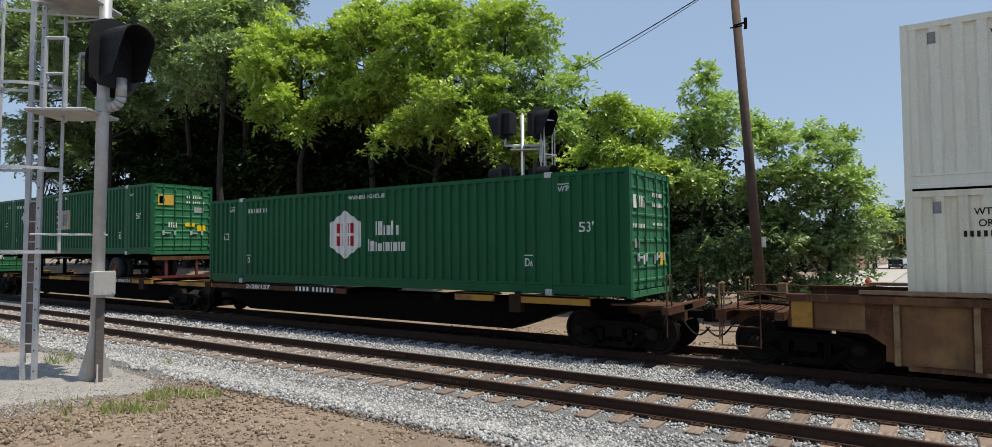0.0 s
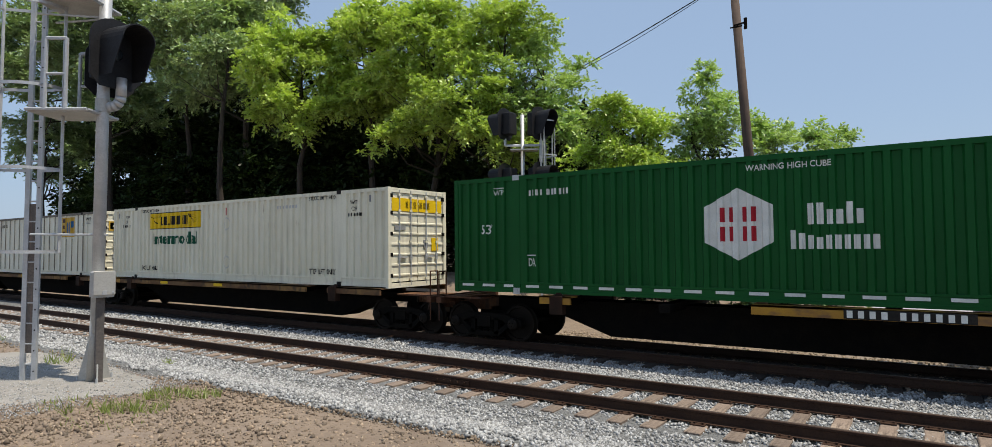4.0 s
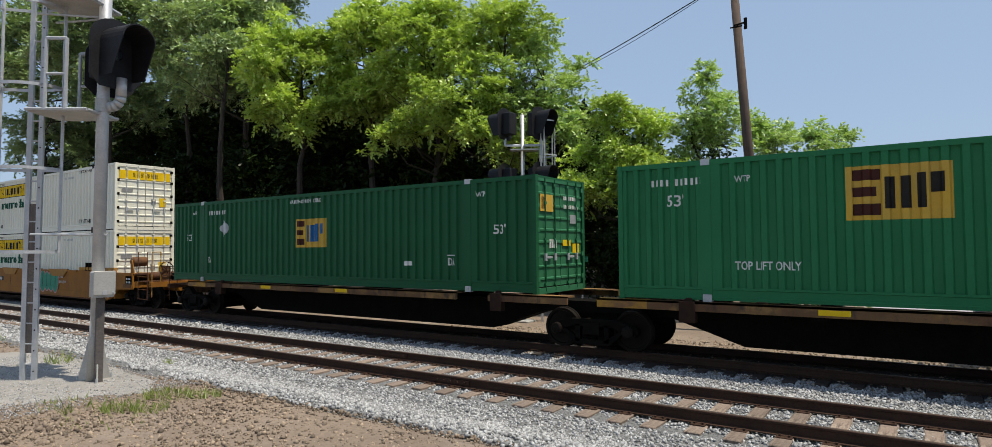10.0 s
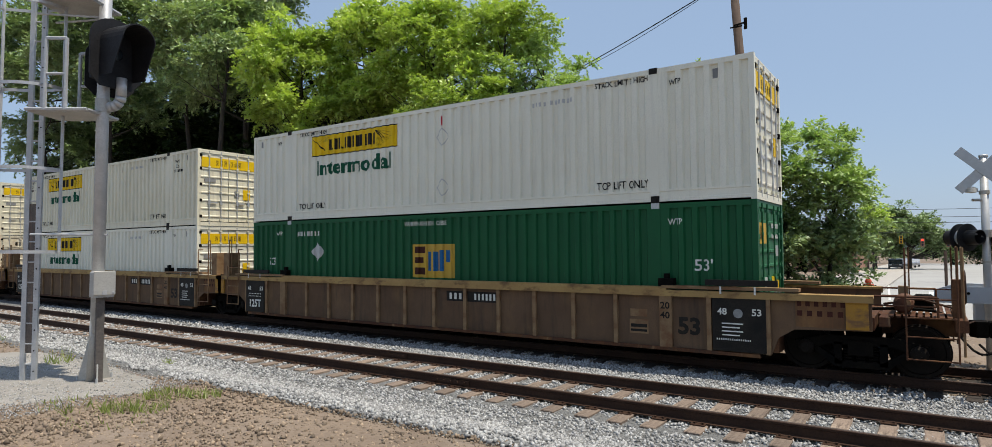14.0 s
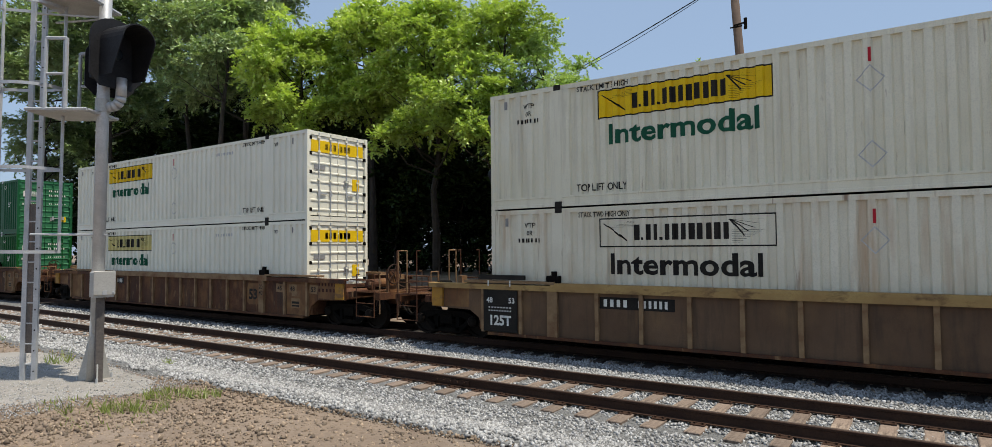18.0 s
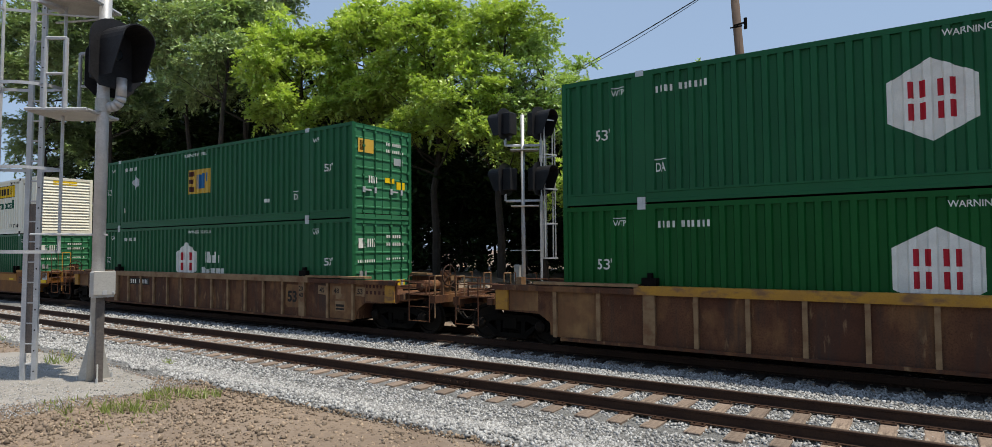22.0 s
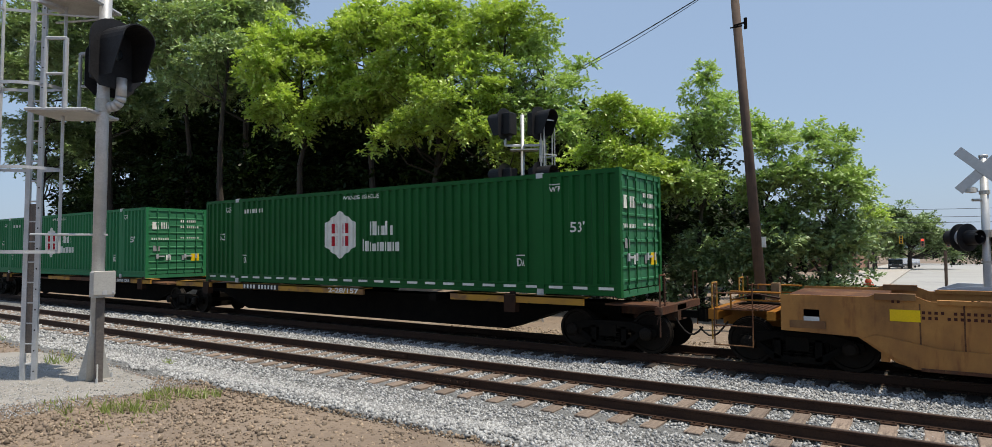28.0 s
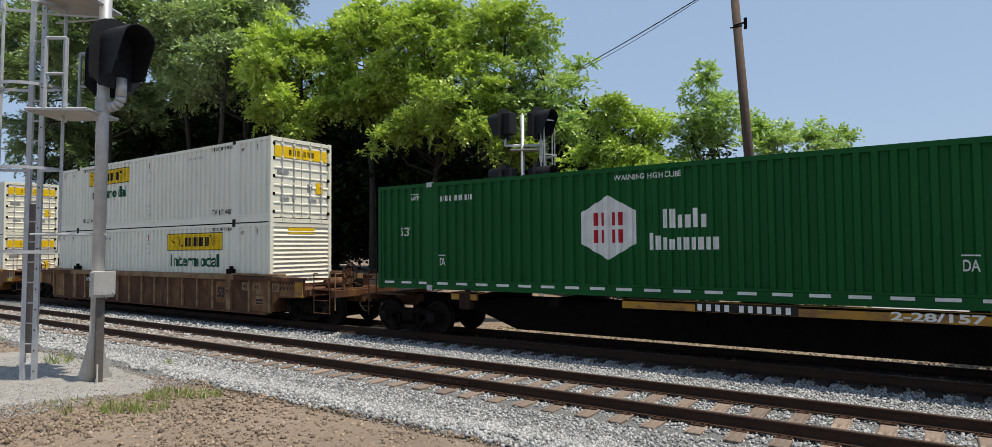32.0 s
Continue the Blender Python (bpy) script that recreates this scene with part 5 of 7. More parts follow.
def ribbed_well(label, fore=True, aft=True, number=-2.5, plates=False, graffiti=False):
    """Brown 53-foot well unit with upright posts on its sides. x = 0 at its middle."""
    c = thing("well_car", label, "rail car", "well cars")
    sheet, chord_paint, step, wide_x = ("umber", "chord_tan", 1.03, 6.27) if plates else ("brown", "yellow_edge" if graffiti else "tan_post", 1.0, 5.98)
    for s in (-1, 1):
        o = lambda a, b: sorted((s * a, s * b))
        y0, y1 = o(1.36, 1.40)
        side = [(-8.0, 0.28), (8.0, 0.28), (8.30, 0.30), (8.42, 0.62), (8.70, 0.80), (9.95, 0.84), (9.95, 1.44), (-9.95, 1.44), (-9.95, 0.84), (-8.70, 0.80), (-8.42, 0.62), (-8.30, 0.30)]
        part("side_sheet", Mb().prism(side, y0, y1), sheet, c)
        chord = [(1.30, 1.42), (1.47, 1.42), (1.47, 1.34), (1.50, 1.34), (1.50, 1.46), (1.49, 1.53), (1.30, 1.53)]
        part("top_chord", Mb().prism([(s * d, z) for d, z in chord], -6.3, 6.3, "x"), chord_paint, c)
        for q in (-1, 1):
            part("end_chord", Mb().prism([(s * d, z if z < 1.5 else 1.47) for d, z in chord], min(q * 6.3, q * 9.98), max(q * 6.3, q * 9.98), "x"), "chord_tan" if plates else "brown", c)
        part("bottom_sill", Mb().box(-8.1, 8.1, *o(1.30, 1.47), 0.22, 0.29), "brown", c)
        for px in (-wide_x, wide_x):
            part("wide_post", Mb().box(px - 0.13, px + 0.13, *o(1.39, 1.48), 0.29, 1.34), "tan_post", c)
            part("locking_bracket", Mb().box(px - 0.16, px + 0.16, *o(1.24, 1.45), 1.53, 1.70).box(px - 0.05, px + 0.05, *o(1.30, 1.40), 1.70, 1.80), "dark_steel", c)
        post = Mb().box(-0.045, 0.045, *o(1.39, 1.465), 0.29, 1.34).mesh("side_post")
        for k in range(11):
            p = part("side_post", post, "tan_post", c)
            p.location = (step * (k - 5), 0, 0)
        for q in (-1, 1):
            for a, b in ((7.22, 8.18), (8.72, 9.52)):
                a, b = sorted((q * a, q * b))
                part("weathered_panel", Mb().box(a, b, *o(1.395, 1.403), 0.31 if abs(a) + abs(b) < 16 else 0.86, 1.34), "rusty_tan", c)
        for px in (-7.15, 7.15, -8.25, 8.25):
            p = part("side_post", post, sheet, c)
            p.location = (px, 0, 0)
        for q in (-1, 1):
            a, b = sorted((q * 6.2, q * 8.8))
            part("walkway_plate", Mb().box(a, b, *o(1.22, 1.50), 1.50, 1.56), "tan_post", c)
            a, b = sorted((q * 9.55, q * 9.9))
            part("jacking_post", Mb().box(a, b, *o(1.38, 1.46), 0.86, 1.40), "yellow_edge", c)
    part("well_floor", Mb().box(-8.25, 8.25, -1.36, 1.36, 0.26, 0.33), "dark_steel", c)
    for q in (-1, 1):
        a, b = sorted((q * 8.3, q * 9.98))
        part("bolster_box", Mb().box(a, b, -1.36, 1.36, 0.86, 1.08).box(min(q * 8.3, q * 8.42), max(q * 8.3, q * 8.42), -1.36, 1.36, 0.33, 1.2), "brown", c)
        if (fore and q > 0) or (aft and q < 0):
            platform_end(c, q * 9.95, q, "brown", plates, q > 0)
            coupler(c, q * 11.2, q)
            bogie(c, q * 9.73)
        else:
            part("articulation_arm", Mb().box(min(q * 9.9, q * 10.0), max(q * 9.9, q * 10.0), -1.3, 1.3, 0.8, 1.5), "brown", c)
            for s in (-1, 1):
                o = lambda a, b: sorted((s * a, s * b))
                part("end_post", Mb().cbox(min(q * 9.26, q * 9.60), max(q * 9.26, q * 9.60), *o(1.02, 1.44), 1.44, 2.26, 0.012), "tan_post", c)
                lad = Mb().path([(q * 8.58, s * 1.53, 0.50), (q * 8.58, s * 1.53, 2.38), (q * 8.58, s * 1.36, 2.38)], 0.017, 6).path([(q * 9.22, s * 1.53, 0.50), (q * 9.22, s * 1.53, 1.80)], 0.017, 6)
                for z in (0.52, 0.83, 1.13, 1.45, 1.76):
                    lad.path([(q * 8.58, s * 1.53, z), (q * 9.22, s * 1.53, z)], 0.015, 6)
                part("end_ladder", lad, "tan_post", c, "yellowed steel end ladder")
                part("hand_loop", Mb().path([(q * 9.10, s * 1.45, 1.5), (q * 9.10, s * 1.45, 2.70), (q * 9.23, s * 1.45, 2.70), (q * 9.23, s * 1.45, 1.5)], 0.018, 6), "tan_post", c)
    y = -1.405
    face_mark(c, shapes([[(0.0, 0.10), (0.12, 0), (0.62, 0.02), (0.72, 0.14), (0.70, 0.72), (0.10, 0.74), (0.02, 0.60)]]), 6.38 if plates else 5.11, 0.40 if plates else 0.52, y + 0.002, sheet if plates else "rusty_tan", "faded_patch")
    face_mark(c, words("53", 0.34, 0.46, 0.05), 6.50 if plates else 5.22, 0.58 if plates else 0.72, y - 0.006, "m_black")
    for t, px in (("20", wide_x - 0.11), ("40", wide_x - 0.11)):
        face_mark(c, words(t, 0.14, 0.20, 0.03), px, 1.08 if t == "20" else 0.88, -1.485, "m_black")
    for t, px in () if plates else (("45", 6.75), ("48", 7.40), ("53", 8.40)):
        face_mark(c, shapes([[(-0.08, -0.05), (0.30, -0.07), (0.32, 0.20), (-0.06, 0.22)]]), px, 1.05, -1.4045, "tan_post", "faded_patch")
        face_mark(c, words(t, 0.15, 0.22, 0.03), px, 1.05, -1.407, "m_black")
    face_mark(c, shapes([rect(0, 1.7, 0, 0.26)]), number - 0.1, 1.0, y, "m_black", "number_panel")
    face_mark(c, shapes(bars(0, 0.62, 0, 0.16, 4) + bars(0.8, 1.5, 0, 0.16, 6)), number, 1.05, y - 0.003, "m_white", "number_bars")
    face_mark(c, shapes([rect(0, 0.42, 0, 0.30), rect(0.02, 0.40, 0.36, 0.52)]), 5.45 if plates else 7.45, 0.52, y, "tan_post", "stencil_plate")
    face_mark(c, shapes([rect(0, 0.36, 0, 0.05), rect(0, 0.36, 0.09, 0.16)]), 5.48 if plates else 7.48, 0.56, y - 0.003, "m_black", "stencil_bars")
    face_mark(c, shapes(bars(0, 1.0, 0, 0.10, 6) + bars(0, 1.0, 0.18, 0.10, 7)), 8.75, 1.06, y, "m_brown", "stencil_bars")
    if plates:
        for q in (-1, 1):
            px = min(q * 7.22, q * 8.22)
            face_mark(c, shapes([rect(0, 1.0, 0, 1.06)]), px, 0.31, -1.472, "m_black", "black_panel")
            part("black_cap", Mb().box(px - 0.12, px + 1.22, -1.512, -1.44, 1.585, 1.70), "m_black", c)
            for e in (0.16, 0.80):
                face_mark(c, shapes([rect(0, 0.035, 0, 0.15)]), px + e, 1.42, -1.515, "m_white", "position_mark")
            for t, e in (("48", 0.10), ("53", 0.74)):
                face_mark(c, words(t, 0.13, 0.18, 0.03), px + e, 1.02, -1.476, "m_white")
            if q > 0:
                ring = [(0.49 + 0.09 * math.cos(math.tau * k / 16), 0.74 + 0.09 * math.sin(math.tau * k / 16)) for k in range(16)]
                face_mark(c, shapes([ring]), px, 0.31, -1.476, "m_grey", "round_badge")
                for k in range(4):
                    face_mark(c, shapes([rect(0.18, 0.52 + 0.06 * (k % 2), 0.30 + 0.075 * k, 0.325 + 0.075 * k)]), px, 0.31, -1.476, "m_white", "stencil_bar")
                face_mark(c, shapes(bars(0.08, 0.74, 0.21, 0.035, 16)), px, 0.31, -1.476, "m_white", "stencil_bars")
            else:
                face_mark(c, words("125T", 0.24, 0.66, 0.05), px + 0.16, 0.48, -1.476, "m_white")
                face_mark(c, shapes(bars(0.16, 0.86, 0.50, 0.03, 9) + bars(0.16, 0.86, 0.58, 0.03, 8)), px, 0.31, -1.476, "m_white", "stencil_bars")
    if graffiti:
        rng = random.Random(8)
        polys = []
        for k in range(9):
            a = [(0.32 * k + rng.uniform(0, 0.1), rng.uniform(0, 0.12)), (0.32 * k + 0.05, 0.24), (0.32 * k + 0.22, rng.uniform(0.2, 0.3)), (0.32 * k + 0.16, rng.uniform(0, 0.1))]
            polys.append(a)
        face_mark(c, shapes(polys), 1.6, 0.75, y, "silver", "spray_paint_marks")
    return c


def smooth_well(label, half=8.075, fore=True, aft=True, tag=False, low=False):
    """Orange well car with smooth sloping-ended sides."""
    c = thing("well_car", label, "rail car", "well cars")
    e = half + 1.87
    paint = "orange_brown" if low else "orange" if half > 7 else "orange_rusty"
    mid, high, rise_x = (1.24, 1.40, 6.15) if low else (1.46, 1.62, 5.1) if half > 7 else (1.40, 1.50, half - 0.35)
    cap = 1.40 if low else 1.45
    for s in (-1, 1):
        o = lambda a, b: sorted((s * a, s * b))
        right = [(half - 0.15, 0.28), (half + 0.05, 0.34), (half + 0.62, 0.74), (e, 0.78), (e, cap), (half + 0.45, cap), (half + 0.35, high), (rise_x + 0.15, high), (rise_x - 0.1, mid)]
        side = [(-x, z) for x, z in right[:1]] + right + [(-x, z) for x, z in right[:0:-1]]
        part("side_sheet", Mb().prism(side, *o(1.36, 1.42)), paint, c)
        part("top_chord", Mb().box(-rise_x + 0.2, rise_x - 0.2, *o(1.32, 1.47), mid - 0.04, mid + 0.03), paint, c)
        for q in (-1, 1):
            a, b = sorted((q * (rise_x + 0.1), q * (half + 0.35)))
            part("end_chord", Mb().box(a, b, *o(1.30, 1.47), high - 0.09, high + 0.02), "yellow_edge" if half > 7 and not low else "orange_faded_lit" if low else "rusty_tan", c)
        if low:
            # the stronger light on this upper band is put into its lighter paint
            part("upper_panel", Mb().prism([(s * 1.415, 0.86), (s * 1.43, 0.86), (s * 1.455, mid - 0.05), (s * 1.415, mid - 0.05)], -rise_x, rise_x, "x"), "orange_faded_lit", c)
            for px in (-0.1, 5.55):
                part("yellow_patch", Mb().box(px - 0.25, px + 0.25, *o(1.44, 1.464), 0.90, 0.98), "m_yellow", c)
        belt = [(-half + 0.2, 0.26), (half - 0.2, 0.26), (half + 0.55, 0.72), (half + 0.35, 0.80), (half - 0.6, 0.62), (half - 2.6, 0.56), (-half + 2.6, 0.56), (-half + 0.6, 0.62), (-half - 0.35, 0.80), (-half - 0.55, 0.72)]
        part("side_belt", Mb().prism(belt, *o(1.41, 1.455)), paint, c)
        for px in (0.0,) if low else (-2.86, 0.1, 2.95) if half > 7 else (0.0,):
            part("hanging_plate", Mb().prism([(px - 1.05, mid + 0.07), (px + 1.05, mid + 0.07), (px + 0.62, mid - 0.26), (px - 0.62, mid - 0.26)], *o(1.41, 1.475)), "orange_faded_lit", c)
        for px in (-5.98, 5.98) if half > 7 else (-4.3, 4.3):
            lb = part("locking_bracket", Mb().box(px - 0.17, px - 0.10, *o(1.26, 1.47), mid + 0.03, mid + 0.38).box(px + 0.10, px + 0.17, *o(1.26, 1.47), mid + 0.03, mid + 0.38).box(px - 0.10, px + 0.10, *o(1.26, 1.30), mid + 0.03, mid + 0.36), "dark_steel", c)
            part("lock_block", Mb().cbox(px - 0.08, px + 0.08, *o(1.31, 1.42), mid + 0.06, mid + 0.26, 0.02), "rusty_tan", lb)
        for px in [half * k for k in (-0.95, -0.85, -0.36, 0.36, 0.85, 0.95)]:
            part("panel_seam", Mb().box(px - 0.012, px + 0.012, *o(1.418, 1.424), 0.60, mid - 0.04), "brown", c)
        part("bottom_flange", Mb().box(-half + 0.3, half - 0.3, *o(1.40, 1.475), 0.235, 0.29), "brown", c)
        for q in (-1, 1):
            a, b = sorted((q * (e - 1.3), q * (e - 0.1)))
            part("end_panel", Mb().prism([(a, 1.06), (b, 1.06), (b, 1.34), (a, 1.28)], *o(1.415, 1.43)), paint, c)
            a, b = sorted((q * (e - 0.75), q * (e - 0.15)))
            part("yellow_patch", Mb().box(a, b, *o(1.425, 1.436), 0.84, 0.98), "m_yellow" if low else "rusty_tan", c)
    part("well_floor", Mb().box(-half - 0.1, half + 0.1, -1.36, 1.36, 0.26, 0.33), "dark_steel", c)
    for q in (-1, 1):
        a, b = sorted((q * (half + 0.2), q * e))
        part("bolster_box", Mb().box(a, b, -1.36, 1.36, 0.84, 1.06).box(min(q * (half + 0.15), q * (half + 0.28)), max(q * (half + 0.15), q * (half + 0.28)), -1.36, 1.36, 0.33, 1.35), paint, c)
        part("end_cover", Mb().box(a, b, -1.40, 1.40, cap - 0.10, cap - 0.05), "brown", c)
        platform_end(c, q * e, q, "orange", half > 7, q > 0)
        coupler(c, q * (e + 1.25), q)
        bogie(c, q * (half + 1.655))
    y = -1.43
    if low:
        face_mark(c, shapes(bars(0, 0.42, 0, 0.15, 3) + bars(0.58, 1.3, 0, 0.15, 5)), -4.0, 0.98, -1.462, "m_brown", "number_bars")
        face_mark(c, shapes(bars(0, 1.5, 0, 0.09, 18, skip=(7, 12))), 2.3, 0.98, -1.462, "m_brown", "stencil_bars")
    else:
        px = -half + (1.83 if half > 7 else 1.29)
        zp = 0.84 if half > 7 else 1.05
        face_mark(c, shapes([rect(0, 0.85, 0, 0.23), rect(0.88, 2.42, 0, 0.23)]), px, zp, y, "m_black", "number_panel")
        face_mark(c, shapes(bars(0.12, 0.72, 0, 0.15, 4) + bars(1.2, 2.3, 0, 0.15, 6)), px, zp + 0.04, y - 0.003, "m_white", "number_bars")
        face_mark(c, shapes(bars(0, 0.16, 0, 0.08, 2) + bars(1.1, 1.26, 0, 0.08, 2) + bars(1.9, 2.06, 0, 0.08, 2)), -half - 0.1, 1.36, y, "m_brown", "stencil_bars")
    if half > 7:
        face_mark(c, words("53", 0.34, 0.42, 0.04), half - 1.55 if low else half - 0.83, 0.76, y - 0.026 if low else y, "m_brown" if low else "m_black")
    face_mark(c, shapes(bars(0, 0.8, 0, 0.08, 9)), 0.9, 1.0, y, "m_brown", "stencil_bars")
    face_mark(c, shapes([rect(0, 0.52, 0, 0.34)]), half + 1.3, 0.98, y, "m_faint" if low else "m_black", "stencil_plate")
    if not low:
        face_mark(c, shapes(bars(0, 0.4, 0, 0.08, 3) + bars(0, 0.4, 0.13, 0.08, 3)), half + 1.36, 1.03, y - 0.003, "m_white", "stencil_bars")
    if half < 7:
        for k in range(2):
            face_mark(c, shapes(bars(0, 1.05, 0, 0.05, 12, skip=(3 + k,))), -5.72, 1.10 + 0.09 * k, y, "m_brown", "stencil_bars")
        for q in (-1, 1):
            face_mark(c, shapes([rect(-0.22, 0.22, 0, 0.20)]), q * 5.96, 1.05, y, "m_yellow", "yellow_patch")
            face_mark(c, shapes([rect(-0.13, 0.13, 0, 0.22)]), q * 7.40, 0.97, y, "m_faint", "stencil_plate")
    if tag:
        for q in (-1, 1):
            res = part("brake_cylinder", Mb().lathe([(-0.30, 0.0), (-0.28, 0.17), (-0.22, 0.205), (0.25, 0.205), (0.30, 0.16), (0.32, 0.0)], (q * (half + 1.42), -0.95, 1.90), "y", 18), "rusty_tan", c, "dusty round brake cylinder", smooth=True)
            part("bracket", Mb().prism([(q * (half + 1.45), 1.40), (q * (half + 1.75), 1.40), (q * (half + 1.55), 1.98), (q * (half + 1.42), 1.98)], -1.30, -1.26), "orange", res)
        rng = random.Random(3)
        blob, inner = [], []
        for k in range(5):
            cx, rx, rz = 0.30 + 0.47 * k, 0.30, 0.46 + 0.04 * math.sin(k * 2)
            ring = [(cx + rx * math.cos(math.tau * i / 14) * (1 + 0.1 * rng.uniform(-1, 1)), 0.5 + rz * math.sin(math.tau * i / 14)) for i in range(14)]
            blob.append([(cx + (p[0] - cx) * 1.16, 0.5 + (p[1] - 0.5) * 1.14) for p in ring])
            inner.append(ring)
        for k, b in enumerate(blob):
            face_mark(c, shapes([b]), 0.5, 0.44, -1.457 - 0.0006 * k, "m_pink", "spray_paint_outline")
        for k, b in enumerate(inner):
            face_mark(c, shapes([b]), 0.5, 0.44, -1.462 - 0.0006 * k, "m_teal", "spray_paint_letters")
            slot = [rect(0.28 + 0.47 * k, 0.33 + 0.47 * k, 0.25, 0.85)]
            face_mark(c, shapes(slot), 0.5, 0.44, -1.467, "m_black", "spray_paint_shading")
        face_mark(c, shapes(bars(0, 0.42, 0.35, 0.12, 4) + bars(0, 0.5, 0.14, 0.14, 4) + bars(0.1, 0.8, -0.1, 0.12, 6)), 3.05, 0.98, -1.462, "silver", "spray_paint_marks")
        face_mark(c, shapes([rect(-0.9, -0.1, 0.1, 0.24), rect(-0.75, -0.6, -0.1, 0.1), rect(-0.4, -0.25, -0.1, 0.1)]), 0.5, 1.0, y - 0.003, "m_paleyellow", "spray_paint_marks")
    return c


def spine_unit(label, length, lead, trail, wide=False, words_on="number", rear=False, swapped=False):
    """Unit of an articulated spine car between two truck centres, x = 0 midway. lead, trail: bogie at that end."""
    c = thing("spine_car", label, "rail car", "spine car units")
    h = length / 2
    deep = [(-h, 0.80), (-h + 1.6, 0.78), (-h + 3.2, 0.24), (h - 3.2, 0.24), (h - 1.6, 0.78), (h, 0.80), (h, 1.05), (-h, 1.05)]
    part("centre_sill", Mb().prism(deep, -0.38, 0.38), "dark_steel", c)
    for k, px in enumerate((-h + 2.35, -h * 0.45, 0.0, h * 0.45, h - 2.35)):
        part("cross_arm", Mb().box(px - 0.12, px + 0.12, -1.42, 1.42, 0.98, 1.16), "dark_steel", c)
    for s in (-1, 1):
        o = lambda a, b: sorted((s * a, s * b))
        runs = ((-h + 0.35, -h + 2.6, "yellow_edge"), (-h + 2.6, 0.6, "brown"), (h - 2.5, h - 0.4, "yellow_edge"), (h - 4.2, h - 3.0, "yellow_edge")) if words_on == "number" else ((-h + 1.6, -h + 2.6, "yellow_edge"), (-1.9, 0.4, "yellow_edge"), (0.4, h - 4.4, "brown"), (h - 4.4, h - 1.6, "yellow_edge"))
        if words_on == "plain":
            runs = ((-h + 0.35, -h + 1.5, "yellow_edge"), (-h + 1.5, h - 3.6, "worn_beam"), (h - 2.6, h - 0.4, "worn_beam"))
            for px in (-h + 5.0, -h + 8.6):
                part("yellow_patch", Mb().box(px - 0.26, px + 0.26, *o(1.49, 1.506), 1.09, 1.19), "m_yellow", c)
        elif rear:
            runs = ((-h + 1.9, -h + 2.7, "yellow_edge"), (h - 11.1, h - 4.6, "yellow_edge"), (h - 4.4, h - 0.4, "yellow_edge"))
        elif swapped:
            runs = ((-h + 0.35, -h + 2.6, "yellow_edge"), (-h + 3.6, -h + 10.3, "yellow_edge"), (h - 4.2, h - 0.4, "yellow_edge"))
        for a, b, col in runs:
            part("edge_beam", Mb().box(a, b, *o(1.43, 1.50), 1.05, 1.235).box(a, b, *o(1.10, 1.50), 1.20, 1.235), col, c)
        for px in (-h + 2.35, h - 2.35):
            part("container_pedestal", Mb().box(px - 0.16, px + 0.16, *o(1.34, 1.54), 0.82, 1.24).prism([(px - 0.10, 1.24), (px + 0.10, 1.24), (px + 0.05, 1.31), (px - 0.05, 1.31)], *o(1.36, 1.40)), "grimy_brown", c)
    if wide:
        for s in (-1, 1):
            part("wheel_deck", Mb().box(-h + 1.0, h - 0.6, *sorted((s * 0.55, s * 1.35)), 1.04, 1.10), "brown", c)
    y = -1.505
    if words_on == "number":
        face_mark(c, words("2-28/157", 0.14, 1.3, 0.04), h - 6.2 if rear else -h + (8.83 if swapped else 4.6), 1.08, y, "m_white")
        face_mark(c, shapes([rect(0, 1.9, 0, 0.175)]), h - 9.54 if rear else -h + (4.55 if swapped else 7.14), 1.055, y, "m_black", "number_panel")
        face_mark(c, shapes(bars(0, 0.7, 0, 0.13, 4) + bars(0.8, 1.8, 0, 0.13, 6)), h - 9.49 if rear else -h + (4.60 if swapped else 7.19), 1.075, y - 0.003, "m_white", "number_bars")
    elif words_on == "words":
        face_mark(c, shapes([rect(0, 3.55, 0, 0.175)]), 2.5, 1.055, y, "m_black", "lettering_panel")
        face_mark(c, words("TWIN 28'-ALL PURPOSE SPINE CAR", 0.115, 3.35, 0.03), 2.6, 1.085, y - 0.003, "m_white")
    for q, has in ((1, lead), (-1, trail)):
        if has == "coupled":
            part("end_platform", Mb().box(min(q * h, q * (h + 1.35)), max(q * h, q * (h + 1.35)), -0.3, 0.3, 0.70, 1.05).box(min(q * (h + 1.2), q * (h + 1.35)), max(q * (h + 1.2), q * (h + 1.35)), -1.35, 1.35, 0.92, 1.08).box(min(q * h, q * (h + 1.2)), max(q * h, q * (h + 1.2)), -1.2, -0.55, 1.06, 1.10), "brown", c)
            for s in (-1, 1):
                part("grab_iron", Mb().path([(q * (h + 1.3), s * 1.3, 0.45), (q * (h + 1.3), s * 1.3, 1.75), (q * (h + 1.3), s * 1.0, 1.75), (q * (h + 1.3), s * 1.0, 1.05)], 0.018, 6), "brown", c)
            coupler(c, q * (h + 1.3), q)
        if has in ("coupled", "shared"):
            bogie(c, q * h)
    return c


def place(src, used, m, **tags):
    """The thing itself the first time, a copy after that."""
    if src in used:
        src = copy_thing(src, m)
    else:
        used.add(src)
        src.matrix_basis = m
    return tagged(src, **tags)


# ---- the train ----
def run(t):
    """How far the train has gone since the start."""
    return 12.6101382 * t - 0.0127019635 * t * t + 0.0000272186752 * t ** 3


moving = []
used = set()
DECK, WELL, UPPER = 1.235, 0.385, 3.283

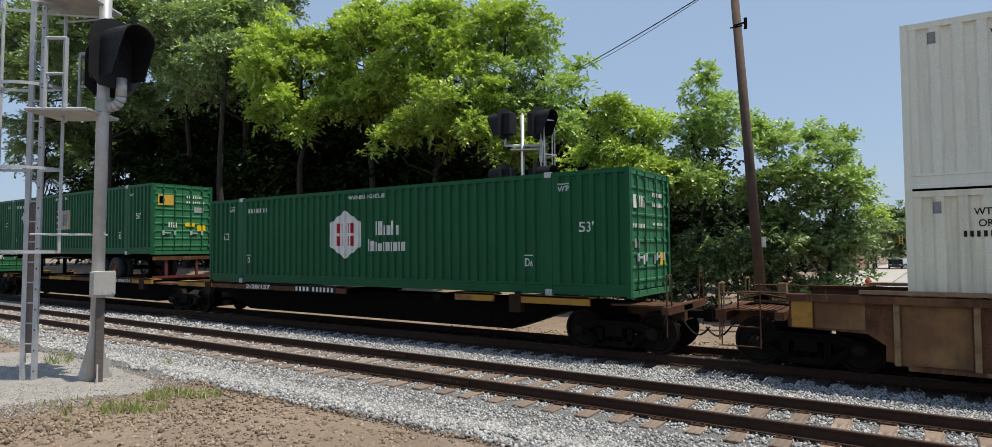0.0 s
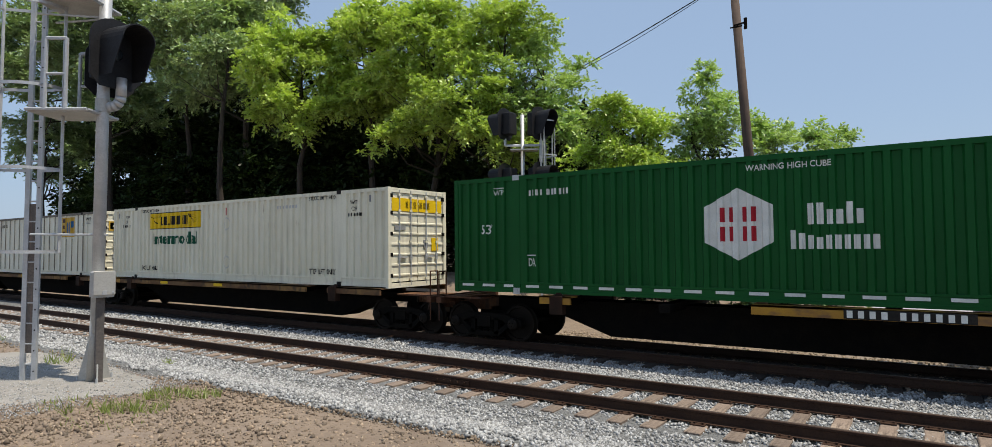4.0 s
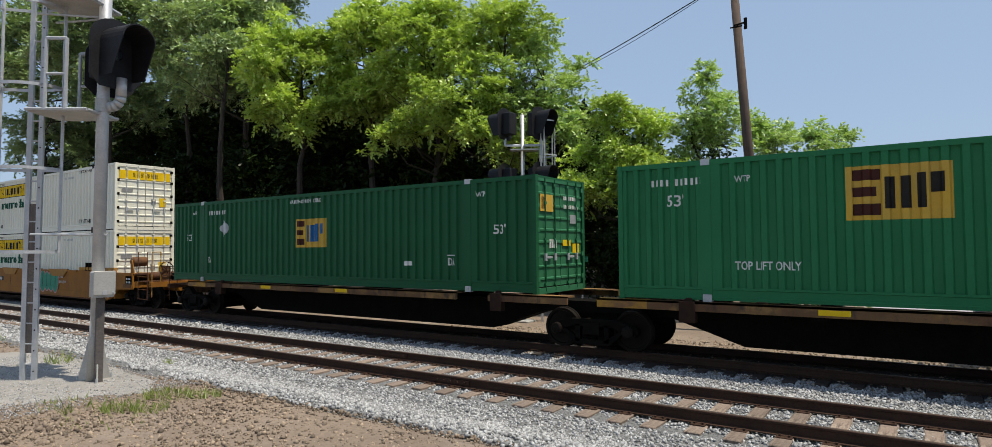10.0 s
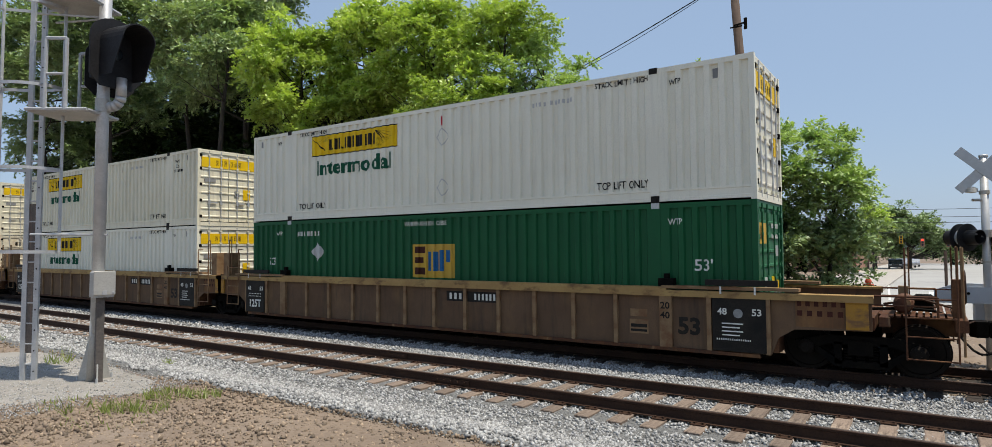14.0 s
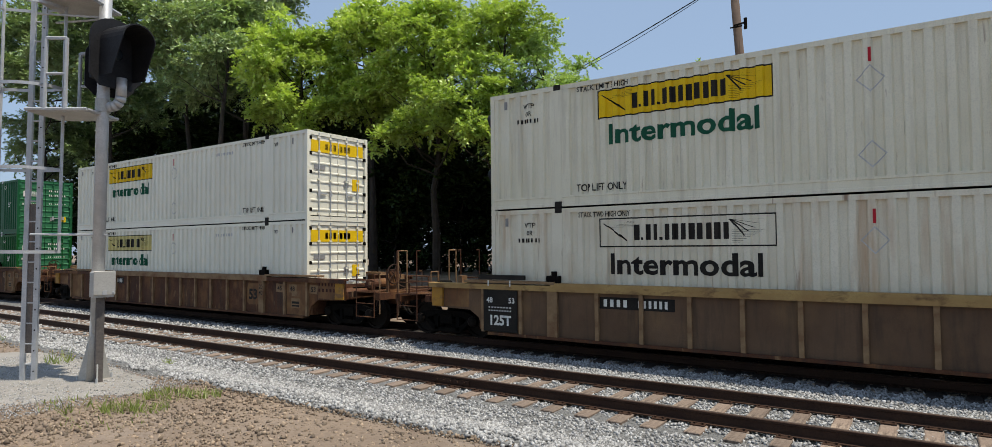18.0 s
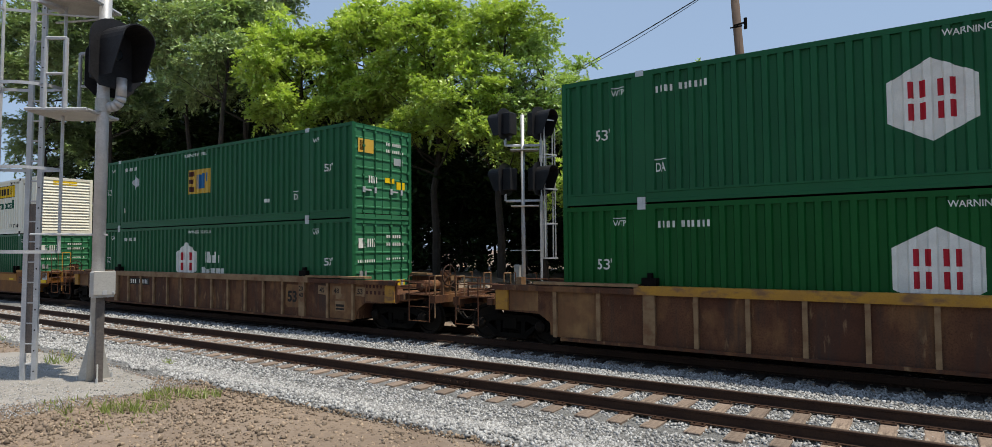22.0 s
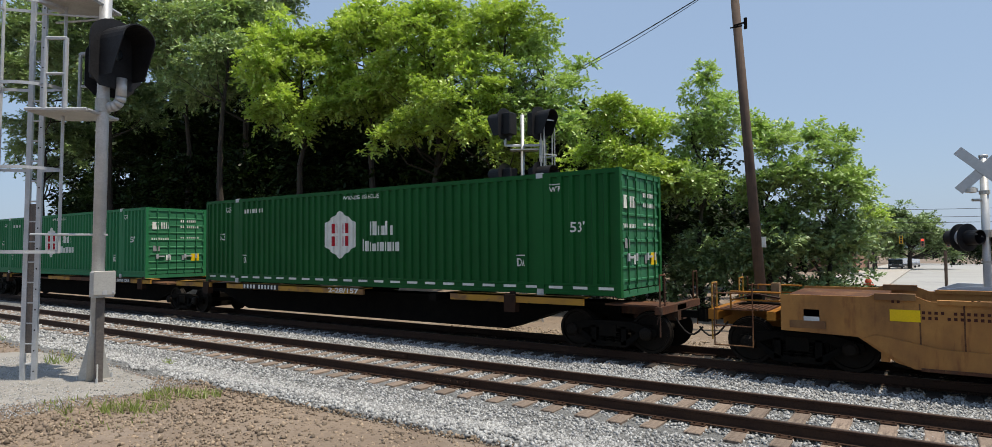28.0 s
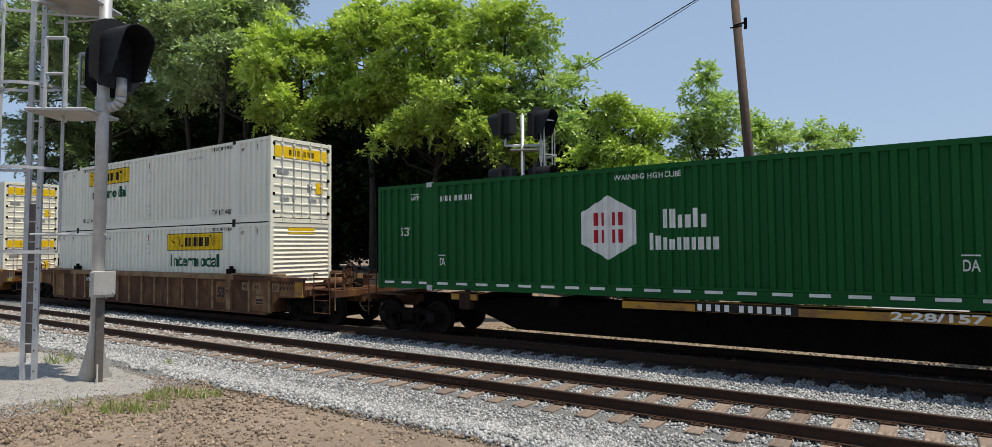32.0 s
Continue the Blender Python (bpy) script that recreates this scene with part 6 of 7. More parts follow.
hub = container("fine", "green", True, hub_marks(True), "dark green corrugated steel container with a white hexagon emblem")
end_marks(hub, HUB_END)
hub_plain = container("fine", "green_faded", True, hub_marks(False), "sun-faded green corrugated container with a white hexagon emblem")
end_marks(hub_plain, HUB_END)
hub_dark = container("fine", "green_dark", True, hub_marks(False), "dark green corrugated container with a hexagon emblem, scuffed and dirty")
end_marks(hub_dark, HUB_END)
emp = container("fine", "green_dark", True, emp_marks(), "dark green corrugated container with a tan logo panel")
end_marks(emp, EMP_END)
emp_pale = container("fine", "green_dark", True, emp_marks(panel="m_cream", blue="m_grey"), "dark green corrugated container with a bleached logo panel")
end_marks(emp_pale, EMP_END)
emp_faded = container("fine", "green_faded", True, emp_marks(True, -11.74, "m_black", "m_tan", -7.0), "faded green corrugated container with a tan logo panel")
end_marks(emp_faded, EMP_END)
jb = container("broad", "white", True, jb_marks(), "white corrugated container with a yellow name panel and green lettering")
end_marks(jb, JB_END + JB_END_BARS)
jb_worn = container("broad", "white_worn", True, jb_marks(pin=True), "grimy off-white corrugated container with a yellow name panel")
end_marks(jb_worn, JB_END + JB_END_BARS)
jb_pale = container("broad", "white", True, jb_marks(yellow="m_paleyellow", lift=False), "white corrugated container with a faded yellow name panel")
end_marks(jb_pale, JB_END + JB_END_BARS)
jb_rusty = container("broad", "white_rusty", True, [(shapes([rect(0, 0.62, 0, 2.42)]), R - 0.86, 0.31, "rust_patch", "rust_patch")] + jb_marks(yellow="white_rusty", green="m_black", lift=False, pin=True, stack="STACK TWO HIGH ONLY"), "rust-streaked white container with a bleached name panel")
end_marks(jb_rusty, [(-1.12, -0.02, 2.22, 2.60, "white_rusty", "end_name_panel")] + JB_END_BARS)
jb_turned = container("broad", "white", False, jb_marks(x=-6.43, flip=True), "white corrugated container, its ribbed closed end leading")
end_marks(jb_turned, [(-0.55, 0.55, 2.52, 2.72, "m_yellow", "end_name_panel")])
emp_white = container("panel", "white_emp", True, emp_white_marks(), "grey-white smooth-panelled container with a tan logo panel")
end_marks(emp_white, EMP_END)

# rows of: container, front end at the start, height of its underside
for box, front, z in (
        (jb, 21.22, UPPER), (jb_worn, 21.22, WELL),
        (hub_dark, 0.03, DECK), (emp_pale, -20.25, 2.20), (hub, -38.91, DECK), (jb_worn, -57.45, DECK), (emp_white, -74.64, DECK), (hub, -91.79, DECK), (emp_faded, -108.95, DECK), (emp, -127.21, DECK),
        (jb, -148.19, UPPER), (jb, -148.19, WELL), (jb, -171.47, UPPER), (emp, -171.47, WELL), (jb_worn, -191.09, UPPER), (jb, -191.09, WELL),
        (jb_worn, -210.52, UPPER), (jb_rusty, -210.52, WELL), (jb, -233.75, UPPER), (jb_pale, -233.75, WELL), (hub_dark, -257.02, UPPER), (hub, -257.02, WELL),
        (emp, -280.24, UPPER), (hub_dark, -280.24, WELL), (jb_turned, -303.15, UPPER), (hub_dark, -303.15, WELL),
        (hub, -343.92, DECK), (hub_plain, -364.42, DECK), (hub, -382.86, DECK), (jb, -404.0, UPPER), (jb_turned, -404.0, WELL), (jb, -427.2, UPPER), (jb, -427.2, WELL)):
    moving.append((place(box, used, pose(front - R, 0, z)), front - R, z))

ribbed = ribbed_well("rusty brown well car with posts along its sides", number=-5.0)
ribbed_tag = ribbed_well("rusty brown well car with spray-painted marks on its side", number=2.0, graffiti=True)
orange_tag = smooth_well("weathered orange-yellow well car with teal graffiti on its side", tag=True)
orange_low = smooth_well("plain weathered orange well car with low sides", low=True)
orange_short = smooth_well("empty weathered orange well car", half=6.05)
ribbed_a = ribbed_well("leading unit of a brown well car with black end panels", True, False, 0.5, True)
ribbed_b = ribbed_well("middle unit of a brown well car with black end panels", False, False, 3.5, True)
ribbed_c = ribbed_well("trailing unit of a brown well car with black end panels", False, True, -5.0, True)
for px in (-9.83, 9.83):
    bogie(ribbed_b, px)
for car, mid in ((ribbed_tag, 21.22 - R), (orange_tag, -148.19 - R), (ribbed_a, -171.47 - R), (ribbed_b, -191.09 - R), (ribbed_c, -210.52 - R), (ribbed, -233.75 - R), (ribbed_tag, -257.02 - R), (ribbed, -280.24 - R), (orange_low, -303.15 - R), (orange_short, -332.75), (ribbed, -404.0 - R), (orange_low, -427.2 - R)):
    moving.append((place(car, used, pose(mid, 0, 0)), mid, 0.0))

# spine cars: truck centres from front to back
for centres in ((-0.48, -18.2, -36.6, -54.3), (-57.2, -74.1, -91.2, -108.7, -125.9, -142.4), (-344.35, -362.05, -380.4, -398.1)):
    n = len(centres) - 1
    for i in range(n):
        a, b = centres[i], centres[i + 1]
        twin = n == 3 and i == 1
        u = spine_unit("long spine car unit with worn yellow edge beams and white lettering" if twin else "spine car unit with worn yellow edge beams", a - b,
                       "coupled" if i == 0 else "", "coupled" if i == n - 1 else "shared", twin, "words" if twin else "plain" if n == 5 else "number", i == n - 1, centres[0] < -300 and i == 0)
        moving.append((u, (a + b) / 2, 0.0))


def trailer_chassis():
    """Highway chassis under the lifted container: rails, tandem wheels, landing legs, hitch."""
    c = thing("trailer_chassis", "black steel trailer chassis with two tandem axles on a rail car", "trailer chassis")
    m = Mb()
    for s in (-1, 1):
        m.box(-R + 0.2, R - 0.1, min(s * 0.42, s * 0.52), max(s * 0.42, s * 0.52), 0.92, 1.14)
    for k in range(9):
        m.box(-R + 0.4 + 1.9 * k, -R + 0.52 + 1.9 * k, -1.24, 1.24, 1.02, 1.12)
    part("frame", m, "dark_steel", c)
    for q, rim in ((R - 4.42, "hub_pale"), (R - 3.15, "hub_rust")):
        part("axle", Mb().tube((q, -1.0, 0.55), (q, 1.0, 0.55), 0.07, n=8), "dark_steel", c)
        for y in (-1.12, -0.80, 0.80, 1.12):
            w = part("wheel", Mb().lathe([(-0.12, 0.30), (-0.13, 0.46), (-0.09, 0.505), (0.09, 0.505), (0.13, 0.46), (0.12, 0.30)], (q, y, 0.51), "y", 28), "tyre", c, smooth=True)
            part("rim", Mb().lathe([(-0.115, 0.30), (-0.08, 0.27), (-0.02, 0.22), (-0.02, 0.12), (-0.09, 0.10), (-0.10, 0.0)], (q, y, 0.51), "y", 20), rim, w)
    for s in (-0.55, 0.55):
        part("landing_leg", Mb().box(-R + 3.4, -R + 3.54, s - 0.07, s + 0.07, 0.12, 1.0).box(-R + 3.32, -R + 3.62, s - 0.12, s + 0.12, 0.08, 0.14), "dark_steel", c)
    part("hitch_stand", Mb().prism([(-R + 0.5, 0.0), (-R + 1.5, 0.0), (-R + 1.2, 0.92), (-R + 0.8, 0.92)], -0.3, 0.3), "brown", c)
    part("rear_bumper", Mb().box(R - 0.12, R - 0.02, -1.2, 1.2, 0.16, 0.26).box(R - 0.12, R - 0.05, -0.7, -0.6, 0.26, 0.95).box(R - 0.12, R - 0.05, 0.6, 0.7, 0.26, 0.95), "dull_red", c)
    part("light_bar", Mb().box(R - 0.10, R - 0.01, -1.2, 1.2, 0.90, 1.05), "brown", c)
    part("box_marking", Mb().box(-3.2, -1.0, -0.53, -0.522, 0.97, 1.09), "m_grey", c)
    return c


moving.append((trailer_chassis(), -20.25 - R, 1.07))


# ---- signals ----
def signal_head(parent, at, turn, scale=1.0):
    """Black colour-light head: round-topped backing plate, deep hood, lamp case behind. Looks along +x before turning."""
    m = pose(*at, 0, 0, turn)
    w, h = 0.40 * scale, 0.52 * scale
    ring = [(w * math.cos(a), h * 0.42 + h * 0.58 * math.sin(a)) for a in (math.pi * i / 12 for i in range(13))] + [(-w, -h * 0.7), (-w * 0.6, -h), (w * 0.6, -h), (w, -h * 0.7)]
    plate = Mb().prism(ring, -0.012, 0.012, "x")
    head = part("signal_head", plate, "signal_black", parent, "flat black backing plate with rounded top")
    head.matrix_basis = m
    hw, hh, d = 0.26 * scale, 0.38 * scale, 0.52 * scale
    arch = [(hw * math.cos(a), hh * 0.4 + hh * 0.6 * math.sin(a)) for a in (math.pi * i / 12 for i in range(13))]
    outer = [(-hw, -hh)] + arch[::-1] + [(hw, -hh)]
    hood = Mb()
    n = len(outer)
    vs = [(0.012, y, z) for y, z in outer] + [(d if z > -hh * 0.5 else d * 0.55, y, z) for y, z in outer]
    vs += [(0.012, y * 0.94, z * 0.95) for y, z in outer] + [(d if z > -hh * 0.5 else d * 0.55, y * 0.94, z * 0.95) for y, z in outer]
    fs = [(i, i + 1, n + i + 1, n + i) for i in range(n - 1)] + [(2 * n + i, 3 * n + i, 3 * n + i + 1, 2 * n + i + 1) for i in range(n - 1)]
    fs += [(n + i, n + i + 1, 3 * n + i + 1, 3 * n + i) for i in range(n - 1)]
    part("hood", hood.add(vs, fs), "signal_black", head)
    part("lamp_case", Mb().cbox(-0.34 * scale, -0.012, -0.20 * scale, 0.20 * scale, -0.36 * scale, 0.34 * scale, 0.03), "signal_black", head)
    part("lens", Mb().lathe([(0.012, 0.10 * scale), (0.03, 0.08 * scale), (0.04, 0.0)], (0, 0, 0), "x", 16), "glass_dark", head)
    return head


def cage_ladder(parent, x, y, z0, z1, cage0, out, across, width=0.40, rad=0.36, reach=0.62, straps=(1, 9, 10, 12, 13), holes=False):
    """Ladder with stiles, rungs and a hooped cage. out: direction from the ladder into the cage, across: along the rungs."""
    out, across = Vector((*out, 0)), Vector((*across, 0))
    o = Vector((x, y, 0))
    for s in (-1, 1):
        b = o + across * (s * width / 2)
        st = Mb()
        p = [b - across * 0.036 - out * 0.02, b + across * 0.036 - out * 0.02, b + across * 0.036 + out * 0.02, b - across * 0.036 + out * 0.02]
        st.prism([(q.x, q.y) for q in p], z0, z1, "z")
        stile = part("stile", st, "galv", parent)
        if holes and s > 0:
            for k in range(26):
                h = b + out * 0.0205 + Vector((0, 0, z0 + 0.2 + 0.305 * k))
                if h.z < z1:
                    part("bolt_hole", Mb().tube(h, h + out * 0.003, 0.012, n=8), "signal_black", stile)
    z = z0 + 0.3
    while z < z1 - 0.1:
        part("rung", Mb().tube(o - across * width / 2 + Vector((0, 0, z)), o + across * width / 2 + Vector((0, 0, z)), 0.013, n=8), "galv", parent)
        z += 0.305
    hoop = []
    for i in range(13):
        a = math.pi * i / 12
        hoop.append(o + across * (rad * math.cos(a)) + out * (0.10 + (reach - 0.10) * math.sin(a)))
    hoop = [o + across * (width / 2)] + hoop + [o - across * (width / 2)]
    z = cage0
    while z < z1:
        ins = [o + (p - o) * 0.97 for p in hoop]
        vs = [Vector((p.x, p.y, h)) for h in (z, z + 0.045) for p in hoop + ins]
        m = len(hoop)
        fs = []
        for i in range(m - 1):
            fs += [(i, i + 1, 2 * m + i + 1, 2 * m + i), (m + i, 3 * m + i, 3 * m + i + 1, m + i + 1), (2 * m + i, 2 * m + i + 1, 3 * m + i + 1, 3 * m + i), (i, m + i, m + i + 1, i + 1)]
        band = Mb().add(vs, fs)
        part("cage_hoop", band, "galv", parent)
        z += 1.22
    for i in straps:
        q = hoop[i]
        part("cage_strap", Mb().box(q.x - 0.017, q.x + 0.017, q.y - 0.017, q.y + 0.017, cage0, z1), "galv", parent)


def near_mast():
    c = thing("signal_mast", "galvanised railway signal mast with caged ladder and black heads on gravel", "railway signal", at=pose(0, 0, 0))
    mx, my, g = -4.88, -9.86, 0.40
    part("pole", Mb().tube((mx, my, g + 0.75), (mx, my, 8.4), 0.085, n=20), "galv", c, smooth=True)
    base = Mb().tube((mx - 0.02, my - 0.03, g + 0.02), (mx, my, g + 1.30), 0.085, 0.075, n=16)
    part("base_casting", base, "alu", c, smooth=True)
    duct = part("cable_duct", Mb().cbox(-0.055, 0.055, -0.05, 0.05, g - 0.05, g + 1.32, 0.012), "duct", c, "dark weathered cable duct")
    duct.matrix_basis = pose(mx + 0.14, my - 0.02, 0, 0, 0, 72)
    part("base_plate", Mb().cbox(mx - 0.20, mx + 0.20, my - 0.20, my + 0.20, g - 0.05, g + 0.05, 0.02), "alu", c)
    for a in range(3):
        ang = math.atan2(-0.565, -0.825) + a * 2.2
        dx, dy = math.cos(ang), math.sin(ang)
        fin = Mb().add([(mx + dx * 0.08, my + dy * 0.08, g + 0.05), (mx + dx * 0.26, my + dy * 0.26, g + 0.05), (mx + dx * 0.08, my + dy * 0.08, g + 0.75),
                        (mx + dx * 0.08 - dy * 0.02, my + dy * 0.08 + dx * 0.02, g + 0.05), (mx + dx * 0.26 - dy * 0.02, my + dy * 0.26 + dx * 0.02, g + 0.05), (mx + dx * 0.08 - dy * 0.02, my + dy * 0.08 + dx * 0.02, g + 0.75)],
                       [(0, 1, 2), (3, 5, 4), (1, 4, 5, 2), (0, 3, 4, 1)])
        part("base_fin", fin, "alu", c)
        part("anchor_bolt", Mb().tube((mx + dx * 0.27, my + dy * 0.27, g + 0.04), (mx + dx * 0.27, my + dy * 0.27, g + 0.13), 0.016, n=6), "galv", c)
    ux, uy = 0.825, 0.565
    jb_ = part("junction_box", Mb().cbox(-0.135, 0.135, -0.13, 0.13, 1.70, 2.08, 0.02), "alu", c, "grey cast junction box with a hinged lid")
    jb_.matrix_basis = pose(mx + 0.13, my + 0.0, 0, 0, 0, 80)
    part("lid", Mb().cbox(-0.142, 0.142, -0.15, -0.13, 1.74, 2.09, 0.008), "alu", jb_)
    part("latch", Mb().box(-0.03, 0.03, -0.165, -0.15, 1.74, 1.80), "galv", jb_)
    part("lid_screw", Mb().tube((0.11, -0.15, 1.78), (0.11, -0.165, 1.78), 0.012, n=6), "galv", jb_)
    # platform, rails and ladder towards the viewer's side
    lx, ly = -5.62, -10.36
    ax, ay = mx - lx, my - ly
    ln = math.hypot(ax, ay)
    ax, ay = ax / ln, ay / ln
    nx, ny = -ay, ax
    for lvl in (4.42, 6.08):
        deck = Mb()
        for k in range(9):
            f = 0.14 + 0.075 * k
            px, py = lx + ax * f, ly + ay * f
            deck.prism([(px - nx * 0.36 - ax * 0.012, py - ny * 0.36 - ay * 0.012), (px - nx * 0.36 + ax * 0.012, py - ny * 0.36 + ay * 0.012), (px + nx * 0.36 + ax * 0.012, py + ny * 0.36 + ay * 0.012), (px + nx * 0.36 - ax * 0.012, py + ny * 0.36 - ay * 0.012)], lvl, lvl + 0.03, "z")
        part("platform_grating", deck, "alu", c)
        soffit = [(lx + ax * 0.02 + nx * 0.35, ly + ay * 0.02 + ny * 0.35), (lx + ax * 0.02 - nx * 0.35, ly + ay * 0.02 - ny * 0.35), (mx - nx * 0.35, my - ny * 0.35), (mx + nx * 0.35, my + ny * 0.35)]
        part("platform_pan", Mb().prism(soffit, lvl - 0.02, lvl - 0.002, "z"), "alu", c)
        rim = Mb()
        for s in (-1, 1):
            rim.path([(lx + nx * 0.37 * s, ly + ny * 0.37 * s, lvl + 0.015), (mx + nx * 0.37 * s, my + ny * 0.37 * s, lvl + 0.015)], 0.024, 6)
        rim.path([(mx + nx * 0.37, my + ny * 0.37, lvl + 0.015), (mx - nx * 0.37, my - ny * 0.37, lvl + 0.015)], 0.024, 6)
        rim.path([(lx + nx * 0.37, ly + ny * 0.37, lvl + 0.015), (lx - nx * 0.37, ly - ny * 0.37, lvl + 0.015)], 0.024, 6)
        part("platform_frame", rim, "galv", c)
        for s in (-1, 1):
            b = (lx + ax * 0.28 + nx * 0.37 * s, ly + ay * 0.28 + ny * 0.37 * s)
            e = (lx + ax * 0.58 + nx * 0.37 * s, ly + ay * 0.58 + ny * 0.37 * s)
            part("guard_rail", Mb().path([(*b, lvl), (*b, lvl + 1.05), (*e, lvl + 1.05), (*e, lvl)], 0.028, 6).path([(*b, lvl + 0.53), (*e, lvl + 0.53)], 0.022, 6), "galv", c)
    cage_ladder(c, -5.778, -10.397, g - 0.02, 8.2, 2.34, (0.565, -0.825), (0.825, 0.565), 0.175, 0.47, 0.55, holes=True)
    part("climb_guard", Mb().prism([(-5.865, -10.442), (-5.70, -10.329), (-5.69, -10.345), (-5.855, -10.458)], g + 0.45, 3.08, "z"), "guard", c, "dull brown-grey climb guard board")
    # stand-off bars between ladder and pole
    for z in (2.62, 5.9):
        part("ladder_brace", Mb().path([(lx + nx * 0.2, ly + ny * 0.2, z), (mx + ax * 0.12, my + ay * 0.12, z)], 0.016, 6).path([(lx - nx * 0.2, ly - ny * 0.2, z), (mx + ax * 0.12, my + ay * 0.12, z)], 0.016, 6), "galv", c)
    # heads on bent pipe arms
    hx, hy, hz = -4.58, -9.72, 5.30
    arm = [(0.0, 4.56), (0.08, 4.545), (0.15, 4.55), (0.21, 4.58), (0.25, 4.63), (0.27, 4.70), (0.27, 4.98)]
    part("head_arm", Mb().path([(mx + ux * q, my + uy * q, z) for q, z in arm], 0.075, 14), "galv", c, smooth=True)
    part("pole_clamp", Mb().tube((mx, my, 4.46), (mx, my, 4.66), 0.105, n=16), "alu", c)
    signal_head(c, (hx - 0.085, hy - 0.07, hz + 0.03), 10, 1.0)
    part("rear_head_arm", Mb().path([(mx, my, 4.62), (mx - 0.2, my + 0.12, 4.62), (mx - 0.24, my + 0.14, 4.9)], 0.05, 10), "galv", c)
    signal_head(c, (mx - 0.30, my + 0.22, 5.22), 168, 0.85)
    # the mast leans a little along the line
    foot = Vector((mx, my, g))
    c.matrix_basis = Matrix.Translation(foot) @ Matrix.Rotation(radians(0.8), 4, Vector((-0.565, 0.825, 0))) @ Matrix.Translation(-foot)
    return c


def far_mast():
    c = thing("signal_mast", "galvanised signal mast with four black heads behind the train", "railway signal", at=pose(0, 0, 0))
    mx, my = -6.45, 4.72
    part("pole", Mb().tube((mx, my, -0.3), (mx, my, 7.1), 0.07, n=14), "galv", c, smooth=True)
    part("base_plate", Mb().cbox(mx - 0.3, mx + 0.3, my - 0.3, my + 0.3, -0.36, -0.2, 0.03), "concrete", c)
    for zl in (6.0, 4.02):
        part("cross_arm", Mb().path([(-6.98, 4.40, zl + 0.25), (-6.98, 4.40, zl), (-5.90, 5.05, zl), (-5.90, 5.05, zl + 0.25)], 0.05, 10), "galv", c)
        signal_head(c, (-6.98, 4.40, zl + 0.78), 178, 1.1)
        signal_head(c, (-5.90, 5.00, zl + 0.78), -6, 1.15)
        deck = Mb().prism([(-6.85, 4.55), (-6.0, 5.05), (-5.75, 4.65), (-6.6, 4.15)], zl - 0.22, zl - 0.18, "z")
        part("platform_grating", deck, "alu", c)
    cage_ladder(c, -5.95, 5.12, -0.3, 7.0, 1.95, (0.8, 0.6), (0.58, -0.81), 0.40, 0.36, 0.60)
    part("relay_box", Mb().cbox(mx - 0.30, mx - 0.06, my - 0.2, my + 0.0, 1.15, 1.75, 0.02), "alu", c)
    part("ladder_brace", Mb().path([(mx - 0.5, my - 0.1, 2.25), (-5.9, 5.1, 2.25)], 0.018, 6), "galv", c)
    return c


near_mast()
far_mast()

# ---- leaning utility pole, its cable and the street sign ----
pl = thing("utility_pole", "leaning weathered timber utility pole beside bushes", "utility pole")
part("shaft", Mb().tube((1.28, 6.0, -0.5), (0.47, 6.0, 12.6), 0.165, 0.115, n=14), "pole_wood", pl, smooth=True)
part("insulator_bracket", Mb().tube((0.62, 5.88, 9.20), (0.98, 5.85, 9.22), 0.03, n=6).tube((0.96, 5.85, 9.02), (0.96, 5.85, 9.36), 0.05, n=8).tube((0.50, 5.86, 9.14), (0.86, 5.86, 9.14), 0.025, n=6), "dark_steel", pl)
part("meter_tag", Mb().box(1.28, 1.40, 5.80, 5.83, 2.3, 2.62), "m_white", pl)
part("notice_tag", Mb().box(1.36, 1.40, 5.82, 5.84, 3.55, 3.72), "m_white", pl)
a, b = Vector((0.56, 6.0, 10.78)), Vector((-11.8, 16.5, 11.6))
for drop, thick in ((0.10, 0.022), (0.26, 0.012)):
    pts = [a.lerp(b, i / 24) - Vector((0, 0, drop * 4 * (i / 24) * (1 - i / 24))) for i in range(25)]
    tagged(part("overhead_cable", Mb().path(pts, thick, 6), "cable"), "black overhead cable running into the trees", "cable", "overhead cables")
ss = thing("street_sign", "small green street name sign on a grey post", "sign")
part("post", Mb().tube((-5.30, 7.0, -0.4), (-5.30, 7.0, 2.15), 0.035, n=8), "galv", ss)
part("name_blade", Mb().box(-5.52, -5.06, 6.97, 6.985, 1.80, 2.0), "sign_green", ss)
part("name_bars", shapes(bars(0, 0.34, 0, 0.08, 5)), "m_white", ss).matrix_basis = pose(-5.46, 6.962, 1.86, 90, 0, 0)

# ---- street beyond the crossing ----
def strip(rows, top, deep):
    """A sloping slab along the street from rows of (y, x0, x1), its top that far above the falling ground line."""
    vs = [(x, y, top - fall(y) - d) for y, x0, x1 in rows for x in (x0, x1) for d in (0, deep)]
    fs = [(0, 1, 3, 2), tuple(len(vs) - k for k in (4, 2, 1, 3))]
    for k in range(len(rows) - 1):
        a, b = 4 * k, 4 * k + 4
        fs += [(a, a + 2, b + 2, b), (a + 1, b + 1, b + 3, a + 3), (a, b, b + 1, a + 1), (a + 2, a + 3, b + 3, b + 2)]
    return Mb().add(vs, fs)


